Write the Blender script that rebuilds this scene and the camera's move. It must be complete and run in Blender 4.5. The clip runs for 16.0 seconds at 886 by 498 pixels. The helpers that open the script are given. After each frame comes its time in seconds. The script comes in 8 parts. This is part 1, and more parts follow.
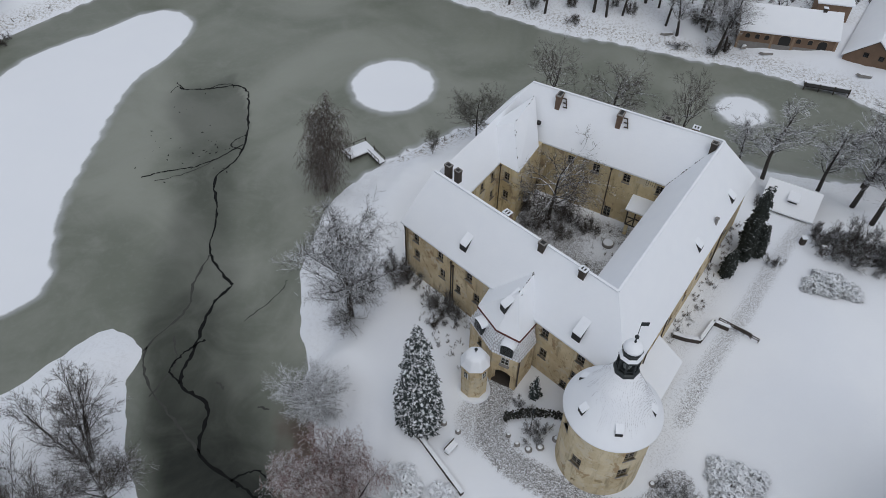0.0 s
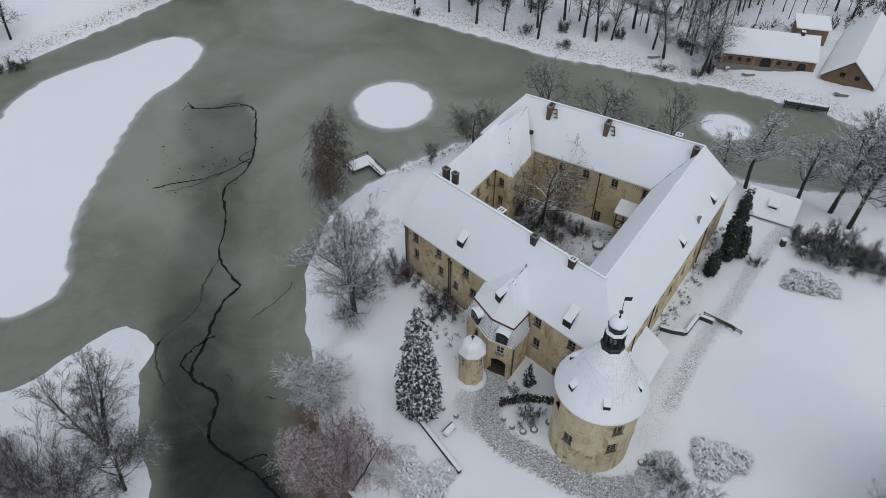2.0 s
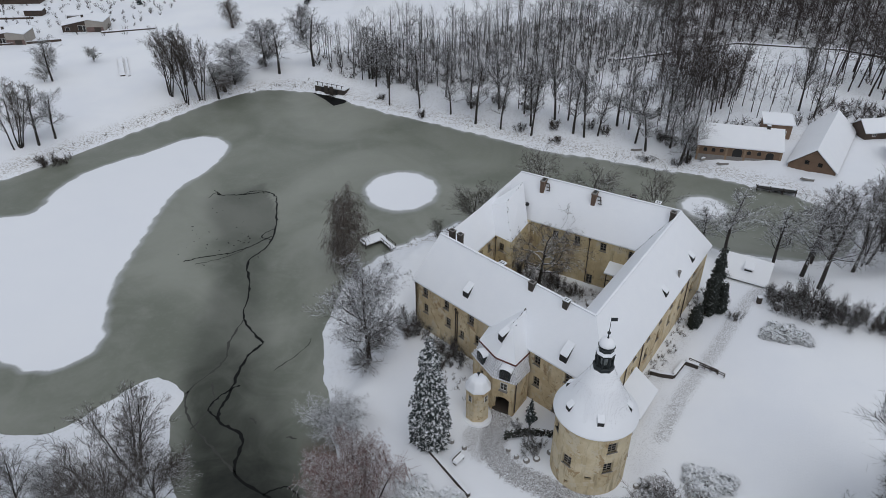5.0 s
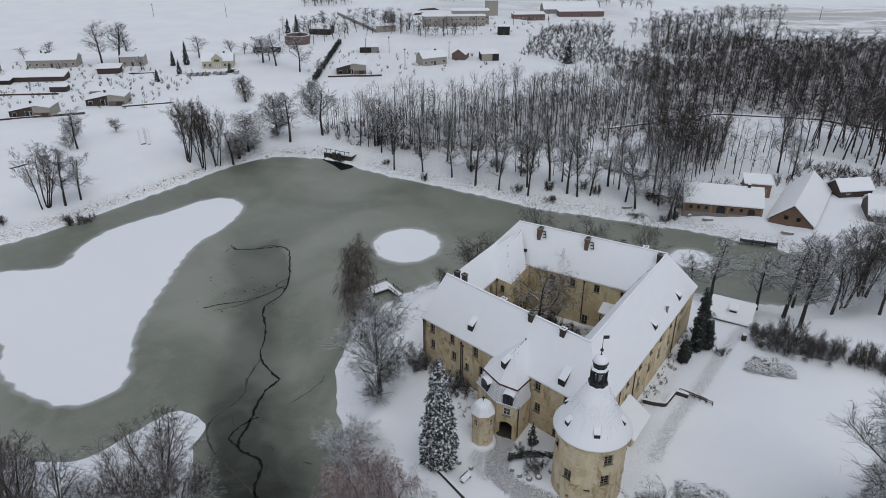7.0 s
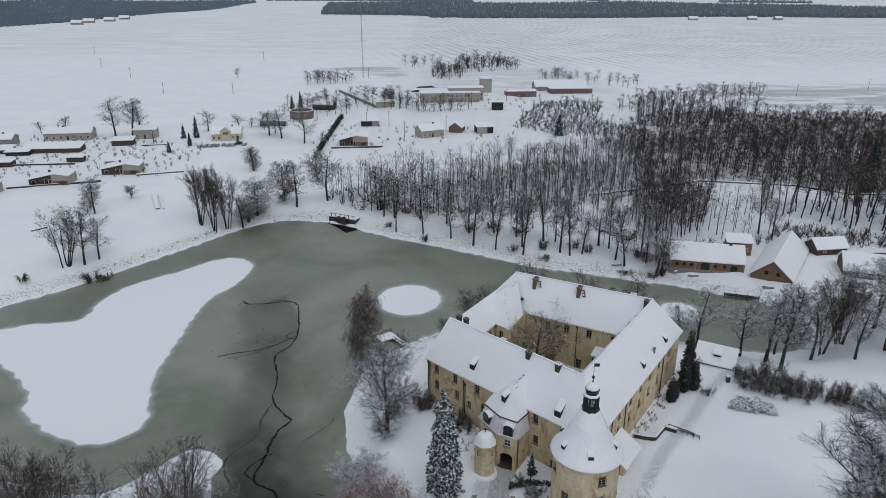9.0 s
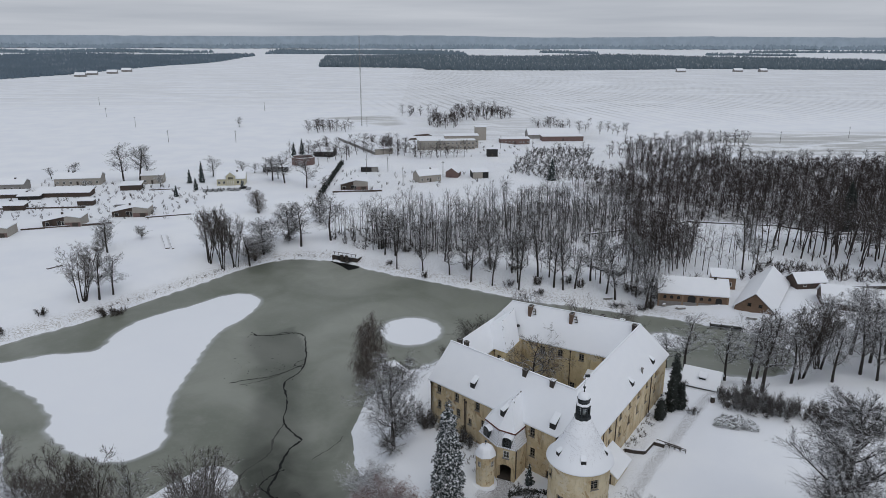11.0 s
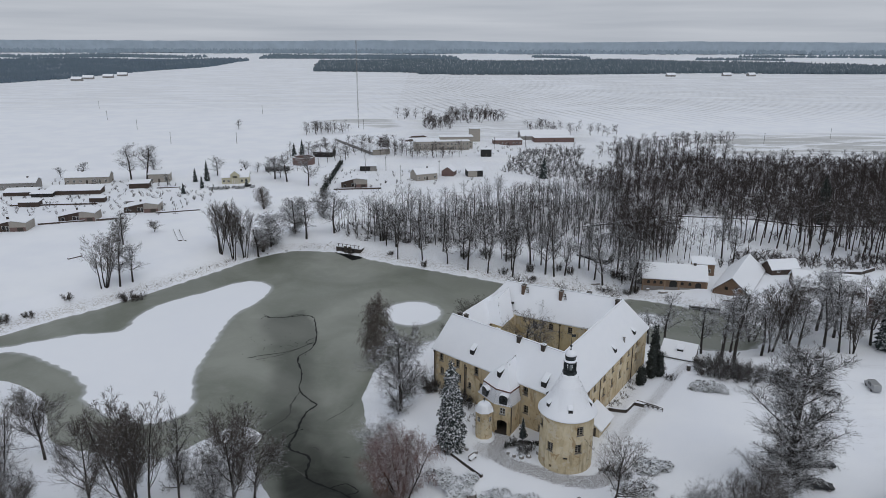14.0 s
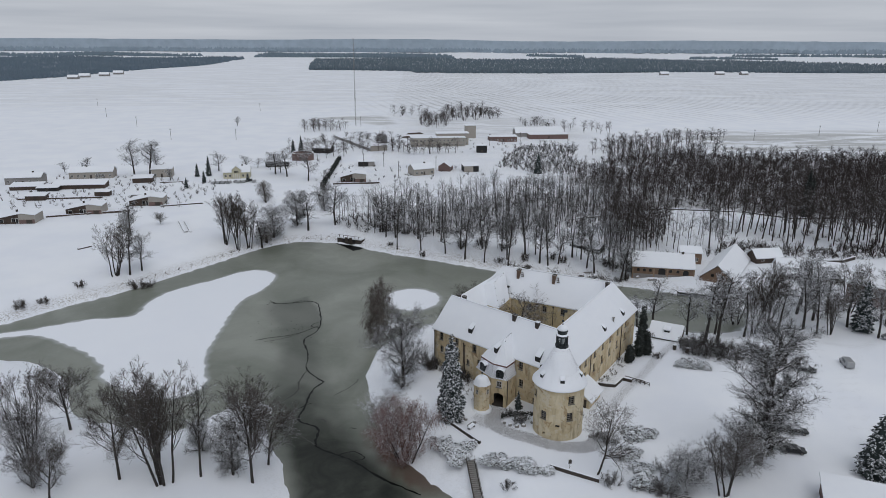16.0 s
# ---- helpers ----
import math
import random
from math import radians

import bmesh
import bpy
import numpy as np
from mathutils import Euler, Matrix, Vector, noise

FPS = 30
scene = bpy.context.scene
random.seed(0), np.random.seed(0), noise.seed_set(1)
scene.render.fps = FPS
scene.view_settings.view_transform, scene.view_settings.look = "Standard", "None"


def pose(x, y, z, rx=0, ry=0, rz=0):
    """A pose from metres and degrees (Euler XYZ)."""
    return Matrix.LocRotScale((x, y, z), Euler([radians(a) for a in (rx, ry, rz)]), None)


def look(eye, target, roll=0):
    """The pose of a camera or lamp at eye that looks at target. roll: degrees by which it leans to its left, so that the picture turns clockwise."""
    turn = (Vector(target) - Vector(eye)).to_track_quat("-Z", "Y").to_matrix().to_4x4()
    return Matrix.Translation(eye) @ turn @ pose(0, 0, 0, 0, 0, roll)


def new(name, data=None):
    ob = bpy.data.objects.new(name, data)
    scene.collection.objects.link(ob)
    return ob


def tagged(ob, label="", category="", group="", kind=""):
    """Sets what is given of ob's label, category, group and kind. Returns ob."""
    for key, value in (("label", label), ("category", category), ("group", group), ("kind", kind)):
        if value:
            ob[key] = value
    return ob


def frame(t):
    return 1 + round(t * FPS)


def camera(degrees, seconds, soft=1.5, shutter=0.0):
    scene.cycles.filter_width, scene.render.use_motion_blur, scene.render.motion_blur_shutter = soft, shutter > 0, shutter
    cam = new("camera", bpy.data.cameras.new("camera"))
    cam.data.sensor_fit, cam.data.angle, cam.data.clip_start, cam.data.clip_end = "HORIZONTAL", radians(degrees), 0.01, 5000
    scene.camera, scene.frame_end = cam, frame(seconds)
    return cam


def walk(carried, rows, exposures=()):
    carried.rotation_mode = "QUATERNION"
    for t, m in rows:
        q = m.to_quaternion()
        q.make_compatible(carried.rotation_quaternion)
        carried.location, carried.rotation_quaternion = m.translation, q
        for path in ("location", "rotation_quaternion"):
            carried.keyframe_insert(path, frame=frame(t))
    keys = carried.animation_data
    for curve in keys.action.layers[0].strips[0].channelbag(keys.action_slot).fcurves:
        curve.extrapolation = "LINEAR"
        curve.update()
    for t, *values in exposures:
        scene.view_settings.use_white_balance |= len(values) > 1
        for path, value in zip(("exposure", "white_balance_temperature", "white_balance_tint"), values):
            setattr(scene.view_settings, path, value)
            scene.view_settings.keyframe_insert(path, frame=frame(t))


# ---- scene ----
# camera and its path: a drone drawing back from the castle while its gimbal rises
cam = camera(64.5, 16.0, soft=0.65)
METRES, EYE = 84.55, 75.0
ROWS = [
    (0.0, 0.0, 0.0, 0.0, 0.63, -45.75, -0.61),
    (0.5, 0.0015, -0.0224, -0.0003, 0.57, -45.37, -0.58),
    (1.0, 0.0023, -0.0453, -0.0005, 0.52, -44.75, -0.57),
    (1.5, 0.0025, -0.0685, -0.0006, 0.48, -43.86, -0.56),
    (2.0, 0.0019, -0.0932, -0.0011, 0.44, -42.69, -0.55),
    (2.5, 0.0014, -0.1194, -0.0016, 0.42, -41.23, -0.5),
    (3.0, 0.0006, -0.1468, -0.002, 0.4, -39.62, -0.44),
    (3.5, -0.0014, -0.1752, -0.0023, 0.35, -38.03, -0.4),
    (4.0, -0.0044, -0.2059, -0.0026, 0.28, -36.4, -0.35),
    (6.5, -0.0241, -0.373, -0.0072, -0.06, -28.43, -0.15),
    (7.0, -0.0287, -0.4088, -0.008, -0.17, -26.89, -0.16),
    (7.5, -0.0336, -0.4443, -0.0082, -0.28, -25.37, -0.17),
    (8.0, -0.038, -0.4789, -0.0087, -0.4, -23.83, -0.15),
    (8.5, -0.0427, -0.5132, -0.0087, -0.5, -22.33, -0.16),
    (9.0, -0.0474, -0.5479, -0.0085, -0.62, -20.86, -0.16),
    (9.5, -0.0522, -0.5819, -0.0094, -0.74, -19.47, -0.15),
    (10.0, -0.0566, -0.6157, -0.0101, -0.86, -18.28, -0.15),
    (12.5, -0.0802, -0.7813, -0.0122, -1.37, -16.47, -0.16),
    (13.0, -0.0846, -0.8135, -0.0128, -1.47, -16.49, -0.16),
    (13.5, -0.0888, -0.8449, -0.014, -1.58, -16.51, -0.15),
    (14.0, -0.0929, -0.8756, -0.0152, -1.67, -16.53, -0.17),
    (14.5, -0.097, -0.9056, -0.0165, -1.77, -16.54, -0.19),
    (15.0, -0.1013, -0.9352, -0.018, -1.88, -16.56, -0.21),
    (15.5, -0.1055, -0.9641, -0.0194, -1.98, -16.58, -0.23),
    (16.0, -0.1097, -0.9923, -0.0208, -2.08, -16.61, -0.24),
]
walk(cam, [(t, pose(0, 0, EYE) @ pose(METRES * x, METRES * y, METRES * z, 90 + pitch, roll, yaw)) for t, x, y, z, yaw, pitch, roll in ROWS],
     exposures=[(0.0, 0.02), (6.0, -0.03), (9.5, -0.10), (16.0, -0.09)])

# ---- daylight: an overcast winter sky ----
world = bpy.data.worlds.new("winter_sky")
scene.world = world
world.use_nodes = True
wn, wl = world.node_tree.nodes, world.node_tree.links
wn.clear()
sky = wn.new("ShaderNodeTexSky")
sky.sky_type, sky.sun_disc = "NISHITA", False
sky.sun_elevation, sky.sun_rotation = radians(32), radians(150)
sky.dust_density, sky.ozone_density = 3.0, 1.0
grey = wn.new("ShaderNodeHueSaturation")
grey.inputs["Saturation"].default_value = 0.25
coord, squash, cloud = wn.new("ShaderNodeTexCoord"), wn.new("ShaderNodeMapping"), wn.new("ShaderNodeTexNoise")
squash.inputs["Scale"].default_value = (1.2, 1.2, 22.0)
cloud.inputs["Scale"].default_value, cloud.inputs["Detail"].default_value = 2.6, 5.0
tone = wn.new("ShaderNodeValToRGB")
tone.color_ramp.elements[0].position, tone.color_ramp.elements[0].color = 0.3, (6.05, 6.55, 7.4, 1)
tone.color_ramp.elements[1].position, tone.color_ramp.elements[1].color = 0.72, (8.0, 8.45, 9.25, 1)
blend = wn.new("ShaderNodeMix")
blend.data_type = "RGBA"
blend.inputs[0].default_value = 0.88
back, wout = wn.new("ShaderNodeBackground"), wn.new("ShaderNodeOutputWorld")
back.inputs["Strength"].default_value = 0.078
wl.new(coord.outputs["Generated"], squash.inputs["Vector"])
wl.new(squash.outputs[0], cloud.inputs["Vector"])
wl.new(cloud.outputs["Fac"], tone.inputs[0])
wl.new(sky.outputs[0], grey.inputs["Color"])
wl.new(grey.outputs[0], blend.inputs[6])
wl.new(tone.outputs[0], blend.inputs[7])
wl.new(blend.outputs[2], back.inputs["Color"])
wl.new(back.outputs[0], wout.inputs[0])

sun = new("sun", bpy.data.lights.new("sun", "SUN"))
sun.data.energy, sun.data.angle, sun.data.color = 0.64, radians(40), (1.0, 0.97, 0.93)
sun.matrix_world = look((0, 0, 60), (-12, 34, 0))

# ---- materials ----
SNOW = (0.80, 0.83, 0.88)


class Nodes:
    """A small builder for one procedural material."""

    def __init__(self, name):
        self.m = bpy.data.materials.new(name)
        self.m.use_nodes = True
        self.t = self.m.node_tree
        self.t.nodes.clear()
        self.out = self.add("ShaderNodeOutputMaterial")
        self.bsdf = self.add("ShaderNodeBsdfPrincipled")
        self.link(self.bsdf.outputs[0], self.out.inputs[0])
        self.geo = None

    def add(self, kind):
        return self.t.nodes.new(kind)

    def link(self, a, b):
        self.t.links.new(a, b)

    def put(self, socket, value):
        if isinstance(value, bpy.types.NodeSocket):
            self.link(value, socket)
        else:
            socket.default_value = (*value, 1) if isinstance(value, tuple) and len(value) == 3 and socket.type == "RGBA" else value

    def geometry(self):
        self.geo = self.geo or self.add("ShaderNodeNewGeometry")
        return self.geo

    def place(self, scale=(1, 1, 1), local=False):
        m = self.add("ShaderNodeMapping")
        m.inputs["Scale"].default_value = scale
        self.link(self.add("ShaderNodeTexCoord").outputs["Object"] if local else self.geometry().outputs["Position"], m.inputs["Vector"])
        return m.outputs[0]

    def noise(self, scale, detail=4.0, rough=0.55, vector=None, warp=0.0):
        n = self.add("ShaderNodeTexNoise")
        n.inputs["Scale"].default_value, n.inputs["Detail"].default_value = scale, detail
        n.inputs["Roughness"].default_value, n.inputs["Distortion"].default_value = rough, warp
        self.link(vector or self.geometry().outputs["Position"], n.inputs["Vector"])
        return n.outputs["Fac"]

    def step(self, value, low, high, a=0.0, b=1.0):
        n = self.add("ShaderNodeMapRange")
        n.interpolation_type = "SMOOTHSTEP"
        for key, v in zip(("From Min", "From Max", "To Min", "To Max"), (low, high, a, b)):
            n.inputs[key].default_value = v
        self.put(n.inputs["Value"], value)
        return n.outputs[0]

    def mix(self, fac, a, b):
        n = self.add("ShaderNodeMix")
        n.data_type = "RGBA"
        self.put(n.inputs[0], fac), self.put(n.inputs[6], a), self.put(n.inputs[7], b)
        return n.outputs[2]

    def math(self, op, a, b=0.0, clamp=False):
        n = self.add("ShaderNodeMath")
        n.operation, n.use_clamp = op, clamp
        self.put(n.inputs[0], a), self.put(n.inputs[1], b)
        return n.outputs[0]

    def attribute(self, name):
        n = self.add("ShaderNodeAttribute")
        n.attribute_name = name
        return n.outputs["Fac"]

    def random(self):
        return self.add("ShaderNodeObjectInfo").outputs["Random"]

    def island(self):
        return self.geometry().outputs["Random Per Island"]

    def up(self):
        n = self.add("ShaderNodeSeparateXYZ")
        self.link(self.geometry().outputs["Normal"], n.inputs[0])
        return n.outputs["Z"]

    def axis(self, name):
        n = self.add("ShaderNodeSeparateXYZ")
        self.link(self.geometry().outputs["Position"], n.inputs[0])
        return n.outputs[name]

    def bump(self, height, strength=0.3, distance=0.05):
        n = self.add("ShaderNodeBump")
        n.inputs["Strength"].default_value, n.inputs["Distance"].default_value = strength, distance
        self.link(height, n.inputs["Height"])
        self.link(n.outputs[0], self.bsdf.inputs["Normal"])

    def done(self, color, rough=0.8, metal=0.0):
        self.put(self.bsdf.inputs["Base Color"], color)
        self.put(self.bsdf.inputs["Roughness"], rough)
        self.bsdf.inputs["Metallic"].default_value = metal
        return self.m


def plain(name, color, rough=0.7, metal=0.0, vary=0.18, scale=2.0, grain=30.0):
    """Colour with stains and grain, and slight relief."""
    n = Nodes(name)
    dark, light = tuple(c * (1 - vary) for c in color), tuple(min(1, c * (1 + vary)) for c in color)
    base = n.mix(n.noise(scale, 5), dark, light)
    fine = n.noise(grain, 3)
    base = n.mix(n.step(fine, 0.35, 0.7, 0.0, 0.35), base, tuple(c * 0.7 for c in color))
    n.bump(fine, 0.15, 0.02)
    return n.done(base, rough, metal)


def snowed(name, color, low=0.35, high=0.75, rough=0.85, patch=0.25, scale=3.0, vary=0.25):
    """A surface with snow lying on all that faces up, broken by patches."""
    n = Nodes(name)
    dark, light = tuple(c * (1 - vary) for c in color), tuple(min(1, c * (1 + vary)) for c in color)
    base = n.mix(n.noise(scale, 4), dark, light)
    lay = n.math("ADD", n.up(), n.step(n.noise(scale * 0.7, 5), 0.2, 0.8, -patch, patch))
    base = n.mix(n.step(lay, low, high), base, SNOW)
    return n.done(base, rough)


def snow_material():
    n = Nodes("snow")
    big = n.noise(0.35, 5)
    fine = n.noise(6.0, 4)
    base = n.mix(n.step(big, 0.3, 0.7), (0.77, 0.80, 0.86), (0.83, 0.855, 0.895))
    n.bump(n.math("ADD", n.math("MULTIPLY", big, 3.0), n.math("MULTIPLY", fine, 0.4)), 0.35, 0.12)
    return n.done(base, 0.75)


def roof_material():
    """Snow on tiles: even and thick, with tile courses showing through where it is thin."""
    n = Nodes("roof_snow")
    thin = n.step(n.noise(0.22, 5, 0.6), 0.60, 0.74)
    spots = n.step(n.noise(1.4, 4, 0.7), 0.70, 0.80)
    base = n.mix(n.noise(0.5, 4), (0.78, 0.81, 0.865), (0.83, 0.855, 0.895))
    base = n.mix(n.math("MULTIPLY", n.math("MULTIPLY", thin, spots), 0.45), base, (0.30, 0.27, 0.26))
    n.bump(n.noise(2.2, 5), 0.25, 0.06)
    return n.done(base, 0.78)


def plaster(name, light, dark, bare):
    """Old lime plaster: washed streaks, damp clouds, pale repairs and bare spots."""
    n = Nodes(name)
    cloud = n.noise(0.30, 6, 0.6)
    streak = n.noise(1.0, 5, 0.65, n.place((1.3, 1.3, 0.16)))
    base = n.mix(n.step(cloud, 0.36, 0.62), light, dark)
    base = n.mix(n.step(streak, 0.50, 0.70, 0.0, 0.75), base, tuple(c * 0.50 for c in dark))
    pale = n.step(n.noise(0.55, 6, 0.65), 0.53, 0.60, 0.0, 0.8)
    base = n.mix(pale, base, (0.58, 0.52, 0.40))
    flake = n.step(n.noise(0.42, 7, 0.7, warp=0.8), 0.57, 0.61)
    base = n.mix(n.math("MULTIPLY", flake, 0.85), base, bare)
    soot = n.step(n.noise(0.8, 6, 0.75), 0.58, 0.72, 0.0, 0.75)
    base = n.mix(soot, base, tuple(c * 0.40 for c in dark))
    fine = n.noise(14.0, 4, 0.7)
    base = n.mix(n.step(fine, 0.5, 0.8, 0.0, 0.3), base, tuple(c * 0.55 for c in dark))
    n.bump(n.math("ADD", fine, n.math("MULTIPLY", flake, -1.5)), 0.4, 0.04)
    return n.done(base, 0.9)


def bark(name, color, low, high, patch=0.3):
    n = Nodes(name)
    base = n.mix(n.island(), tuple(c * 0.6 for c in color), tuple(c * 1.35 for c in color))
    lay = n.math("ADD", n.up(), n.math("MULTIPLY", n.math("SUBTRACT", n.noise(3.0, 2), 0.5), patch * 4))
    base = n.mix(n.step(lay, low, high), base, SNOW)
    return n.done(base, 0.9)


def ice_material():
    """Grey-green thin ice, cloudy, with wind-packed snow where the sheet's own snow cover lies."""
    n = Nodes("pond_ice")
    wide = n.noise(0.030, 6, 0.5, warp=0.8)
    mid = n.noise(0.11, 5, 0.6, warp=1.2)
    fine = n.noise(1.2, 4, 0.6)
    base = n.mix(n.step(wide, 0.32, 0.66), (0.128, 0.143, 0.112), (0.238, 0.252, 0.216))
    base = n.mix(n.step(mid, 0.40, 0.75, 0.0, 0.50), base, (0.245, 0.256, 0.228))
    base = n.mix(n.step(fine, 0.45, 0.8, 0.0, 0.16), base, (0.27, 0.28, 0.275))
    clear = n.attribute("clear")
    base = n.mix(n.math("MULTIPLY", clear, n.step(mid, 0.2, 0.75, 1.0, 0.8)), base, (0.026, 0.029, 0.027))
    n.put(n.bsdf.inputs["Specular IOR Level"], n.step(clear, 0.0, 1.0, 0.5, 0.03))
    # the willow's red-brown reflection, mixed into the ice colour
    base = n.mix(n.math("MULTIPLY", n.attribute("brown"), n.step(mid, 0.2, 0.7, 0.8, 0.6)), base, (0.085, 0.036, 0.027))
    cover = n.math("ADD", n.attribute("snow"), n.step(n.noise(0.35, 4, 0.5), 0.2, 0.8, -0.05, 0.05))
    rim = n.step(cover, 0.10, 0.52, 0.0, 0.6)
    full = n.step(cover, 0.44, 0.62)
    base = n.mix(rim, base, (0.42, 0.44, 0.46))
    base = n.mix(full, base, n.mix(n.noise(0.07, 4), (0.77, 0.80, 0.86), (0.82, 0.845, 0.885)))
    n.bump(n.math("ADD", n.math("MULTIPLY", full, 0.6), n.math("MULTIPLY", fine, 0.15)), 0.3, 0.05)
    return n.done(base, n.math("MAXIMUM", n.step(mid, 0.3, 0.7, 0.34, 0.5), n.math("MULTIPLY", full, 0.8)))


def ground_material():
    """Snow over grass and cobbles: trodden paths, dry stalks on the banks, furrows far out on the field."""
    n = Nodes("snow_ground")
    big, fine = n.noise(0.05, 5), n.noise(2.5, 5, 0.65)
    base = n.mix(n.step(big, 0.3, 0.7), (0.77, 0.80, 0.86), (0.83, 0.855, 0.895))
    speck = n.step(n.math("ADD", n.noise(5.5, 8, 0.85, warp=0.5), n.math("MULTIPLY", n.attribute("tread"), 0.135)), 0.57, 0.67)
    tread = n.math("MULTIPLY", n.step(n.attribute("tread"), 0.05, 1.0), speck)
    base = n.mix(n.math("MULTIPLY", tread, 0.92), base, n.mix(n.step(fine, 0.35, 0.65), (0.06, 0.055, 0.052), (0.22, 0.21, 0.21)))
    stalk = n.math("MULTIPLY", n.attribute("stalk"), n.step(n.noise(1.9, 6, 0.8), 0.47, 0.62))
    base = n.mix(n.math("MULTIPLY", stalk, 0.85), base, (0.20, 0.17, 0.13))
    floor_ = n.math("MULTIPLY", n.attribute("litter"), n.step(n.noise(0.45, 7, 0.75), 0.33, 0.56))
    base = n.mix(n.math("MULTIPLY", floor_, 0.75), base, (0.075, 0.066, 0.058))
    wear = n.math("MULTIPLY", n.attribute("field"), n.step(n.noise(1.0, 7, 0.75, n.place((0.010, 0.055, 0.01)), 0.7), 0.42, 0.56))
    base = n.mix(n.math("MULTIPLY", wear, 0.65), base, (0.30, 0.30, 0.28))
    wave = n.add("ShaderNodeTexWave")
    wave.inputs["Scale"].default_value, wave.inputs["Distortion"].default_value = 0.024, 2.0
    wave.inputs["Detail"].default_value = 3.0
    turn = n.add("ShaderNodeMapping")
    turn.inputs["Rotation"].default_value = (0, 0, radians(-14))
    n.link(n.geometry().outputs["Position"], turn.inputs["Vector"])
    n.link(turn.outputs[0], wave.inputs["Vector"])
    furrow = n.math("MULTIPLY", n.attribute("furrow"), n.step(wave.outputs["Fac"], 0.55, 0.95))
    base = n.mix(n.math("MULTIPLY", n.math("MULTIPLY", furrow, 0.6), n.step(n.noise(0.012, 5, 0.6), 0.3, 0.65)), base, (0.36, 0.37, 0.385))
    n.bump(n.math("ADD", fine, n.math("MULTIPLY", tread, -0.8)), 0.35, 0.08)
    return n.done(base, 0.8)


def glass_material():
    n = Nodes("window_glass")
    n.bsdf.inputs["Transmission Weight"].default_value = 0.6
    n.bsdf.inputs["IOR"].default_value = 1.45
    return n.done(n.mix(n.random(), (0.02, 0.024, 0.026), (0.05, 0.055, 0.058)), 0.1)


def shingle_material():
    """Round-butted slates under thin snow: pale with dark joints in rows."""
    n = Nodes("snowy_slates")
    joint = n.step(n.noise(3.0, 5, 0.8), 0.52, 0.68)
    base = n.mix(n.math("MULTIPLY", joint, 0.5), (0.77, 0.79, 0.83), (0.22, 0.19, 0.19))
    n.bump(joint, 0.3, 0.03)
    return n.done(base, 0.8)


M_SNOW, M_ROOF, M_ICE, M_GROUND, M_GLASS = snow_material(), roof_material(), ice_material(), ground_material(), glass_material()
M_WALL = plaster("ochre_plaster", (0.66, 0.56, 0.38), (0.53, 0.42, 0.26), (0.31, 0.205, 0.115))
M_TOWER = plaster("tower_plaster", (0.63, 0.55, 0.39), (0.50, 0.41, 0.26), (0.35, 0.245, 0.13))
M_COURT = plaster("courtyard_plaster", (0.64, 0.54, 0.34), (0.52, 0.42, 0.25), (0.33, 0.25, 0.17))
M_SLATE = shingle_material()
M_UNDERSLATE = plain("dark_slate_joints", (0.50, 0.50, 0.53), 0.8)
M_FRAME = plain("grey_window_wood", (0.30, 0.27, 0.23), 0.7)
M_WHITEFRAME = plain("white_window_wood", (0.62, 0.62, 0.60), 0.6)
M_DARKWOOD = plain("dark_weathered_wood", (0.055, 0.045, 0.038), 0.8)
# black wood; also stands in for the shade inside openings
M_SHADOWWOOD = plain("black_wood_and_opening_shade", (0.02, 0.02, 0.02), 0.8)
M_COPPER = plain("dark_patinated_metal", (0.035, 0.042, 0.045), 0.45, 0.6)
M_REDTRIM = plain("dark_red_trim", (0.11, 0.03, 0.025), 0.7)
M_BRICK = plain("weathered_brick", (0.14, 0.095, 0.07), 0.9, vary=0.35, scale=1.4, grain=8)
# sooty brick; also paints the shade inside the gateway
M_DARKBRICK = plain("sooty_brick_and_gateway_shade", (0.055, 0.045, 0.038), 0.9, vary=0.3)
M_STONE = plain("grey_stone", (0.22, 0.21, 0.20), 0.9, vary=0.3)
M_PIPE = plain("brown_drainpipe", (0.06, 0.045, 0.035), 0.5)
M_TWIG = bark("bare_branches", (0.062, 0.052, 0.045), 0.72, 1.25)
M_FROST = bark("snow_laden_branches", (0.050, 0.044, 0.041), 0.42, 1.05, 0.3)
M_RED = bark("reddish_willow_twigs", (0.165, 0.084, 0.070), 0.45, 1.05)
M_WILLOW = bark("brown_willow_twigs", (0.105, 0.088, 0.076), 0.6, 1.25)
M_PALETWIG = bark("pale_grey_twigs", (0.095, 0.092, 0.078), 0.8, 1.6)
M_WOODS = bark("forest_branches", (0.040, 0.031, 0.028), 0.74, 1.33)
M_BROWNWOODS = bark("brown_forest_branches", (0.034, 0.024, 0.022), 0.85, 1.45)
M_GREYWOODS = bark("snow_dusted_forest_branches", (0.046, 0.042, 0.038), 0.48, 1.1)
M_LIMB = bark("snow_lined_limbs", (0.034, 0.029, 0.026), 0.55, 0.95)
M_NEEDLE = snowed("snowy_spruce_needles", (0.016, 0.025, 0.025), 0.62, 1.2, patch=0.5, scale=3.4)
M_THUJA = snowed("dark_thuja_foliage", (0.012, 0.017, 0.014), 0.95, 1.6, patch=0.4, scale=4.0)
M_HEDGE = snowed("dark_box_hedge", (0.020, 0.022, 0.018), 0.75, 1.3, patch=0.5, scale=5.0)
M_SHRUB = snowed("snow_capped_shrub", (0.040, 0.044, 0.038), 0.05, 0.55, patch=0.5, scale=1.8)
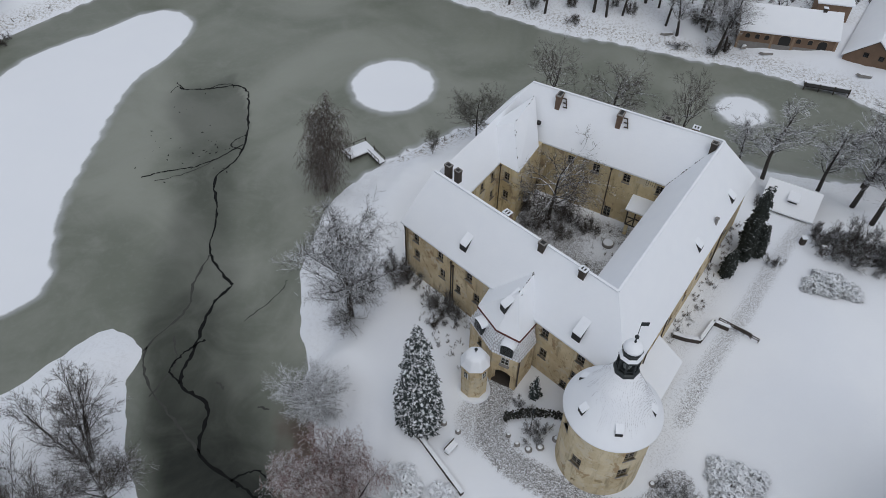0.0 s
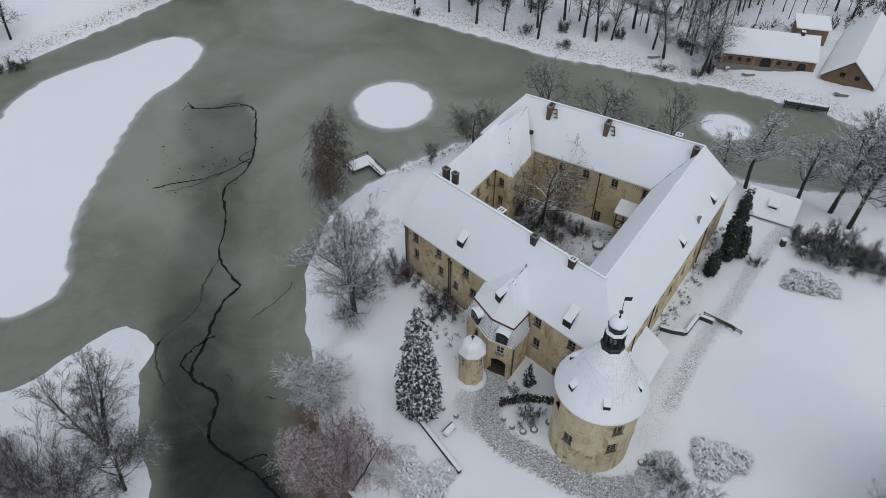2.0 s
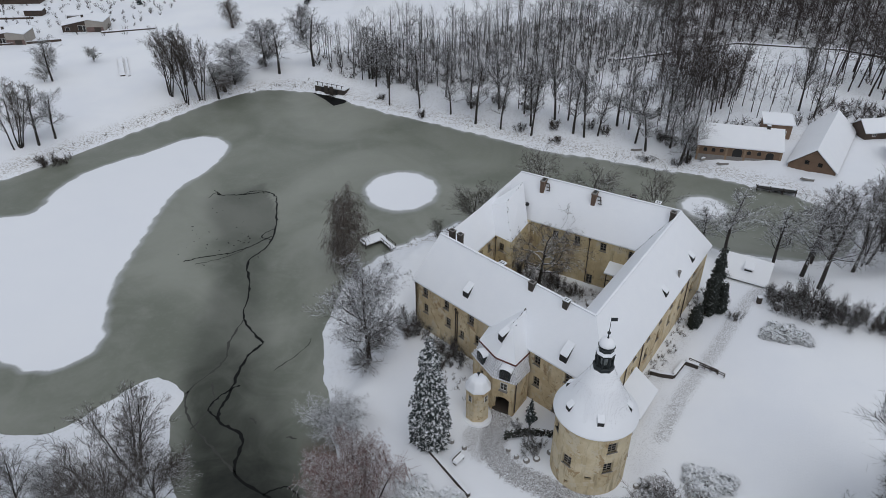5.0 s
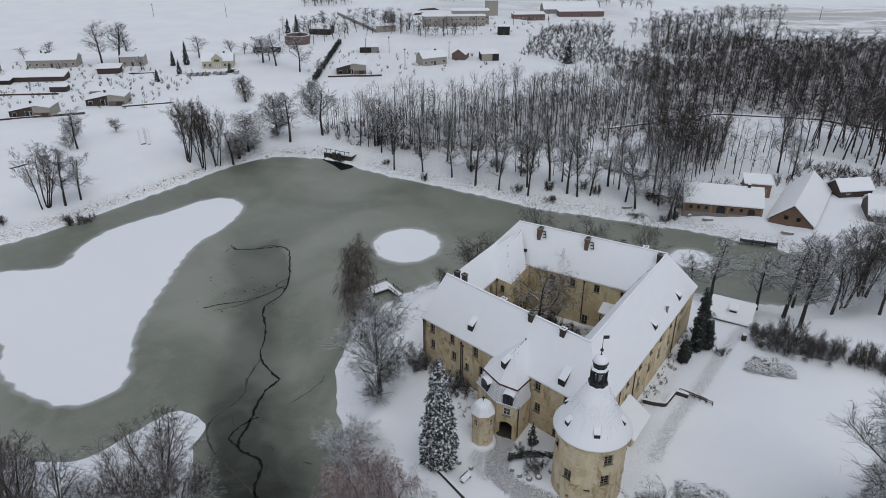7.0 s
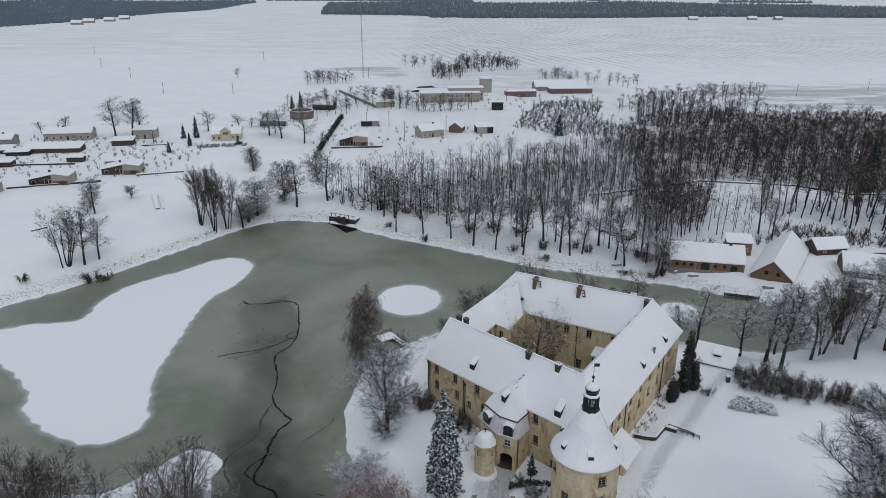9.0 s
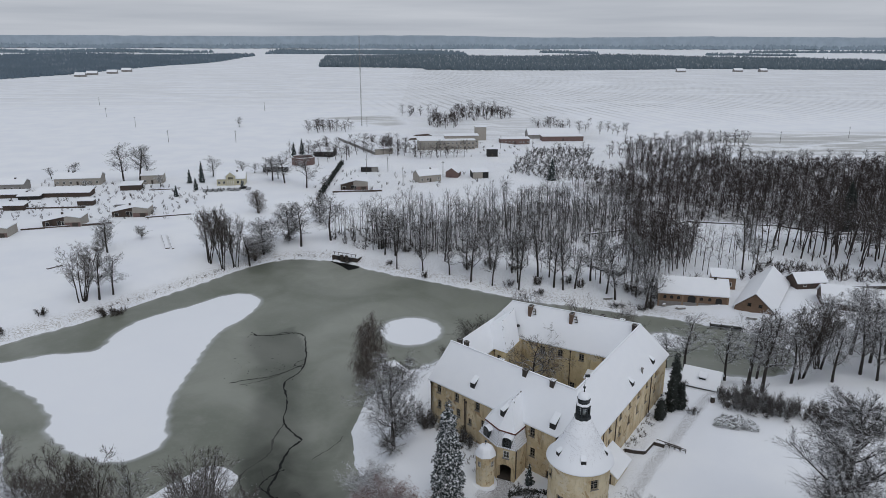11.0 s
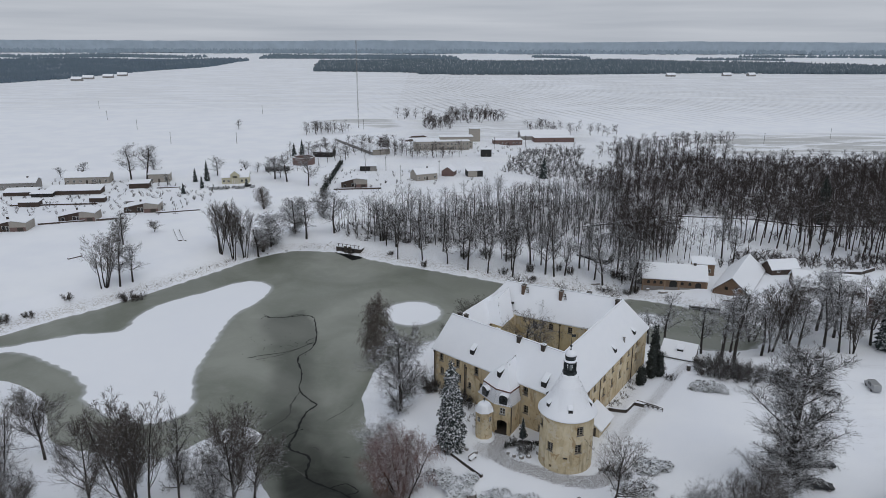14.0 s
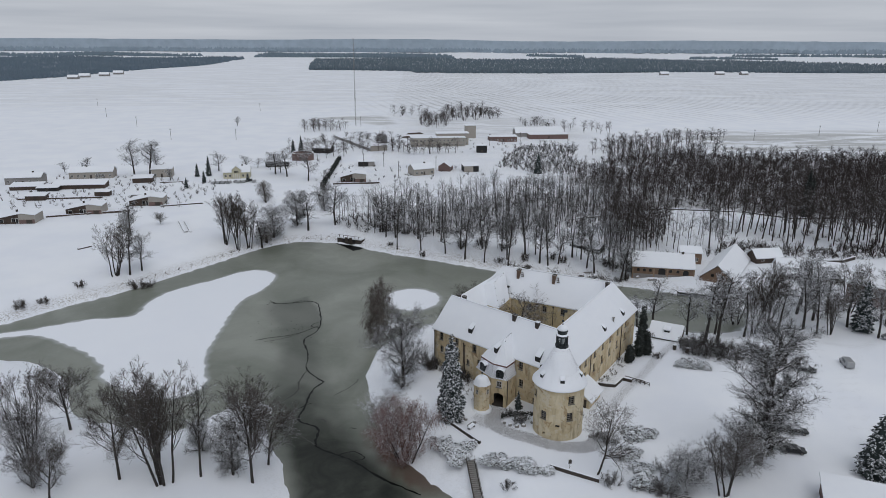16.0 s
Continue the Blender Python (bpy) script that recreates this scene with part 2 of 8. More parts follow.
# blue-grey distance haze is mixed into this wood's base colour
M_FARWOOD = snowed("haze_blue_spruce_wood", (0.10, 0.142, 0.185), 1.0, 2.2, patch=0.4, scale=0.02)

# ---- building tools ----
WATER, YARD = -6.4, -1.9


class Shape:
    """Vertices and faces of one part."""

    def __init__(self):
        self.v, self.f = [], []

    def add(self, verts, faces):
        k = len(self.v)
        self.v += [tuple(p) for p in verts]
        self.f += [tuple(k + i for i in f) for f in faces]
        return self

    def poly(self, *pts):
        return self.add(pts, [range(len(pts))])

    def prism(self, base, top):
        """A solid between two rings of equally many points (counter-clockwise seen from above)."""
        n = len(base)
        faces = [(i, (i + 1) % n, n + (i + 1) % n, n + i) for i in range(n)]
        return self.add([*base, *top], [*faces, range(n - 1, -1, -1), range(n, 2 * n)])

    def box(self, x0, x1, y0, y1, z0, z1):
        ring = [(x0, y0), (x1, y0), (x1, y1), (x0, y1)]
        return self.prism([(*p, z0) for p in ring], [(*p, z1) for p in ring])

    def beam(self, a, b, w, h):
        """A bar from a to b, w across and h high, centred on the line."""
        a, b = Vector(a), Vector(b)
        d = (b - a).normalized()
        side = d.cross(Vector((0, 0, 1)))
        side = side.normalized() if side.length > 1e-4 else Vector((1, 0, 0))
        up = side.cross(d)
        ring = [(-w / 2, -h / 2), (w / 2, -h / 2), (w / 2, h / 2), (-w / 2, h / 2)]
        return self.prism([a + side * p + up * q for p, q in ring], [b + side * p + up * q for p, q in ring])

    def lathe(self, profile, n=24, at=(0, 0), turn=0.0, closed=True):
        """A body of revolution from (radius, height) pairs, from below upwards."""
        k = len(self.v)
        for r, z in profile:
            for i in range(n):
                a = turn + 2 * math.pi * i / n
                self.v.append((at[0] + r * math.cos(a), at[1] + r * math.sin(a), z))
        for j in range(len(profile) - 1):
            for i in range(n):
                a, b = k + j * n + i, k + j * n + (i + 1) % n
                self.f.append((a, b, b + n, a + n))
        if closed:
            self.f.append(tuple(k + i for i in range(n - 1, -1, -1)))
            self.f.append(tuple(k + (len(profile) - 1) * n + i for i in range(n)))
        return self

    def shifted(self, at):
        self.v = [(p[0] - at[0], p[1] - at[1], p[2] - at[2]) for p in self.v]
        return self


def thing(name, at, label, category, group="", kind="", rz=0.0):
    ob = new(name)
    ob.empty_display_size = 0.3
    ob.location, ob.rotation_euler = at, (0, 0, radians(rz))
    return tagged(ob, label, category, group, kind)


def part(name, shape, material, parent=None, label="", smooth=False, bevel=0.0, weld=0.0):
    """One mesh object from a Shape, under a thing or under a part."""
    me = bpy.data.meshes.new(name)
    me.from_pydata(shape.v, [], shape.f)
    if weld:
        bm = bmesh.new()
        bm.from_mesh(me)
        bmesh.ops.remove_doubles(bm, verts=bm.verts[:], dist=weld)
        bm.to_mesh(me)
        bm.free()
    if bevel:
        bm = bmesh.new()
        bm.from_mesh(me)
        bmesh.ops.bevel(bm, geom=bm.edges[:], offset=bevel, segments=1, affect="EDGES")
        bm.to_mesh(me)
        bm.free()
    if smooth:
        me.polygons.foreach_set("use_smooth", [True] * len(me.polygons))
    me.materials.append(material)
    ob = new(name, me)
    ob.parent = parent
    return tagged(ob, label)


def shared(name, mesh, parent, m=None):
    """Another object on the same mesh."""
    ob = new(name, mesh)
    ob.parent = parent
    if m is not None:
        ob.matrix_basis = m
    return ob


def unit(a, b):
    d = Vector((b[0] - a[0], b[1] - a[1]))
    return d.normalized()


def spline(pts, closed=True, steps=8):
    """A smooth line through a few corner points."""
    p = np.array(pts, float)
    n, out = len(p), []
    for i in range(n if closed else n - 1):
        q = [p[j % n] if closed else p[min(max(j, 0), n - 1)] for j in (i - 1, i, i + 1, i + 2)]
        for u in np.arange(steps) / steps:
            out.append(0.5 * (2 * q[1] + (q[2] - q[0]) * u + (2 * q[0] - 5 * q[1] + 4 * q[2] - q[3]) * u**2 + (3 * q[1] - q[0] - 3 * q[2] + q[3]) * u**3))
    if not closed:
        out.append(p[-1])
    return np.array(out)


def away(pts, line, closed=True):
    """The distance of many points from a line; inside a closed one it is negative."""
    a, b = line, np.roll(line, -1, 0)
    if not closed:
        a, b = a[:-1], b[:-1]
    best, inside = np.full(len(pts), 1e9), np.zeros(len(pts), bool)
    for (ax, ay), (bx, by) in zip(a, b):
        dx, dy = bx - ax, by - ay
        u = np.clip(((pts[:, 0] - ax) * dx + (pts[:, 1] - ay) * dy) / (dx * dx + dy * dy + 1e-9), 0, 1)
        best = np.minimum(best, np.hypot(pts[:, 0] - ax - u * dx, pts[:, 1] - ay - u * dy))
        if closed:
            hit = (ay > pts[:, 1]) != (by > pts[:, 1])
            inside ^= hit & (pts[:, 0] < (bx - ax) * (pts[:, 1] - ay) / (by - ay + 1e-12) + ax)
    return np.where(inside, -best, best) if closed else best


def smoothstep(x, a, b):
    u = np.clip((x - a) / (b - a), 0, 1)
    return u * u * (3 - 2 * u)


def ripple(x, y, size, seed):
    """Cheap smooth noise in -1..1 over the plan."""
    r = np.random.RandomState(seed)
    total = np.zeros_like(x)
    for k in range(5):
        a, ph = r.uniform(0, 2 * math.pi), r.uniform(0, 6.28)
        f = 2 * math.pi / size * r.uniform(0.6, 1.9)
        total += np.sin((x * math.cos(a) + y * math.sin(a)) * f + ph)
    return total / 3.2


def sheet(name, xs, ys, z, attributes, material):
    """A grid over the plan with heights and named values at its corners."""
    nx, ny = len(xs), len(ys)
    gx, gy = np.meshgrid(xs, ys)
    me = bpy.data.meshes.new(name)
    i = np.arange(nx * ny).reshape(ny, nx)
    quads = np.stack([i[:-1, :-1], i[:-1, 1:], i[1:, 1:], i[1:, :-1]], -1).reshape(-1, 4)
    me.vertices.add(nx * ny)
    me.vertices.foreach_set("co", np.stack([gx.ravel(), gy.ravel(), z], -1).astype(np.float32).ravel())
    me.loops.add(quads.size)
    me.loops.foreach_set("vertex_index", quads.ravel().astype(np.int32))
    me.polygons.add(len(quads))
    me.polygons.foreach_set("loop_start", np.arange(0, quads.size, 4, dtype=np.int32))
    me.polygons.foreach_set("use_smooth", np.ones(len(quads), bool))
    for key, values in attributes.items():
        me.attributes.new(key, "FLOAT", "POINT").data.foreach_set("value", values.astype(np.float32))
    me.update()
    me.validate()
    me.materials.append(material)
    return new(name, me)


# ---- the pond, its shores and the land ----
FAR_SHORE = [(-150, 92), (-130, 109), (-120, 121), (-106, 136), (-96, 149.5), (-85, 165), (-73, 183), (-60, 194), (-42, 192), (-28, 182.5), (-16.7, 175),
             (1, 165.5), (15, 157), (27.5, 149.5), (40, 145), (52, 140), (63, 136.3), (73.5, 131), (84, 124), (91, 113), (85, 101)]
NEAR_SHORE = [(77, 97), (67, 98.3), (57, 101), (46, 107), (30, 115), (16, 118.5), (5, 113), (-3, 107.3), (-11, 101), (-17.5, 93.5), (-20.5, 84), (-21.8, 75),
              (-20.8, 66.5), (-19.3, 58), (-17, 49), (-12.8, 38.2), (-7.3, 30.5), (-2, 22), (2, 8), (-16, -8), (-31, 8), (-33, 26), (-35, 33), (-41, 47), (-42.6, 53),
              (-41.7, 57.5), (-44.3, 60.7), (-48.6, 61.6), (-51.6, 59), (-56, 53.3), (-62, 49.5), (-74, 52), (-86, 58), (-95, 73), (-104, 81), (-118, 84.5), (-150, 76)]
SHORE = spline(FAR_SHORE + NEAR_SHORE, True, 7)


def land(x, y):
    """The height of the ground, and how far it lies from the shore."""
    p = np.stack([x, y], -1)
    d = np.full(len(p), 400.0)
    near = (np.abs(x) < 420) & (y > -200) & (y < 520)
    d[near] = away(p[near], SHORE)
    d = d + 0.35 * ripple(x, y, 4.0, 3) + 0.5 * ripple(x, y, 11.0, 4)
    z = WATER - 1.2 + 1.9 * smoothstep(d, -2.5, 1.6) + 3.75 * smoothstep(d, 0.3, 12.5)
    z = z - 1.0 * smoothstep(x, 48, 60) * smoothstep(y, 78, 90) * smoothstep(d, 0, 6)
    z = z - 0.6 * smoothstep(y, 190, 250) + 0.10 * ripple(x, y, 23.0, 5) * smoothstep(d, 2, 8)
    flat = 1 - smoothstep(np.maximum(np.abs((x - 20) * 0.82 - (y - 66) * 0.57) - 20, np.abs((x - 20) * 0.57 + (y - 66) * 0.82) - 26), 0, 6)
    z = z * (1 - flat) + (YARD - 0.02) * flat
    z = z - 1.15 * np.exp(-((x - 5.5) ** 2 + (y - 48.5) ** 2) / 30.0)
    far = np.hypot(x, y)
    return z + 3.0 * smoothstep(far, 900, 2500) * ripple(x, y, 900.0, 6), d


def height(x, y):
    return float(land(np.array([float(x)]), np.array([float(y)]))[0][0])


def steps_out(start, end, first, grow=1.13):
    out, s, x = [], first, start
    while abs(x - start) < abs(end - start):
        x += s if end > start else -s
        out.append(x)
        s *= grow
    return out


gx = np.array(steps_out(-345, -5200, 9.0)[::-1] + [*np.arange(-345, -165, 6.0), *np.arange(-165, -26, 1.7), *np.arange(-26, 66, 0.7), *np.arange(66, 135, 1.7), *np.arange(135, 400, 6.0)]
              + steps_out(399, 5200, 9.0))
gy = np.array(steps_out(-12, -1500, 2.0)[::-1] + [*np.arange(-12, 20, 1.7), *np.arange(20, 108, 0.7), *np.arange(108, 215, 1.7), *np.arange(215, 720, 5.0)] + steps_out(715, 5200, 9.0))
PX, PY = (a.ravel() for a in np.meshgrid(gx, gy))
PZ, PD = land(PX, PY)
flat_plan = np.stack([PX, PY], -1)
close = (PX > -60) & (PX < 135) & (PY > 0) & (PY < 120)


def band(line, width, soft=0.8):
    """1 along a line of that width, 0 away from it."""
    out = np.zeros(len(PX))
    out[close] = 1 - smoothstep(away(flat_plan[close], spline(line, False, 6), False), width / 2 - soft / 2, width / 2 + soft)
    return out


DRIVE = [(8.0, 51.8), (6.8, 48.0), (6.3, 43.6), (8.4, 40.0), (12.4, 37.4), (17, 34.6), (23, 33.9), (27.5, 37.5)]
FOOTPATH = [(30, 46), (36, 55), (43, 63.5), (50, 73), (55, 79), (58, 82)]
tread = np.maximum.reduce([band(DRIVE, 3.9, 0.5), 0.8 * band([(6.0, 49), (3.6, 46.5), (4.8, 43)], 3.4, 1.5), 0.75 * band(FOOTPATH, 2.4, 1.4),
                           0.5 * band([(26, 41), (29, 47), (33, 52)], 4.5, 3.0), 0.5 * band([(31, 56), (36, 63), (42, 71)], 3.2, 2.0),
                           *(0.42 * band([(x + o, y + o * 0.4) for x, y in ((128, 86), (112, 82), (99, 73), (88, 60), (80, 44), (74, 26), (72, 8))], 0.7, 0.5) for o in (0, 1.6, 4.2, 5.9)), 0.5 * band([(112, 82), (104, 78), (97, 80)], 3.0, 2.0)])
yard = np.zeros(len(PX))
yard[close] = 1 - smoothstep(away(flat_plan[close], np.array([(6, 75), (19, 60), (32, 79), (15, 88)])), -1.5, 1.0)
pale = np.exp(-((PX - 24.6) ** 2 + (PY - 75.5) ** 2) / 9.0)
tread = np.clip(np.maximum(tread, yard * (1.0 - 0.8 * pale)), 0, 1)
bank = smoothstep(PD, 0.2, 1.2) * (1 - smoothstep(PD, 3.0, 6.5)) * (0.12 + 0.88 * (PY > 100))
WOOD_A = [(-42, 203), (-25, 192), (5, 184), (30, 188), (60, 203), (82, 222), (87, 272), (52, 268), (25, 255), (5, 232), (-10, 231), (-31, 222), (-46, 217)]
WOOD_B = [(80, 224), (107, 239), (142, 232), (160, 218), (200, 218), (310, 210), (310, 314), (240, 308), (195, 289), (165, 293), (143, 294), (108, 282), (85, 272)]
WOOD_C = [(88, 276), (143, 296), (165, 294), (240, 300), (330, 306), (330, 366), (270, 374), (176, 384), (150, 352), (118, 330), (70, 318)]
litter = np.maximum.reduce([0.62 * (1 - smoothstep(away(flat_plan, np.array(WOOD_A, float)), -8, 4)), *(1 - smoothstep(away(flat_plan, np.array(w, float)), -8, 4) for w in (WOOD_B, WOOD_C))])
stalk = np.clip(bank + 0.30 * ((PY > 150) & (PX > -40) & (PX < 140)) * smoothstep(PD, 2, 8), 0, 1)
meadow = smoothstep(PX, 190, 225) * smoothstep(PY, 405, 425) * (1 - smoothstep(PY, 500, 560))
BARE_PATCH = np.array([(-122, 637), (-42, 664), (-26, 580), (-44, 566), (-75, 596)], float)
farfield = np.maximum.reduce([smoothstep(PY, 620, 900) * 0.3, meadow, 0.9 * (1 - smoothstep(away(flat_plan, BARE_PATCH), -9, 3)),
                              0.45 * smoothstep(PX, -30, 10) * (1 - smoothstep(PX, 110, 140)) * smoothstep(PY, 470, 500) * (1 - smoothstep(PY, 640, 690))])
furrow = smoothstep(PY, 560, 760) * (0.03 + 0.97 * smoothstep(PX, -110, 40)) * (1 - smoothstep(PY, 1600, 1750))
ground = tagged(sheet("ground", gx, gy, PZ, {"tread": tread, "stalk": stalk, "field": farfield, "furrow": furrow, "litter": litter}, M_GROUND),
                "snow-covered parkland with trodden cobbled paths and open fields", "ground", kind="structure")

# the frozen pond, with drifted snow lying on the ice
ix, iy = np.arange(-155, 96, 0.8), np.arange(-10, 198, 0.8)
QX, QY = (a.ravel() for a in np.meshgrid(ix, iy))
ice_plan = np.stack([QX, QY], -1)
DRIFT = [(-150, 96), (-124, 103.5), (-107, 112), (-95, 115), (-94, 127), (-90, 137), (-79, 148), (-71.5, 156.5), (-64, 157), (-58.8, 150.5), (-60.5, 138.5), (-65.2, 125),
         (-65.8, 105), (-64.8, 86), (-61, 72), (-62.5, 66), (-68, 63.5), (-76, 66), (-86.5, 74), (-88.5, 80), (-97, 89), (-107, 96), (-117, 101), (-130, 97), (-150, 86)]
drift = away(ice_plan, spline(DRIFT, True, 6)) + 0.35 * ripple(QX, QY, 6.0, 8)
round_a = (np.hypot((QX + 11) / 8.6, (QY - 127) / 9.8) - 1) * 9 + 0.25 * ripple(QX, QY, 5.0, 9)
round_b = (np.hypot((QX - 60) / 5.2, (QY - 119.5) / 5.2) - 1) * 5 + 0.3 * ripple(QX, QY, 4.0, 10)
edge = -away(ice_plan, SHORE)
snow_edge = 1.1 - edge + 0.8 * ripple(QX, QY, 7.0, 12)
snow = np.clip(0.5 - np.minimum(drift * 0.55, np.minimum(round_a * 0.45, round_b * 0.4)) * 0.5, 0, 1)
snow = np.maximum(snow, np.clip(0.25 + 0.3 * snow_edge, 0, 0.7) * (QY > 95))
POOL = [(-57, 122.5), (-50, 127), (-45.2, 130.5), (-43.6, 127), (-40, 119), (-37.4, 109), (-37.6, 102), (-36, 93), (-34, 82), (-30, 70), (-24.5, 56), (-21, 46), (-15, 34), (-8, 22), (-16, 0), (-31, 8),
        (-33, 28), (-40, 50), (-44, 60), (-46, 70), (-46, 82), (-47, 93), (-50, 104), (-54, 113)]
reach_ = away(ice_plan, spline(POOL, True, 3)) + 0.5 * ripple(QX, QY, 9.0, 13)
keen = smoothstep(QX, -50, -42) * smoothstep(QY, 100, 108)
clear = keen * (1 - smoothstep(reach_, -0.5, 0.5)) + (1 - keen) * (1 - smoothstep(reach_, -3.5, 2.0))
deep_pool = away(ice_plan, spline([(-44, 60), (-38, 70), (-33, 66), (-30, 54), (-24, 44), (-16, 38), (-8, 22), (-16, 0), (-31, 8), (-33, 28), (-40, 50)], True, 4)) + 1.2 * ripple(QX, QY, 12.0, 15)
clear = clear * (0.50 + 0.24 * (1 - smoothstep(deep_pool, -2.0, 1.5)) + 0.26 * (1 - smoothstep(QY, 38, 64)))
# where the reddish willow's reflection is painted along the shore
brown = (1 - smoothstep(edge + 0.9 * ripple(QX, QY, 5.0, 14), 2.6, 5.4)) * smoothstep(QY, 24, 30) * (1 - smoothstep(QY, 46, 50.5)) * (QX > -26)
pond = tagged(sheet("water", ix, iy, np.full(len(QX), WATER) + 0.05 * np.clip(snow - 0.4, 0, 1), {"snow": snow, "clear": clear, "brown": brown}, M_ICE),
              "frozen grey-green pond with drifted snow patches on the ice", "pond", kind="structure")


def crack(line, width, seed):
    """An open crack in the ice: a ragged ribbon of dark water."""
    r = np.random.RandomState(seed)
    p = spline(line, False, 9)
    p = p + r.normal(0, 0.09, p.shape)
    s = Shape()
    d = np.gradient(p, axis=0)
    side = np.stack([-d[:, 1], d[:, 0]], -1) / (np.hypot(d[:, 0], d[:, 1])[:, None] + 1e-6)
    w = width * r.uniform(0.45, 1.5, len(p))[:, None] / 2
    rows = np.concatenate([p - side * w, p + side * w])
    n = len(p)
    s.add([(x, y, WATER + 0.022) for x, y in rows], [(i, i + 1, n + i + 1, n + i) for i in range(n - 1)])
    return s


M_CRACK = plain("open_water_in_crack", (0.003, 0.0035, 0.0035), 0.55)
M_OLDCRACK = plain("refrozen_crack", (0.055, 0.056, 0.052), 0.55)
for dark_water in (M_CRACK, M_OLDCRACK):
    dark_water.node_tree.nodes["Principled BSDF"].inputs["Specular IOR Level"].default_value = 0.15
CRACKS = [([(-55, 125), (-54, 124.3), (-49, 124.4), (-44, 125.8), (-41, 124), (-39.4, 118), (-37.8, 109), (-38, 102), (-40.8, 95.7), (-38.3, 86.6), (-37.2, 77.6), (-32.3, 70.9)], 0.36, 21, M_CRACK),
          ([(-32.3, 70.9), (-34.5, 66.3), (-35, 58.6), (-35.3, 53), (-30.8, 49.5), (-30.3, 43), (-25.4, 39.3), (-22.2, 37.2), (-16, 31), (-9, 26)], 0.44, 22, M_CRACK),
          ([(-37.2, 77.3), (-38.2, 71), (-38, 65.7), (-41.7, 59), (-39.8, 53), (-33.6, 46.3), (-29.7, 42.6)], 0.32, 23, M_OLDCRACK),
          ([(-38, 106), (-42, 101.5), (-46, 99), (-51, 97.5), (-54, 96)], 0.26, 24, M_CRACK),
          ([(-38.4, 61), (-37, 56), (-39, 51)], 0.25, 25, M_OLDCRACK),
          ([(-29, 64), (-25, 69), (-24, 72)], 0.14, 26, M_OLDCRACK),
          ([(-37.8, 109), (-39.5, 107.6), (-40.2, 105.6), (-37.9, 104.4)], 0.2, 27, M_CRACK), ([(-49, 124.4), (-47.2, 126.0), (-44.6, 126.3), (-44, 125.2)], 0.22, 28, M_CRACK),
          ([(-56.5, 123), (-55.4, 125.4), (-54, 124.3), (-56, 126.6)], 0.18, 29, M_CRACK), ([(-41, 102.2), (-46.5, 97.2), (-51.5, 95.2)], 0.2, 30, M_OLDCRACK),
          ([(-33.8, 60.5), (-36.3, 58), (-37.4, 55.2), (-35.3, 53)], 0.3, 31, M_CRACK), ([(-41.7, 59), (-43.5, 56), (-44.8, 54)], 0.28, 32, M_OLDCRACK),
          ([(-25.4, 39.3), (-22.5, 40.6), (-20, 38.2), (-22.2, 37.2)], 0.2, 33, M_CRACK), ([(-30.5, 53.5), (-29.2, 52.2)], 0.22, 34, M_OLDCRACK), ([(-24, 49.6), (-22.6, 49.2)], 0.22, 35, M_OLDCRACK)]
for line, width, seed, material in CRACKS:
    tagged(part("ice_crack", crack(line, width, seed), material), "dark jagged crack of open water in pond ice", "ice crack", kind="structure")
outflow = Shape().add([(x, y, WATER + 0.02) for x, y in ((-42.5, 191.6), (-38.2, 186.4), (-34.6, 181.0), (-31.4, 183.4), (-30.6, 188.0), (-33.5, 193.4), (-38.0, 195.5))], [range(7)])
tagged(part("open_water", outflow, M_CRACK), "black open water before the sluice", "open water", kind="structure")
flecks = Shape()
for k in range(40):
    cx, cy = (random.gauss(-50, 4.5), random.gauss(107, 6)) if k < 26 else (random.gauss(-44, 3), random.gauss(104, 2))
    a, l = random.uniform(0, 6.28), random.uniform(0.1, 0.4)
    dx, dy = l * math.cos(a), l * math.sin(a)
    flecks.poly((cx - dx, cy - dy, WATER + 0.024), (cx + dy * 0.4, cy - dx * 0.4, WATER + 0.024), (cx + dx, cy + dy, WATER + 0.024), (cx - dy * 0.4, cy + dx * 0.4, WATER + 0.024))
tagged(part("ice_holes", flecks, M_CRACK), "scattered dark holes and chips in the ice", "ice holes", kind="stuff")

# ---- the castle: four wings round a courtyard ----
EAVE, EAVE_IN = 7.25, 8.0
RIDGE = [(-1.31, 73.46, 14.55), (20.0, 52.4, 14.55), (39.4, 80.2, 15.05), (13.64, 95.2, 14.75)]
SIDE = [(5.0, 4.7), (5.2, 4.8), (5.0, 4.7)]


def offset(i, o):
    """The line of wing i's ridge, moved o metres into the courtyard."""
    d = unit(RIDGE[i], RIDGE[i + 1])
    return Vector(RIDGE[i][:2]) + Vector((-d.y, d.x)) * o, d


def meet(a, b):
    (p, d), (q, e) = a, b
    w = q - p
    k = (w.x * e.y - w.y * e.x) / (d.x * e.y - d.y * e.x)
    return p + d * k


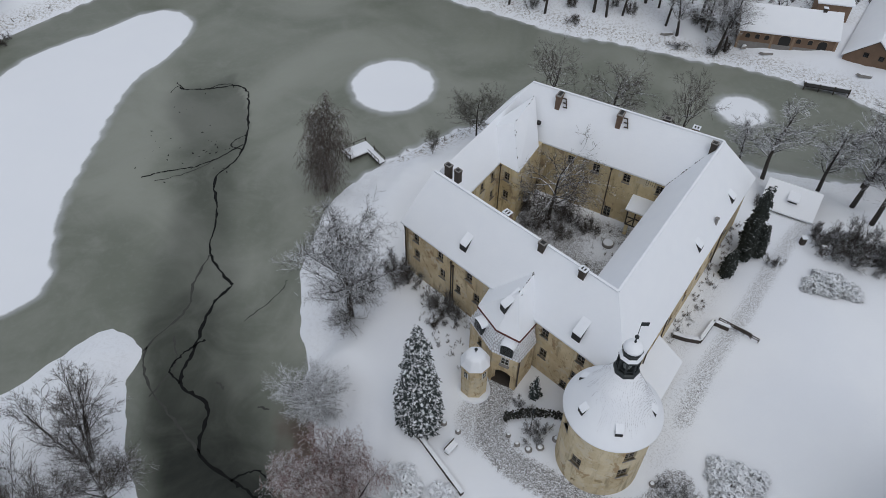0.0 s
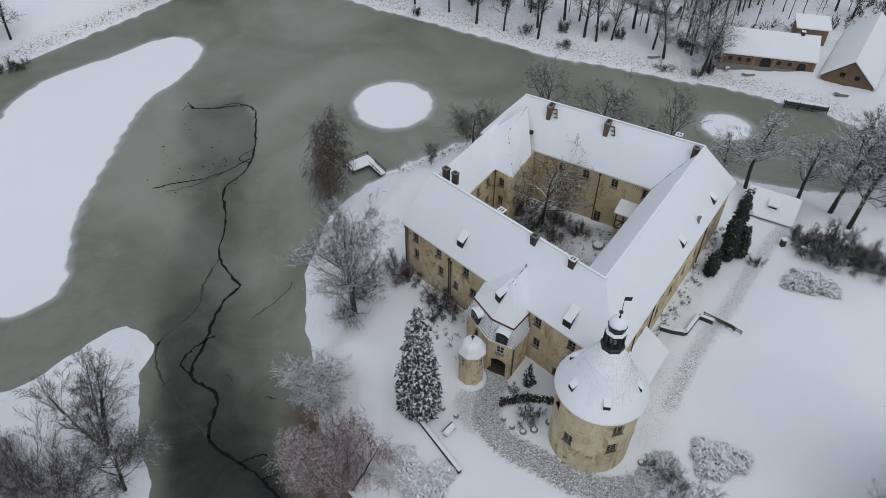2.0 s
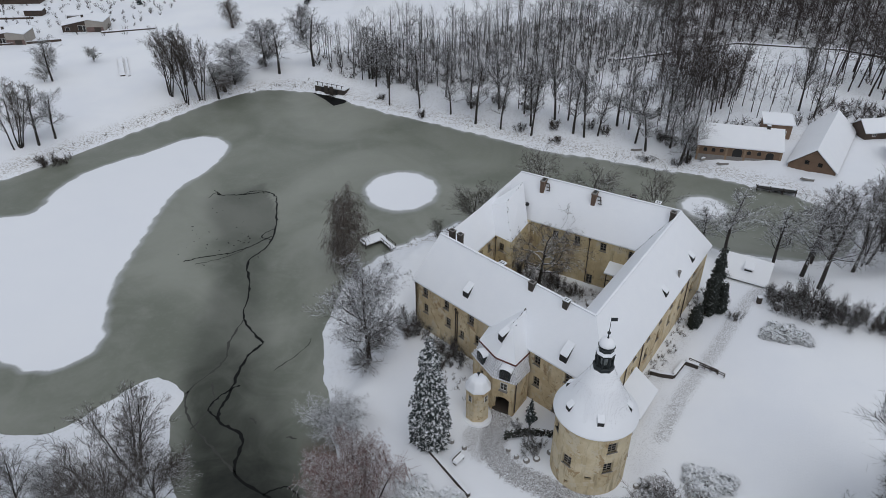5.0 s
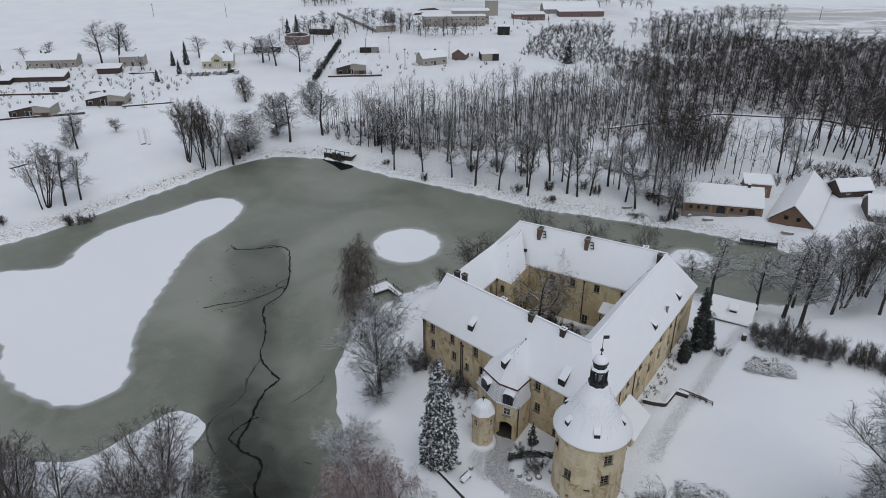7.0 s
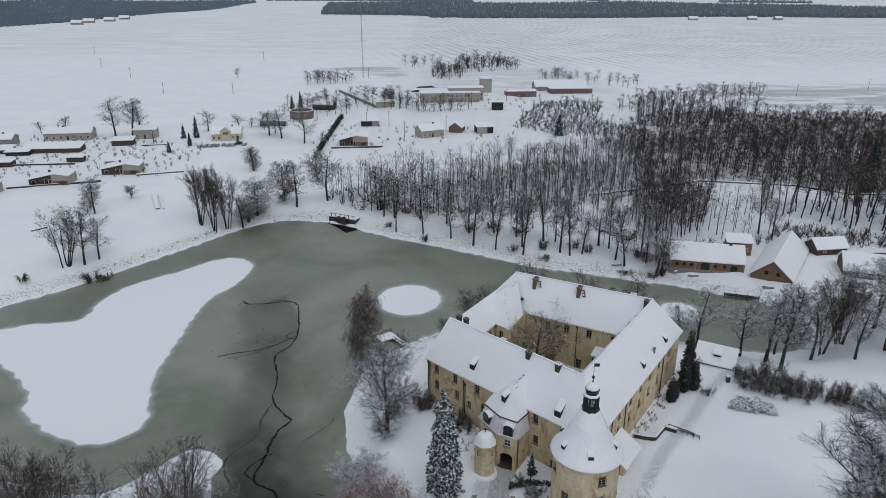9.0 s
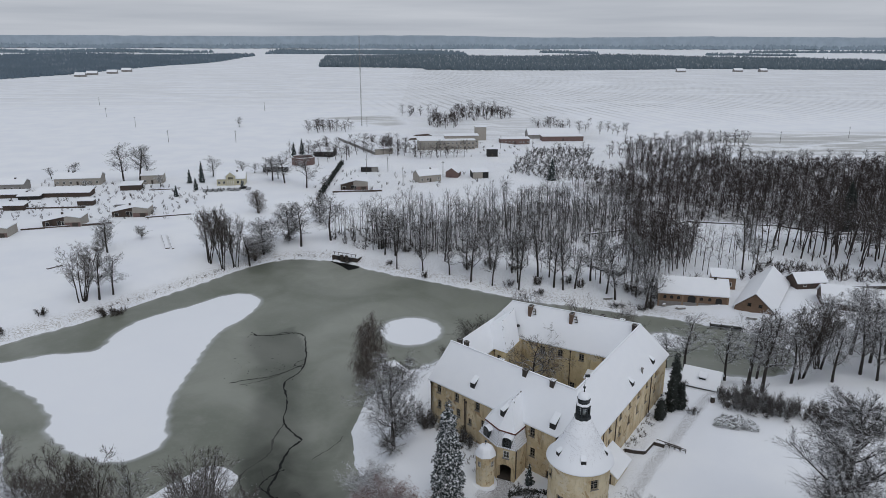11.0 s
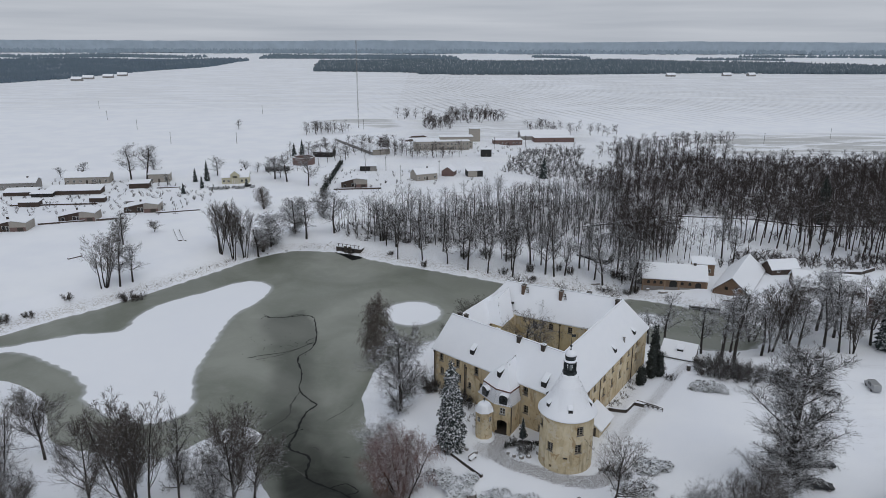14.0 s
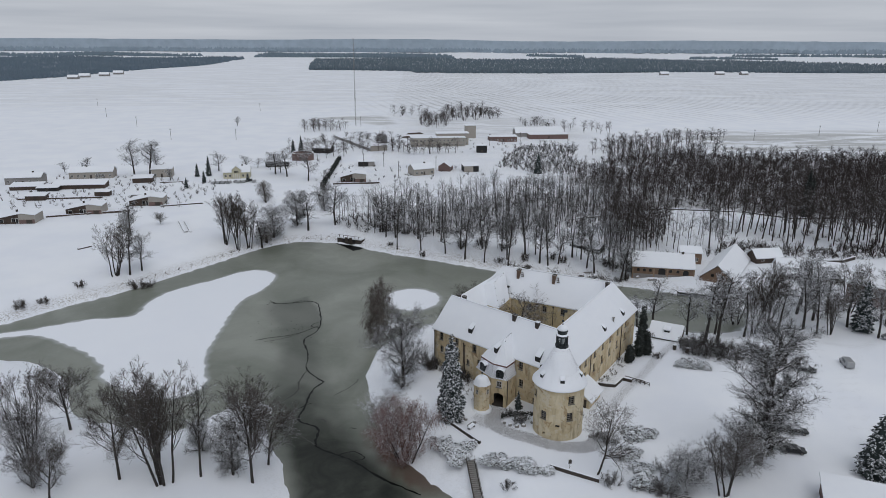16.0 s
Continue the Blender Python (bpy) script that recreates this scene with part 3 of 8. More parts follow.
def corners(grow):
    """Outer and inner corners of the ring, grow metres beyond the wall faces."""
    d0, d2 = unit(RIDGE[0], RIDGE[1]), unit(RIDGE[2], RIDGE[3])
    w0, w3 = 1.65 + grow - 0.4, 5.6 + grow - 0.4
    o = [offset(i, -(SIDE[i][0] + grow - 0.4)) for i in range(3)]
    n = [offset(i, SIDE[i][1] + grow - 0.4) for i in range(3)]
    ends0 = [Vector(RIDGE[0][:2]) - d0 * w0 + Vector((-d0.y, d0.x)) * s for s in (-(SIDE[0][0] + grow - 0.4), SIDE[0][1] + grow - 0.4)]
    ends3 = [Vector(RIDGE[3][:2]) + d2 * w3 + Vector((-d2.y, d2.x)) * s for s in (-(SIDE[2][0] + grow - 0.4), SIDE[2][1] + grow - 0.4)]
    return [ends0[0], meet(o[0], o[1]), meet(o[1], o[2]), ends3[0]], [ends0[1], meet(n[0], n[1]), meet(n[1], n[2]), ends3[1]]


castle_at = (20.0, 66.0, YARD)
castle = thing("castle", castle_at, "ochre plastered medieval castle round a courtyard under snowy roofs", "castle")
WO, WI = corners(0.0)
RO, RI = corners(0.4)


def cpart(name, shape, material, parent=None, label="", smooth=False, bevel=0.0, weld=0.0):
    return part(name, shape.shifted(castle_at), material, parent or castle, label, smooth, bevel, weld)


# roof of the three high wings: one ring with mitred corners and hipped ends
roof = Shape()
ro, ri, rr = [(*p, EAVE) for p in RO], [(*p, EAVE_IN) for p in RI], list(RIDGE)
lift = lambda pts, dz: [(p[0], p[1], p[2] + dz) for p in pts]
tops = ro + ri + rr
roof.add(lift(tops, 0.22) + lift(ro + ri, -0.05), [
    (0, 1, 9, 8), (1, 2, 10, 9), (2, 3, 11, 10), (8, 9, 5, 4), (9, 10, 6, 5), (10, 11, 7, 6), (4, 0, 8), (3, 7, 11),
    (12, 13, 1, 0), (13, 14, 2, 1), (14, 15, 3, 2), (17, 16, 4, 5), (18, 17, 5, 6), (19, 18, 6, 7), (16, 12, 0, 4), (15, 19, 7, 3),
    (13, 12, 16, 17), (14, 13, 17, 18), (15, 14, 18, 19)])
roof_part = cpart("roof", roof, M_ROOF, label="steep tiled roof under unbroken snow")
caps = Shape()
for a, b in zip(RIDGE, RIDGE[1:]):
    a, b = Vector(a) + Vector((0, 0, 0.22)), Vector(b) + Vector((0, 0, 0.22))
    caps.beam(a, b, 0.34, 0.16)
cpart("ridge_cap", caps, M_SNOW, roof_part)


def gable(a, b, half_a, half_b, za, zb, zr, hip=0.0):
    """A pitched roof whose ridge runs from a to b, with eaves at each side's own distance and height."""
    d = unit(a, b)
    s = Vector((-d.y, d.x))
    pa, pb = Vector(a[:2]), Vector(b[:2])
    ring = [(*(pa - s * half_a), za), (*(pb - s * half_a), za), (*(pb + s * half_b), zb), (*(pa + s * half_b), zb), (*(pa + d * hip), zr), (*pb, zr)]
    low = [(*p[:2], p[2] - 0.27) for p in ring[:4]]
    return Shape().add(ring + low, [(0, 1, 5, 4), (2, 3, 4, 5), (3, 0, 4), (1, 2, 5), (6, 7, 1, 0), (8, 9, 3, 2), (9, 6, 0, 3), (7, 8, 2, 1), (9, 8, 7, 6)])


# the low west wing and the stair block in the courtyard's corner
inner_dir = Vector((0.55, 0.835)).normalized()
out_w = Vector((-inner_dir.y, inner_dir.x))
west_in = Vector((8.1, 83.6))
ridge_mid = west_in + out_w * 3.0
ra, rb = ridge_mid - inner_dir * 11.0, ridge_mid + inner_dir * 11.0
cpart("roof", gable(ra, rb, 3.0 + 0.3, 2.7, EAVE_IN + 0.2, EAVE + 0.2, 12.8), M_ROOF, label="lower wing roof under snow")
blk = [Vector((8.2, 83.7)), Vector((11.05, 81.1)), Vector((14.6, 87.6))]
apex, back_top = (10.4, 86.7, 13.2), (13.9, 93.0, 13.9)
block = Shape()
b4 = Vector((6.6, 88.0))
block.add([(*blk[0], 8.2), (*blk[1], 8.2), (*blk[2], 8.2), (*b4, 11.6), apex, back_top], [(0, 1, 4), (1, 2, 5, 4), (3, 0, 4), (3, 4, 5), (2, 1, 0, 3)])
cpart("roof", block, M_ROOF, label="hipped stair block roof under snow")


# walls with window openings right through them
def wall(name, a, b, z0, z1, holes=(), thick=0.75, material=None):
    """A wall from a to b, its outer face to the right of that way; holes: (distance along, middle height, width, height)."""
    a, b = Vector(a), Vector(b)
    d = (b - a).normalized()
    inward = Vector((-d.y, d.x))
    length = (b - a).length
    us = sorted({0.0, length, *(round(s - w / 2, 3) for s, _, w, _ in holes), *(round(s + w / 2, 3) for s, _, w, _ in holes)})
    vs = sorted({z0, z1, *(round(z - h / 2, 3) for _, z, _, h in holes), *(round(z + h / 2, 3) for _, z, _, h in holes)})
    at = lambda u, v, deep: (*(a + d * u + inward * deep), v)
    s = Shape()
    for u0, u1 in zip(us, us[1:]):
        for v0, v1 in zip(vs, vs[1:]):
            um, vm = (u0 + u1) / 2, (v0 + v1) / 2
            if any(abs(um - h[0]) < h[2] / 2 and abs(vm - h[1]) < h[3] / 2 for h in holes):
                continue
            s.poly(at(u0, v0, 0), at(u1, v0, 0), at(u1, v1, 0), at(u0, v1, 0))
            s.poly(at(u1, v0, thick), at(u0, v0, thick), at(u0, v1, thick), at(u1, v1, thick))
    for c, z, w, h in holes:
        u0, u1, v0, v1 = c - w / 2, c + w / 2, z - h / 2, z + h / 2
        for p, q in (((u0, v0), (u1, v0)), ((u1, v0), (u1, v1)), ((u1, v1), (u0, v1)), ((u0, v1), (u0, v0))):
            s.poly(at(*p, 0), at(*p, thick), at(*q, thick), at(*q, 0))
    s.poly(at(0, z1, 0), at(length, z1, 0), at(length, z1, thick), at(0, z1, thick))
    s.poly(at(0, z0, 0), at(0, z1, 0), at(0, z1, thick), at(0, z0, thick))
    s.poly(at(length, z0, thick), at(length, z1, thick), at(length, z1, 0), at(length, z0, 0))
    ob = cpart(name, s, material or M_WALL, weld=0.005)
    for c, z, w, h in holes:
        window(a + d * c, d, z, w, h)
    return ob


def window_shapes(w, h, bars):
    """Frame, pane and sill of a casement window, its outer face towards -y."""
    f, g, t = Shape(), Shape(), 0.09
    f.box(-w / 2, -w / 2 + t, 0, 0.1, 0, h), f.box(w / 2 - t, w / 2, 0, 0.1, 0, h)
    f.box(-w / 2 + t, w / 2 - t, 0, 0.1, 0, t), f.box(-w / 2 + t, w / 2 - t, 0, 0.1, h - t, h)
    f.box(-0.04, 0.04, 0.01, 0.09, t, h - t)
    for k in range(1, bars):
        z = h * k / bars
        f.box(-w / 2 + t, -0.04, 0.02, 0.08, z - 0.03, z + 0.03), f.box(0.04, w / 2 - t, 0.02, 0.08, z - 0.03, z + 0.03)
    g.box(-w / 2 + t, w / 2 - t, 0.045, 0.06, t, h - t)
    sill = Shape().box(-w / 2 - 0.1, w / 2 + 0.1, -0.34, 0.02, -0.12, 0.0)
    return f, g, sill


window_kinds = {}


def window(p, d, z, w, h, deep=0.22, owner=None, owner_at=castle_at, frame_material=None, bars=3):
    """A window in a wall that runs along d; p is its middle on the wall's face."""
    key = (w, h, bars, (frame_material or M_FRAME).name)
    inward = Vector((-d.y, d.x))
    q = Vector(p) + inward * deep
    m = Matrix.Translation((q.x - owner_at[0], q.y - owner_at[1], z - h / 2 - owner_at[2])) @ Matrix.Rotation(math.atan2(d.y, d.x), 4, "Z")
    if key not in window_kinds:
        f, g, s = window_shapes(w, h, bars)
        win = part("window", f, frame_material or M_FRAME, owner or castle)
        pane = part("pane", g, M_GLASS, win, "dark window glass")
        sill = part("sill", s, M_STONE, win, "snow-dusted stone sill")
        window_kinds[key] = (win.data, pane.data, sill.data)
    else:
        win = shared("window", window_kinds[key][0], owner or castle)
        shared("pane", window_kinds[key][1], win), shared("sill", window_kinds[key][2], win)
    win.matrix_basis = m
    return win


UP, LOW, W1, H1 = 5.95, 2.65, 1.15, 1.75
FOOT = YARD - 1.6
wall("wall_front", WO[0], WO[1], FOOT, EAVE, [(s, UP, W1, H1) for s in (2.3, 7.1, 12.5, 16.6, 25.5, 31.0)]
     + [(s, z, W1, H1) for s, z in ((2.4, LOW), (7.55, LOW), (14.0, LOW), (25.7, 1.9), (30.7, 1.9))] + [(10.6, 1.95, 0.95, 1.35), (29.4, -1.0, 0.95, 1.3)])
wall("wall_side", WO[1], WO[2], FOOT - 1.2, EAVE, [(s, z, W1, 1.8) for s in (11.0, 16.4, 21.4, 26.3, 31.4, 37.2) for z in (6.15, LOW + 0.1)])
wall("wall_back", WO[2], WO[3], FOOT - 2, EAVE)
wall("wall_back_end", WO[3], WI[3], FOOT - 2, EAVE)
wall("wall_front_end", WI[0], WO[0], FOOT - 1, EAVE, [(5.0, UP, W1, H1), (5.0, LOW, W1, H1)])
oa, ob_ = ridge_mid + out_w * 2.3 - inner_dir * 10, ridge_mid + out_w * 2.3 + inner_dir * 10
wall("wall_west", ob_, oa, FOOT - 2, EAVE)
wall("wall_court", WI[1], WI[0], YARD - 0.3, EAVE_IN, [(s, z, W1, H1) for s in (3.0, 8.0, 13.0, 18.0) for z in (5.9, 2.2)], material=M_COURT)
wall("wall_court", WI[2], WI[1], YARD - 0.3, EAVE_IN, [(s, z, W1, H1) for s in (3.5, 9.0, 14.5) for z in (5.9, 2.2)], material=M_COURT)
cb = WI[3] - WI[2]
back_wall = wall("wall_court", WI[3], WI[2], YARD - 0.3, EAVE_IN, [(cb.length - s, z, W1, 1.6) for s, z in ((1.2, 6.5), (6.4, 6.6), (11.3, 6.5), (4.1, 3.1), (15.5, 6.4))]
                 + [(cb.length - 8.2, -0.9, 1.2, 2.0)], material=M_COURT)
wall("wall_court", blk[0] - inner_dir * 13, blk[0], YARD - 0.3, EAVE_IN + 0.1, [(11.6, 6.3, 1.1, 1.6), (8.6, 6.3, 1.1, 1.6), (5.6, 6.3, 1.1, 1.6), (11.6, 2.7, 1.1, 1.6), (8.6, 2.7, 1.1, 1.6)], material=M_COURT)
wall("wall_court", blk[0], blk[1], YARD - 0.3, EAVE_IN + 0.1, [(1.75, 6.3, 1.1, 1.6), (1.75, 2.7, 1.1, 1.6)], material=M_COURT)
wall("wall_court", blk[1], blk[2] + (blk[2] - blk[1]).normalized() * 1.5, YARD - 0.3, EAVE_IN + 0.1, [(1.4, 6.2, 0.9, 1.3), (1.4, 2.7, 0.9, 1.3)], material=M_COURT)


# drainpipes and the string course under the eaves
def pipe(p, n, z0, z1):
    q = Vector(p) + Vector(n) * 0.12
    s = Shape().lathe([(0.09, z0), (0.09, z1 - 0.5)], 8, q)
    s.lathe([(0.09, z1 - 0.5), (0.2, z1 - 0.25), (0.2, z1)], 8, q)
    cpart("drainpipe", s, M_PIPE)


d0, d1 = unit(WO[0], WO[1]), unit(WO[1], WO[2])
n0, n1 = Vector((d0.y, -d0.x)), Vector((d1.y, -d1.x))
pipe(WO[0] + d0 * 9.3, n0, YARD, 6.4), pipe(WO[0] + d0 * 9.7, n0, YARD, 6.0), pipe(WO[0] + d0 * 0.2, n0, YARD, 7.0)
pipe(WO[1] + d1 * 13.8, n1, YARD, 7.1), pipe(WO[1] + d1 * 34.0, n1, YARD - 0.5, 7.1), pipe(WO[1] + d1 * 7.5, n1, YARD, 7.1)
dc = unit(WI[3], WI[2])
pipe(WI[2] - dc * 8.9, Vector((dc.y, -dc.x)), YARD, 7.7), pipe(blk[0] + Vector((0.35, -0.2)), Vector((0, -1)), YARD, 8.0)


# tiles laid bare where the snow has slid along the valleys and ridges
bare = Shape()
for a, b, dense in (((39.4, 80.2, 15.27), (*RI[2], EAVE_IN + 0.22), 26), ((9.1, 54.8, 11.36), (11.3, 58.1, 11.56), 8), 
                          (apex, (*blk[1], 8.2), 6), (apex, back_top, 6)):
    a, b = Vector(a), Vector(b)
    d = (b - a).normalized()
    for k in range(dense):
        c = a.lerp(b, random.uniform(0.03, 0.97)) + Vector((random.gauss(0, 0.05), random.gauss(0, 0.05), 0.02))
        bare.beam(c, c + d * random.uniform(0.12, 0.4), random.uniform(0.05, 0.1), 0.05)
cpart("bare_tiles", bare, M_DARKBRICK, roof_part, "dark tiles bared along valleys and ridges")


# chimneys
def chimney(x, y, base, top, w=0.95, d=0.75, a=0.0, style="brick", label="", capped=False):
    rot = Matrix.Rotation(radians(a), 2)
    ring = lambda k: [tuple(Vector((x, y)) + rot @ Vector(c)) for c in ((-w * k, -d * k), (w * k, -d * k), (w * k, d * k), (-w * k, d * k))]
    s = Shape()
    s.prism([(*p, base) for p in ring(0.5)], [(*p, top - 0.25) for p in ring(0.5)])
    s.prism([(*p, top - 0.25) for p in ring(0.58)], [(*p, top) for p in ring(0.58)])
    ob = cpart("chimney", s, M_BRICK if style == "brick" else M_DARKBRICK, castle, label)
    flue = Shape().prism([(*p, top) for p in ring(0.36)], [(*p, top + 0.05) for p in ring(0.36)])
    cpart("flue", flue, M_SHADOWWOOD, ob, "black sooty flue opening")
    rim = Shape()
    o, i = ring(0.6), ring(0.38)
    tall = 0.16 if capped else 0.07
    rim.add([(*p, top) for p in o] + [(*p, top + tall) for p in o] + [(*p, top + tall) for p in i] + [(*p, top) for p in i],
            [(4 * a + k, 4 * a + (k + 1) % 4, 4 * ((a + 1) % 4) + (k + 1) % 4, 4 * ((a + 1) % 4) + k) for a in range(4) for k in range(4)])
    if not capped:
        cpart("rim", rim, M_STONE, ob, "worn grey chimney rim")
        return ob
    mid = lambda u, v: tuple(Vector((x, y)) + rot @ Vector((u, v)))
    rim.prism([(*mid(u, v), top) for u, v in ((-0.08, -d / 2), (0.08, -d / 2), (0.08, d / 2), (-0.08, d / 2))], [(*mid(u, v), top + tall) for u, v in ((-0.08, -d / 2), (0.08, -d / 2), (0.08, d / 2), (-0.08, d / 2))])
    cpart("snow_cap", rim, M_SNOW, ob)
    return ob


chimney(12.05, 59.7, 11.8, 15.1, 0.85, 0.75, -45, "sooty", "tall sooty chimney")
chimney(16.4, 55.4, 12.0, 15.1, 0.85, 0.7, -45, "sooty", "brick chimney with snowy cap", True)
chimney(8.2, 66.2, 12.2, 13.9, 0.9, 0.8, -45, "brick", "low chimney with snowy cap", True)
chimney(0.6, 75.2, 12.0, 14.3, 0.9, 0.7, -45, "sooty"), chimney(1.9, 74.2, 12.2, 14.2, 0.8, 0.7, -45, "sooty")
chimney(17.6, 91.9, 11.2, 15.0, 0.75, 1.7, -30, "brick", "broad stepped chimney beside the ridge")
chimney(26.1, 87.0, 11.2, 15.1, 0.75, 1.7, -30, "brick", "broad stepped chimney beside the ridge")
chimney(32.6, 85.6, 13.0, 15.2, 1.0, 0.9, -30, "sooty"), chimney(36.6, 84.2, 11.5, 14.6, 0.9, 0.8, -30, "brick", "", True)
chimney(37.9, 79.6, 13.2, 15.4, 0.8, 0.8, 55, "sooty")
vent = Shape().lathe([(0.22, 8.6), (0.22, 9.9), (0.3, 9.95), (0.3, 10.1)], 10, (37.2, 69.9))
cpart("vent_pipe", vent, M_STONE, castle, "short grey roof vent")
for cx, cy in ((18.1, 91.45), (26.6, 86.55)):
    lad = Shape()
    for k in range(3):
        lad.beam((cx - 0.1, cy - 0.7 + 0.5 * k, 13.4 + 0.45 * k), (cx + 0.5, cy - 1.0 + 0.5 * k, 13.4 + 0.45 * k), 0.16, 0.12)
    lad.beam((cx + 0.4, cy - 1.0, 13.4), (cx + 0.4, cy, 14.4), 0.14, 0.12)
    cpart("roof_ladder", lad, M_DARKWOOD, castle, "rusty step rungs beside the chimney")


# shed dormers: a snowy slab on dark cheeks
def dormer(mid, out, width, length, rise, drop, name="dormer", owner=None, owner_at=castle_at):
    """mid: middle of the dormer's mouth on the roof; out: the way it faces; the slab runs back into the slope."""
    o = Vector(out).normalized()
    s = Vector((-o.y, o.x))
    at = lambda back, side, z: (mid[0] - o.x * back + s.x * side, mid[1] - o.y * back + s.y * side, mid[2] + z)
    h = width / 2
    # closed body: its black front stands in for the shaded open mouth
    body = Shape().add([at(0, -h, -0.4), at(0, h, -0.4), at(0, h, rise), at(0, -h, rise), at(length, -h, drop), at(length, h, drop), at(length, -h, drop - 0.6), at(length, h, drop - 0.6)],
                       [(0, 1, 2, 3), (1, 7, 5, 2), (0, 3, 4, 6), (3, 2, 5, 4), (0, 6, 7, 1), (4, 5, 7, 6)])
    ob = part(name, body.shifted(owner_at), M_SHADOWWOOD, owner or castle, "dark dormer under a snow slab, its open mouth filled black")
    lid = Shape()
    low = [at(-0.02, -h - 0.03, rise - 0.02), at(-0.02, h + 0.03, rise - 0.02), at(length + 0.1, h + 0.03, drop + 0.02), at(length + 0.1, -h - 0.03, drop + 0.02)]
    lid.prism(low, [(p[0], p[1], p[2] + 0.14) for p in low])
    part("dormer_roof", lid.shifted(owner_at), M_ROOF, ob)
    return ob


dormer((2.55, 64.06, 8.75), n0, 1.1, 3.1, 1.25, 3.35)
dormer((15.75, 50.3, 8.05), n0, 1.2, 3.4, 1.3, 3.9)
dormer((7.3, 54.2, 8.6), (-0.85, -0.5), 1.0, 2.4, 1.1, 2.5)
dormer((41.2, 74.9, 8.25), n1, 1.1, 2.9, 1.15, 2.9)
dormer((34.1, 64.95, 8.4), n1, 1.1, 2.9, 1.15, 2.9)
dormer((13.9, 89.0, 9.3), (1, -0.6), 1.1, 1.6, 0.9, 1.7)
hatch = Shape().lathe([(0.45, 10.6), (0.45, 10.9)], 12, (14.5, 90.3))
cpart("roof_hatch", hatch, M_SHADOWWOOD, castle, "open dark roof hatch")
frame_ = Shape()
for k in range(5):
    frame_.beam((29.9 + 0.28 * k, 79.6 - 0.17 * k, 8.55), (29.6 + 0.28 * k, 79.1 - 0.17 * k, 8.0), 0.05, 0.05)
cpart("snow_guard", frame_, M_DARKWOOD, castle, "small dark iron snow guard")

# the gatehouse with its slated mansard storey
A4 = [(4.5, 56.6), (6.7, 52.85), (9.4, 51.15), (11.6, 53.95)]
B4 = [(3.4, 56.65), (6.2, 51.6), (9.5, 49.95), (11.9, 53.15)]
G4 = [(3.7, 56.5), (6.35, 51.9), (9.4, 50.25), (11.75, 53.4)]
TOPZ, MIDZ = 6.6, 4.0
hat = Shape()
ridge_end, ridge_in = (9.1, 54.8, 11.2), (11.3, 58.1, 11.4)
in_w = (6.4, 60.2, TOPZ + 0.1)
hat.add([(*A4[0], TOPZ), (*A4[1], TOPZ), (*A4[2], TOPZ), (*A4[3], TOPZ), ridge_end, ridge_in, in_w], [(0, 1, 4), (1, 2, 4), (2, 3, 5, 4), (6, 0, 4, 5), (3, 2, 1, 0, 6)])
gate_roof = cpart("roof", Shape().add(lift(hat.v, 0.16), hat.f), M_ROOF, castle, "snowy hipped gatehouse roof")
fascia = Shape()
for p, q in zip(A4, A4[1:]):
    fascia.beam((*p, TOPZ + 0.02), (*q, TOPZ + 0.02), 0.2, 0.2)
cpart("fascia", fascia, M_REDTRIM, gate_roof, "dark red eaves board")
skirt = Shape()
inner_a = [(p[0] * 0.97 + 8.3 * 0.03, p[1] * 0.97 + 54.5 * 0.03) for p in A4]
for k in range(3):
    mid_a = [(inner_a[j][0] * 0.62 + B4[j][0] * 0.38, inner_a[j][1] * 0.62 + B4[j][1] * 0.38, 5.15) for j in (k, k + 1)]
    skirt.poly((*B4[k], MIDZ), (*B4[k + 1], MIDZ), mid_a[1], mid_a[0])
    skirt.poly(mid_a[0], mid_a[1], (*inner_a[k + 1], TOPZ), (*inner_a[k], TOPZ))
skirt.poly(*[(*p, MIDZ) for p in reversed(B4)])
cpart("mansard", skirt, M_UNDERSLATE, castle, "scalloped slate mansard dusted with snow")
# rows of rounded slates on the mansard
slate_mesh = None
count = 0
for k in range(3):
    p, q, a, b = Vector((*B4[k], MIDZ)), Vector((*B4[k + 1], MIDZ)), Vector((*inner_a[k], TOPZ)), Vector((*inner_a[k + 1], TOPZ))
    for row in range(8):
        v = (row + 0.2) / 8
        l, r = p.lerp(a, v), q.lerp(b, v)
        n = max(3, int((r - l).length / 0.34))
        for j in range(n):
            c = l.lerp(r, (j + 0.5 + 0.5 * (row % 2)) / (n + 0.5))
            out = Vector(((q - p).y, -(q - p).x, 0)).normalized()
            bulge = 0.16 * math.sin(math.pi * v)
            if slate_mesh is None:
                tile = Shape().prism([(-0.13, 0, 0.06), (-0.07, 0, -0.06), (0.07, 0, -0.06), (0.13, 0, 0.06), (0.13, 0, 0.27), (-0.13, 0, 0.27)],
                                     [(-0.13, -0.05, 0.06), (-0.07, -0.05, -0.06), (0.07, -0.05, -0.06), (0.13, -0.05, 0.06), (0.13, -0.05, 0.27), (-0.13, -0.05, 0.27)])
                first = part("slate", tile, M_SLATE, castle)
                slate_mesh, ob = first.data, first
            else:
                ob = shared("slate", slate_mesh, castle)
            ob.matrix_basis = Matrix.Translation((c.x - out.x * (bulge - 0.04) - castle_at[0], c.y - out.y * (bulge - 0.04) - castle_at[1], c.z - castle_at[2])) @ Matrix.Rotation(math.atan2((q - p).y, (q - p).x), 4, "Z") @ Matrix.Rotation(radians(-14), 4, "X")
            count += 1


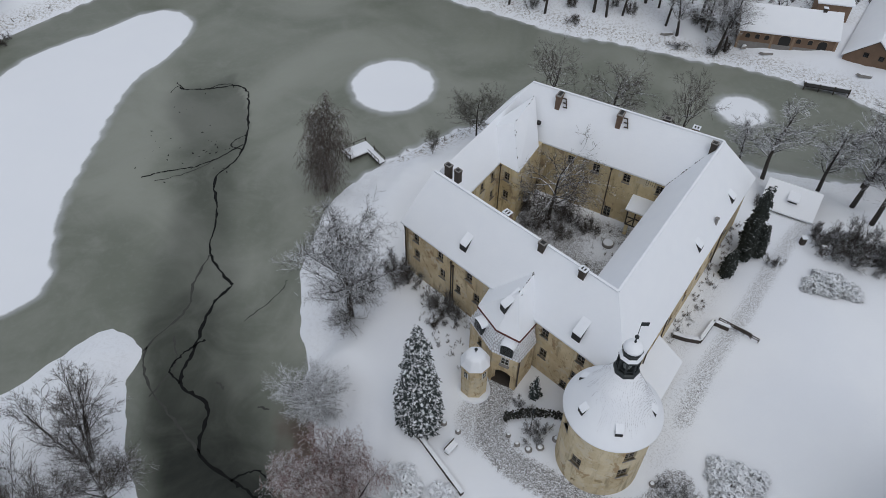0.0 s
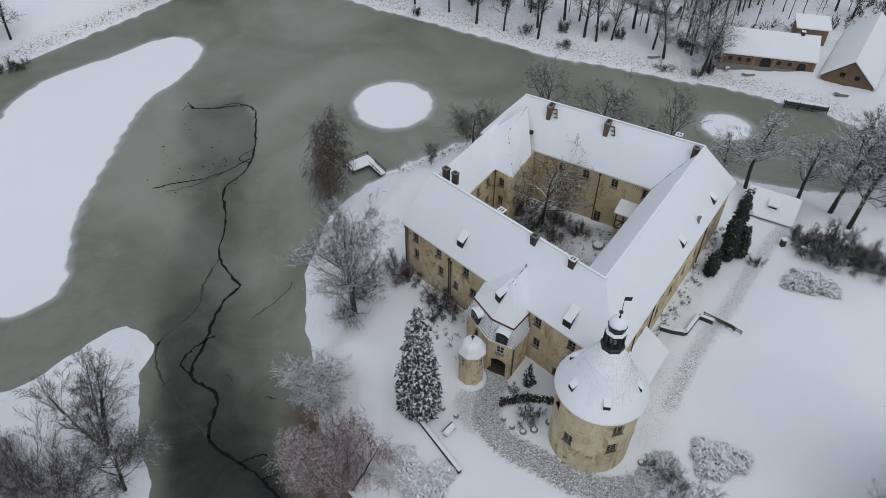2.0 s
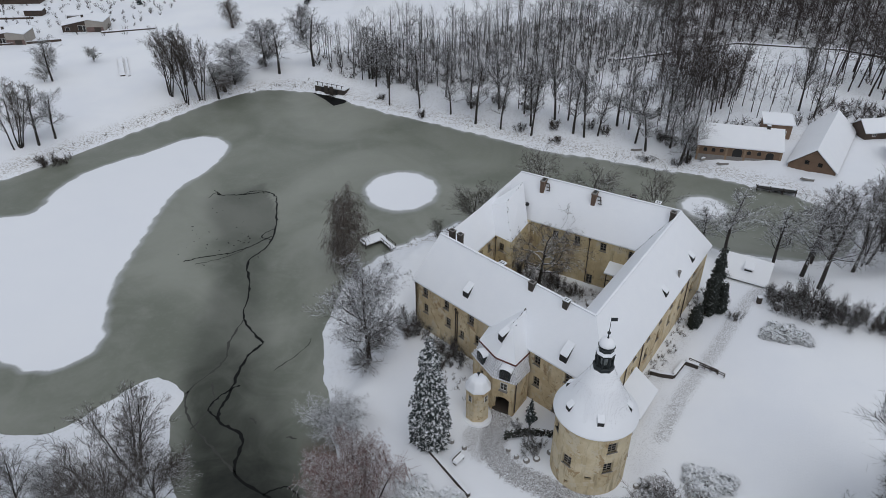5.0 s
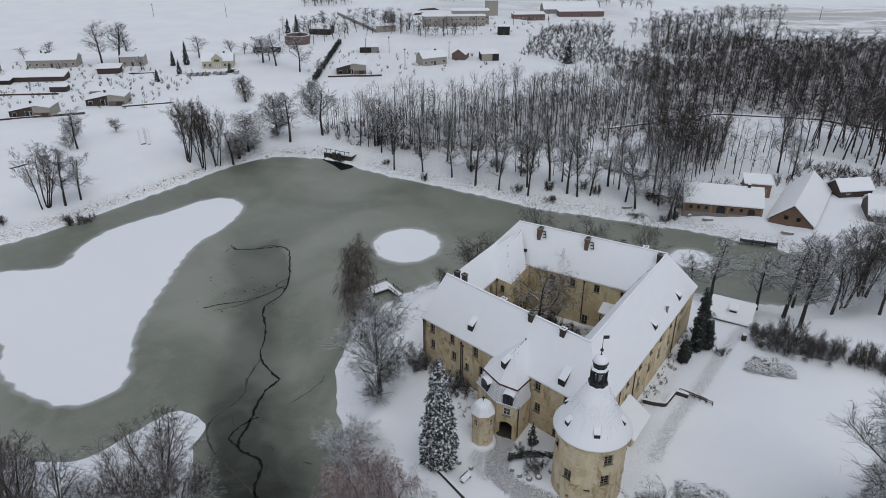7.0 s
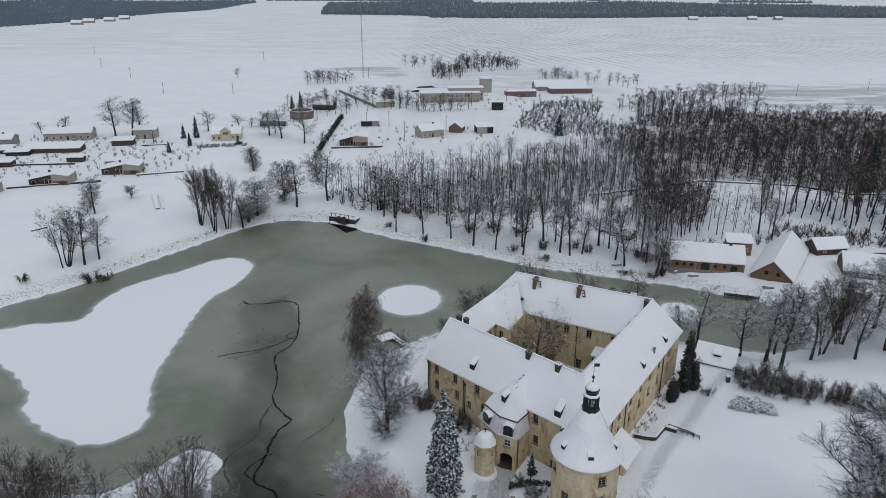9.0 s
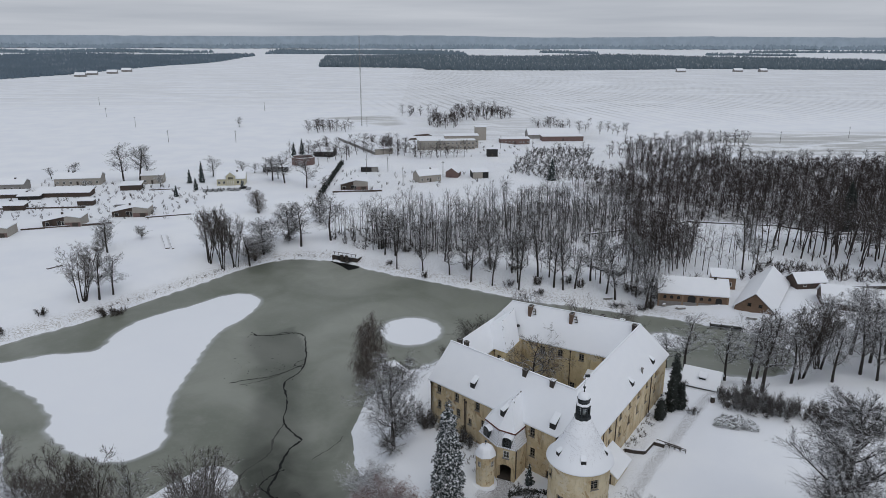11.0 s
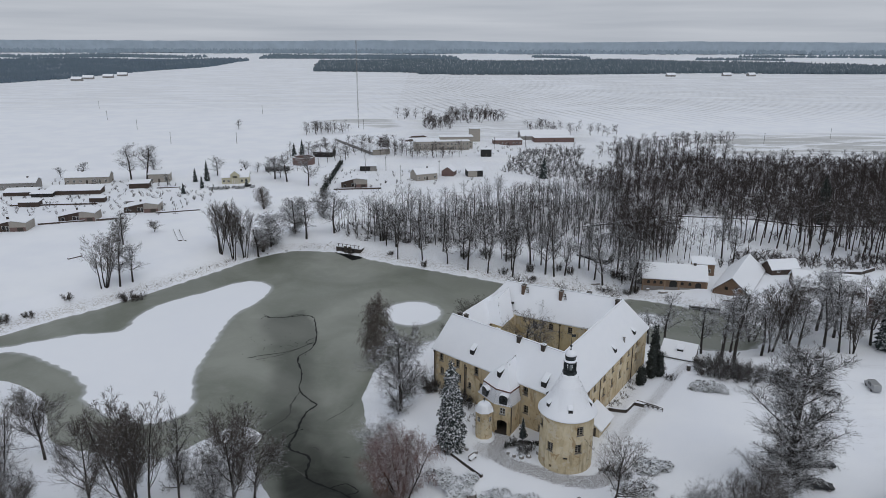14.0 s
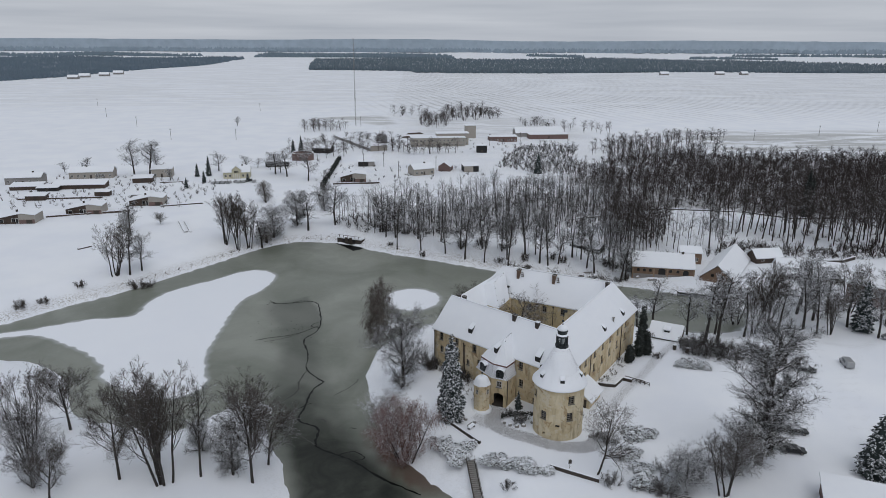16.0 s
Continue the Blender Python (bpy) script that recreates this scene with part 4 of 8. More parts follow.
def mansard_window(p, q, t):
    """A round-headed dormer window standing on the mansard between two corners."""
    p, q = Vector(p), Vector(q)
    d = (q - p).normalized()
    out = Vector((d.y, -d.x))
    c = p.lerp(q, t) - out * 0.35
    at = lambda u, o, z: (*(c + d * u + out * o), z)
    w, z0, z1 = 0.80, 4.35, 5.75
    arc = [(w * math.cos(math.pi * k / 8), z1 + 0.5 * math.sin(math.pi * k / 8)) for k in range(9)]
    ring = [(-w, z0), (w, z0)] + arc
    s = Shape().prism([at(u, 0.42, z) for u, z in ring], [at(u, -0.8, z) for u, z in ring])
    body = cpart("mansard_dormer", s, M_COPPER, castle, "dark round-headed dormer window")
    g = Shape()
    for u0, u1 in ((-0.58, -0.04), (0.04, 0.58)):
        for v0, v1 in ((4.55, 5.1), (5.18, 5.95)):
            g.prism([at(u0, 0.42, v0), at(u1, 0.42, v0), at(u1, 0.42, v1), at(u0, 0.42, v1)], [at(u0, 0.45, v0), at(u1, 0.45, v0), at(u1, 0.45, v1), at(u0, 0.45, v1)])
    cpart("pane", g, M_GLASS, body)
    cap = Shape()
    over = [(1.2 * u, z + 0.04) for u, z in arc]
    m = len(over)
    cap.add([at(u, o, v + dv) for o, dv in ((0.46, 0), (0.46, 0.1), (-0.8, 0.1), (-0.8, 0)) for u, v in over],
            [(m * a + k, m * a + k + 1, m * ((a + 1) % 4) + k + 1, m * ((a + 1) % 4) + k) for a in range(4) for k in range(m - 1)])
    cpart("snow_cap", cap, M_SNOW, body)


mansard_window(B4[0], B4[1], 0.42), mansard_window(B4[1], B4[2], 0.52)


# gatehouse walls; the front one is pierced by the round-arched gateway
def arch_wall(a, b, z0, z1, centre, half, spring, deep):
    a, b = Vector(a), Vector(b)
    d, length = (b - a).normalized(), (b - a).length
    inward = Vector((-d.y, d.x))
    at = lambda u, v, k: (*(a + d * u + inward * k), v)
    s = Shape()
    pts = [(centre - half, z0), (centre - half, spring)] + [(centre - half * math.cos(math.pi * k / 10), spring + half * math.sin(math.pi * k / 10)) for k in range(1, 10)] + [(centre + half, spring), (centre + half, z0)]
    s.poly(at(0, z0, 0), at(pts[0][0], z0, 0), at(pts[0][0], spring, 0), at(0, spring, 0))
    s.poly(at(pts[-1][0], z0, 0), at(length, z0, 0), at(length, spring, 0), at(pts[-1][0], spring, 0))
    s.poly(at(0, spring, 0), at(pts[1][0], spring, 0), at(pts[1][0], z1, 0), at(0, z1, 0))
    s.poly(at(pts[-2][0], spring, 0), at(length, spring, 0), at(length, z1, 0), at(pts[-2][0], z1, 0))
    for p, q in zip(pts[1:-1], pts[2:-1]):
        s.poly(at(*p, 0), at(*q, 0), at(q[0], z1, 0), at(p[0], z1, 0))
    vault = Shape()
    for p, q in zip(pts, pts[1:]):
        s.poly(at(*p, 0.5), at(*q, 0.5), at(*q, 0), at(*p, 0))
        vault.poly(at(*p, deep), at(*q, deep), at(*q, 0.5), at(*p, 0.5))
    return s, vault


gate = unit(G4[1], G4[2])
gate_wall, vault = arch_wall(G4[1], G4[2], FOOT, MIDZ + 0.1, 1.72, 1.60, -1.0, 9.0)
# the vault's near-black colour stands in for shade within the arch
cpart("wall_gate", gate_wall, M_WALL, castle, "plastered wall with a round gateway arch", weld=0.005), cpart("gateway_vault", vault, M_DARKBRICK, castle, "gateway vault coloured near-black for the shade inside")
inward = Vector((-gate.y, gate.x))
lane = lambda u, k, z: (*(Vector(G4[1]) + gate * u + inward * k), z)
# added floor, dark so that the passage reads as shaded
cpart("passage_floor", Shape().prism([lane(0.14, 0.1, -3.4), lane(3.3, 0.1, -3.4), lane(3.3, 8.4, -3.4), lane(0.14, 8.4, -3.4)], [lane(0.14, 0.1, -2.30), lane(3.3, 0.1, -2.30), lane(3.3, 8.4, -1.82), lane(0.14, 8.4, -1.82)]), M_DARKBRICK, castle, "added gateway floor coloured dark for the shade inside")
door_face = Vector(G4[1]) + gate * 1.72 + Vector((-gate.y, gate.x)) * 8.5
doors = Shape()
for k in range(8):
    u = -1.25 + k * 0.32
    p0 = door_face + gate * u
    p1 = door_face + gate * (u + 0.30)
    doors.beam((*(p0.lerp(p1, 0.5)), YARD - 0.1), (*(p0.lerp(p1, 0.5)), 1.8), 0.30, 0.1)
cpart("gate_door", doors, M_DARKWOOD, castle, "dark plank gate deep in the archway")
inn = Vector((-gate.y, gate.x))
on_arch = lambda a, r, o: (*(Vector(G4[1]) + gate * (1.72 - r * math.cos(a)) - inn * o), -1.0 + r * math.sin(a))
for k in range(13):
    a0, a1 = math.pi * k / 13, math.pi * (k + 0.9) / 13
    cpart("arch_stone", Shape().prism([on_arch(a, r, 0.05) for a, r in ((a0, 1.60), (a1, 1.60), (a1, 1.76), (a0, 1.76))], [on_arch(a, r, -0.1) for a, r in ((a0, 1.60), (a1, 1.60), (a1, 1.76), (a0, 1.76))]), M_WALL, castle)
wall("wall_gate_side", G4[0], G4[1], FOOT, MIDZ + 0.1, [(2.4, 2.2, 0.9, 1.2)])
wall("wall_gate_side", G4[2], G4[3], FOOT, MIDZ + 0.1)
window(Vector(G4[1]) + gate * 1.8, gate, 2.75, 1.15, 1.35, deep=-0.06, frame_material=M_WHITEFRAME, bars=2)
pipe(Vector(G4[2]) + unit(G4[2], G4[3]) * 0.25, Vector((unit(G4[2], G4[3]).y, -unit(G4[2], G4[3]).x)), YARD, 4.2)

# the eight-sided turret beside the gateway
turret_at = (4.2, 50.7, YARD)
turret = thing("gate_turret", turret_at, "small eight-sided ochre turret with a snowy dome", "turret")
body = Shape().lathe([(1.92, -2.2), (1.92, -0.9), (1.72, -0.6), (1.70, 4.6), (1.84, 4.75), (1.84, 5.0)], 8, (0, 0), math.pi / 8)
part("wall", body, M_WALL, turret)
part("snow_skirt", Shape().lathe([(2.35, -1.4), (2.2, -0.75), (1.95, -0.62)], 16), M_SNOW, turret, "snow banked round the foot")
for k in range(4, 8):
    am = k * math.pi / 4
    m = Matrix.Translation((1.575 * math.cos(am), 1.575 * math.sin(am), 0.2)) @ Matrix.Rotation(am + math.pi / 2, 4, "Z")
    niche = Shape().prism([(-0.45, -0.03, 0.0), (0.45, -0.03, 0.0), (0.45, -0.03, 2.3), (0.22, -0.03, 2.55), (-0.22, -0.03, 2.55), (-0.45, -0.03, 2.3)],
                          [(-0.45, 0.12, 0.0), (0.45, 0.12, 0.0), (0.45, 0.12, 2.3), (0.22, 0.12, 2.55), (-0.22, 0.12, 2.55), (-0.45, 0.12, 2.3)])
    part("panel", niche, M_TOWER, turret, "worn plaster panel").matrix_basis = m
    pil = Shape().box(-0.62, -0.5, -0.06, 0.1, -0.7, 4.4).box(0.5, 0.62, -0.06, 0.1, -0.7, 4.4)
    part("pilaster", pil, M_TOWER, turret).matrix_basis = m
    if k % 2:
        pane_ = part("window", Shape().box(-0.26, 0.26, -0.05, 0.1, 2.95, 3.95), M_GLASS, turret, "small dark turret window")
        pane_.matrix_basis = m
        part("window_frame", Shape().box(-0.34, -0.26, -0.07, 0.1, 2.87, 4.03).box(0.26, 0.34, -0.07, 0.1, 2.87, 4.03).box(-0.03, 0.03, -0.065, 0.1, 2.95, 3.95).box(-0.26, 0.26, -0.065, 0.1, 3.42, 3.48), M_WHITEFRAME, pane_)
eaves = Shape().lathe([(1.78, 4.85), (1.94, 4.95), (1.94, 5.06)], 8, turn=math.pi / 8)
part("eaves", eaves, M_WALL, turret, "moulded eight-sided eaves")
dome = Shape().lathe([(1.98, 5.05), (1.96, 5.25), (1.70, 5.62), (1.58, 5.95), (1.28, 6.5), (0.78, 6.85), (0.12, 7.0)], 8, turn=math.pi / 8)
part("dome", dome, M_SNOW, turret, "bulging eight-sided dome under thick snow", bevel=0.12)
part("finial", Shape().lathe([(0.07, 6.95), (0.07, 7.35), (0.2, 7.45), (0.22, 7.6), (0.1, 7.75)], 8), M_COPPER, turret, "dark ball finial", smooth=True)

# the round corner tower
tower_at = (18.66, 40.97, YARD)
tower = thing("round_tower", tower_at, "stout round plastered tower with snowy conical roof and lantern", "tower")
TR = 4.92


def ring_wall(radius, z0, z1, holes, thick=0.9, n=72):
    """A round wall with openings; holes: (azimuth in degrees, middle height, width, height)."""
    angles = sorted({round(2 * math.pi * k / n, 4) for k in range(n)} | {round((radians(a) + s * w / 2 / radius) % (2 * math.pi), 4) for a, _, w, _ in holes for s in (-1, 1)})
    zs = sorted({z0, z1, *(z - h / 2 for _, z, _, h in holes), *(z + h / 2 for _, z, _, h in holes)})
    s = Shape()
    at = lambda a, z, r: (r * math.cos(a), r * math.sin(a), z)
    for i, a0 in enumerate(angles):
        a1 = angles[(i + 1) % len(angles)] + (2 * math.pi if i == len(angles) - 1 else 0)
        for v0, v1 in zip(zs, zs[1:]):
            am, vm = (a0 + a1) / 2, (v0 + v1) / 2
            if any(abs((am - radians(a) + math.pi) % (2 * math.pi) - math.pi) < w / 2 / radius and abs(vm - z) < h / 2 for a, z, w, h in holes):
                continue
            s.poly(at(a0, v0, radius), at(a1, v0, radius), at(a1, v1, radius), at(a0, v1, radius))
    for a, z, w, h in holes:
        a0, a1, v0, v1 = radians(a) - w / 2 / radius, radians(a) + w / 2 / radius, z - h / 2, z + h / 2
        for p, q in (((a0, v0), (a1, v0)), ((a1, v0), (a1, v1)), ((a1, v1), (a0, v1)), ((a0, v1), (a0, v0))):
            s.poly(at(*p, radius), at(*p, radius - thick), at(*q, radius - thick), at(*q, radius))
    return s


up = -YARD
TOWER_HOLES = [(-138, 3.0 + up, 1.35, 1.75), (-72, 6.75 + up, 1.35, 1.75), (-74, 3.2 + up, 1.35, 1.75), (-102, 1.25 + up, 0.85, 0.5), (-134, -0.9 + up, 0.5, 0.5), (-10, 6.7 + up, 1.3, 1.7), (-15, 3.0 + up, 1.3, 1.7), (-170, 6.7 + up, 1.1, 1.5)]
part("wall", ring_wall(TR, -1.6, 8.75 + up, TOWER_HOLES), M_TOWER, tower, weld=0.02)
part("floor", Shape().lathe([(TR - 0.05, -0.1), (TR - 0.05, 0.0)], 32), M_STONE, tower)
part("cornice", Shape().lathe([(TR - 0.02, 8.35 + up), (TR + 0.12, 8.45 + up), (TR + 0.12, 8.6 + up), (TR + 0.25, 8.7 + up), (TR + 0.25, 8.8 + up)], 64, closed=False), M_TOWER, tower, "moulded plaster cornice")
for a, z, w, h in TOWER_HOLES:
    ar = radians(a)
    if h > 1:
        win = window(Vector((math.cos(ar), math.sin(ar))) * TR, Vector((-math.sin(ar), math.cos(ar))), z, w, h, 0.3, tower, (0, 0, 0), bars=4)
    else:
        k = Shape().box(-w / 2, w / 2, 0.3, 0.36, -h / 2, h / 2)
        part("hatch", k, M_SHADOWWOOD, tower, "small dark loophole").matrix_basis = Matrix.Translation((TR * math.cos(ar), TR * math.sin(ar), z)) @ Matrix.Rotation(ar + math.pi / 2, 4, "Z")
CONE0, CONE1, MIDR, MIDH = 8.8 + up, 16.3 + up, 3.0, 3.75
cone = Shape().lathe([(TR + 0.42, CONE0 - 0.1), (TR + 0.5, CONE0), (TR + 0.46, CONE0 + 0.2), (TR - 0.4, CONE0 + 1.1), (MIDR, CONE0 + MIDH), (1.1, CONE1)], 64)
tower_roof = part("roof", cone, M_ROOF, tower, "conical slate roof under thin snow", smooth=True)
# slate courses show as fine ribs through the thin snow
rib = Shape()
cone_z = lambda r: CONE1 + (1.1 - r) * (CONE1 - CONE0 - MIDH) / (MIDR - 1.1) if r < MIDR else CONE0 + MIDH - (r - MIDR) * (MIDH - 1.1) / (TR - 0.4 - MIDR)
on_cone = lambda a, r: Vector((r * math.cos(a), r * math.sin(a), 0.012 + cone_z(r)))
for k in range(108):
    a, r, last = 2 * math.pi * k / 108, (2.3 if k % 2 else 1.4) + random.uniform(0, 0.17), random.uniform(3.5, 4.5) if math.cos(a + 0.5) > -0.2 else random.uniform(1.8, 3.4)
    while r < last:
        rib.beam(on_cone(a, r), on_cone(a, r + random.uniform(0.05, 0.13)), 0.018, 0.02)
        r += 0.17 if random.random() < 0.8 else 0.34
part("slate_rib", rib, plain("thin_dark_slate", (0.34, 0.34, 0.37), 0.7), tower_roof, "dark slate joints showing through snow")
for a, r in ((-95, 4.35), (-158, 4.35), (-22, 4.35), (70, 4.35), (140, 4.35)):
    ar = radians(a)
    z = cone_z(r)
    dormer((r * math.cos(ar), r * math.sin(ar), z), (math.cos(ar), math.sin(ar)), 0.8, 1.5, 0.6, 1.75, "dormer", tower, (0, 0, 0))
# the lantern: an eight-sided open cage with two snowy roofs
E8 = math.pi / 8
part("lantern_base", Shape().lathe([(1.2, CONE1 - 0.45), (1.34, CONE1 - 0.3), (1.34, CONE1 + 0.1), (1.12, CONE1 + 0.2)], 8, turn=E8), M_COPPER, tower, "dark eight-sided lantern sill")
for k in range(8):
    a = E8 + k * math.pi / 4
    part("lantern_post", Shape().lathe([(0.13, CONE1), (0.13, CONE1 + 1.9)], 6, (1.04 * math.cos(a), 1.04 * math.sin(a))), M_COPPER, tower)
    part("lantern_brace", Shape().beam((1.04 * math.cos(a), 1.04 * math.sin(a), CONE1 + 0.55), (1.04 * math.cos(a + math.pi / 4), 1.04 * math.sin(a + math.pi / 4), CONE1 + 0.55), 0.09, 0.12), M_COPPER, tower)
part("lantern_core", Shape().lathe([(0.42, CONE1), (0.42, CONE1 + 1.8)], 8, turn=E8), plain("pale_lantern_glass", (0.30, 0.33, 0.34), 0.3), tower, "pale glazed lantern drum")
part("lantern_lintel", Shape().lathe([(1.08, CONE1 + 1.75), (1.2, CONE1 + 1.85), (1.2, CONE1 + 2.1)], 8, turn=E8), M_COPPER, tower)
part("lantern_skirt", Shape().lathe([(1.2, CONE1 + 2.1), (1.17, CONE1 + 2.2), (0.97, CONE1 + 2.42), (0.9, CONE1 + 2.44)], 8, turn=E8), M_SNOW, tower, "snowy lower lantern roof")
part("lantern_drum", Shape().lathe([(0.95, CONE1 + 2.4), (0.95, CONE1 + 2.75), (1.06, CONE1 + 2.95), (1.06, CONE1 + 3.25)], 8, turn=E8), M_COPPER, tower, "dark upper lantern drum")
part("lantern_cap", Shape().lathe([(1.0, CONE1 + 3.25), (0.98, CONE1 + 3.45), (0.8, CONE1 + 3.85), (0.48, CONE1 + 4.1), (0.1, CONE1 + 4.25)], 16), M_SNOW, tower, "snowy lantern dome", smooth=True)
part("weather_vane", Shape().lathe([(0.14, CONE1 + 4.2), (0.05, CONE1 + 4.7), (0.22, CONE1 + 4.95), (0.22, CONE1 + 5.1), (0.04, CONE1 + 5.3), (0.03, CONE1 + 7.3)], 8).box(0.03, 0.75, -0.02, 0.02, CONE1 + 6.75, CONE1 + 7.25), M_COPPER, tower, "dark pennant vane on a ball")

# lean-to store against the side wall
dn = d1
store_at = WO[1] + dn * 9.2 + n1 * 1.7
store = thing("store_lean_to", (*store_at, YARD), "plastered lean-to store with a snowy slab roof", "shed", rz=math.degrees(math.atan2(dn.y, dn.x)))
part("wall", Shape().prism([(-3.2, -1.6, -0.8), (3.2, -1.6, -0.8), (3.2, 1.7, -0.8), (-3.2, 1.7, -0.8)], [(-3.2, -1.6, 1.6), (3.2, -1.6, 1.6), (3.2, 1.7, 3.9), (-3.2, 1.7, 3.9)]), M_TOWER, store)
slab = [(-3.6, -2.2, 1.55), (3.6, -2.2, 1.55), (3.6, 1.7, 4.2), (-3.6, 1.7, 4.2)]
part("roof", Shape().prism(slab, [(p[0], p[1], p[2] + 0.25) for p in slab]), M_ROOF, store)
part("door", Shape().box(-3.27, -3.2, -0.9, 0.3, 0.0, 1.9), M_DARKWOOD, store, "dark plank door")

# timber-framed porch in the courtyard
porch_at = WI[2] - dc * 2.6 + Vector((dc.y, -dc.x)) * 1.3
porch = thing("timber_porch", (*porch_at, YARD), "half-timbered oriel porch with a snow-covered lid", "porch", rz=math.degrees(math.atan2(dc.y, dc.x)))
part("infill", Shape().box(-1.75, 1.75, -1.2, 1.25, 2.2, 5.2), M_COURT, porch)
posts = Shape()
for u in (-1.8, -0.6, 0.6, 1.8):
    posts.box(u - 0.09, u + 0.09, -1.32, -1.14, 2.1, 5.2)
for z in (2.1, 3.6, 5.05):
    posts.box(-1.85, 1.85, -1.31, -1.15, z, z + 0.18)
posts.beam((-1.75, -1.23, 2.2), (-0.65, -1.23, 3.6), 0.14, 0.14), posts.beam((1.75, -1.23, 2.2), (0.65, -1.23, 3.6), 0.14, 0.14)
for v in (-0.6, 0.3, 1.1):
    posts.box(-1.87, -1.7, v - 0.09, v + 0.09, 2.1, 5.2)
posts.box(-1.87, -1.7, -1.2, 1.2, 3.6, 3.78)
part("timber_frame", posts, M_DARKWOOD, porch, "dark oak timber frame")
lid = [(-2.2, -1.7, 5.2), (2.2, -1.7, 5.2), (2.2, 1.3, 5.9), (-2.2, 1.3, 5.9)]
part("roof", Shape().prism(lid, [(p[0], p[1], p[2] + 0.25) for p in lid]), M_ROOF, porch)
part("arch_pier", Shape().box(-1.8, -1.3, -1.25, -0.75, -0.2, 2.1), M_COURT, porch)
part("arch_pier", Shape().box(1.3, 1.8, -1.25, -0.75, -0.2, 2.1), M_COURT, porch)

# ---- trees and shrubs ----
def limb(out, rng, p, d, length, r, level, c):
    """Adds the segments of one branch and of all that grows from it."""
    n = c["segs"][level]
    step = length / n
    tip = c.get("tip", 0.25)
    for i in range(n):
        w = c["wobble"][level]
        d = (d + Vector((rng.gauss(0, w), rng.gauss(0, w), rng.gauss(0, w) + c["rise"][level]))).normalized()
        q = p + d * step
        r0, r1 = r * (1 - (1 - tip) * i / n), r * (1 - (1 - tip) * (i + 1) / n)
        out.append((level, *p, *q, max(r0, c["thin"]), max(r1, c["thin"])))
        f = (i + 1) / n
        if level + 1 < len(c["segs"]) and f >= c["first"][level]:
            for _ in range(c["kids"][level]):
                a = rng.uniform(0, 2 * math.pi)
                side = d.cross(Vector((math.cos(a), math.sin(a), 0.31))).normalized()
                spread = radians(c["angle"][level] + rng.gauss(0, 9))
                e = d * math.cos(spread) + side * math.sin(spread)
                if level == 0:
                    long = c["reach"] * c["shape"](f) * rng.uniform(0.8, 1.15)
                else:
                    long = length * c["ratio"][level] * rng.uniform(0.7, 1.15) * (1.15 - 0.5 * f)
                limb(out, rng, p.lerp(q, rng.random()), e, long, max(r1 * c["slim"][level], c["thin"]), level + 1, c)
        p = q


def grown(seed, c):
    rng = random.Random(seed)
    out = []
    for k in range(c.get("stems", 1)):
        lean = c.get("lean", 0.0)
        a = rng.uniform(0, 6.28)
        d = Vector((lean * math.cos(a), lean * math.sin(a), 1)).normalized()
        limb(out, rng, Vector((0.25 * k * math.cos(a), 0.25 * k * math.sin(a), -0.3)), d, c["tall"], c["girth"], 0, c)
    return np.array(out)


def stick_arrays(seg, sides):
    """Corner points and faces of thin tapered sticks along segments."""
    p, q, r0, r1 = seg[:, 1:4], seg[:, 4:7], seg[:, 7], seg[:, 8]
    d = q - p
    d = d / (np.linalg.norm(d, axis=1)[:, None] + 1e-9)
    ref = np.where(np.abs(d[:, 2:3]) < 0.9, np.array([[0.0, 0.0, 1.0]]), np.array([[1.0, 0.0, 0.0]]))
    u = np.cross(d, ref)
    u = u / np.linalg.norm(u, axis=1)[:, None]
    w = np.cross(d, u)
    ang = 2 * np.pi * (np.arange(sides) + 0.25) / sides
    ring = u[:, None] * np.cos(ang)[None, :, None] + w[:, None] * np.sin(ang)[None, :, None]
    v = np.concatenate([p[:, None] + ring * r0[:, None, None], q[:, None] + ring * r1[:, None, None]], 1)
    i = np.arange(sides)
    face = np.stack([i, (i + 1) % sides, sides + (i + 1) % sides, sides + i], -1)
    f = (np.arange(len(seg)) * 2 * sides)[:, None, None] + face[None]
    return v.reshape(-1, 3), f.reshape(-1, 4)


def ribbon_arrays(seg, seed):
    """Single slips for the finest twigs."""
    r = np.random.RandomState(seed)
    p, q, w = seg[:, 1:4], seg[:, 4:7], seg[:, 7:8]
    d = q - p
    side = np.cross(d, r.normal(0, 1, d.shape))
    side = side / (np.linalg.norm(side, axis=1)[:, None] + 1e-9) * w
    v = np.stack([p - side, p + side, q + side * 0.6, q - side * 0.6], 1)
    return v.reshape(-1, 3), np.arange(4 * len(seg)).reshape(-1, 4)


def sprayed(seg, seed, n, short=0.6, spread=0.75, lift=0.0):
    """The finest twigs: n short shoots on each twig."""
    r = np.random.RandomState(seed + 500)
    out = []
    for _ in range(n):
        p, d = seg[:, 1:4], seg[:, 4:7] - seg[:, 1:4]
        long = np.linalg.norm(d, axis=1)[:, None]
        way = d / (long + 1e-9) + r.normal(0, spread, d.shape) + np.array([0, 0, lift])
        way = way / (np.linalg.norm(way, axis=1)[:, None] + 1e-9)
        root = p + d * r.uniform(0.15, 1.0, (len(seg), 1))
        out.append(np.concatenate([seg[:, :1], root, root + way * long * short * r.uniform(0.6, 1.3, (len(seg), 1)), seg[:, 7:] * 0.62], 1))
    return np.concatenate([seg, *out])


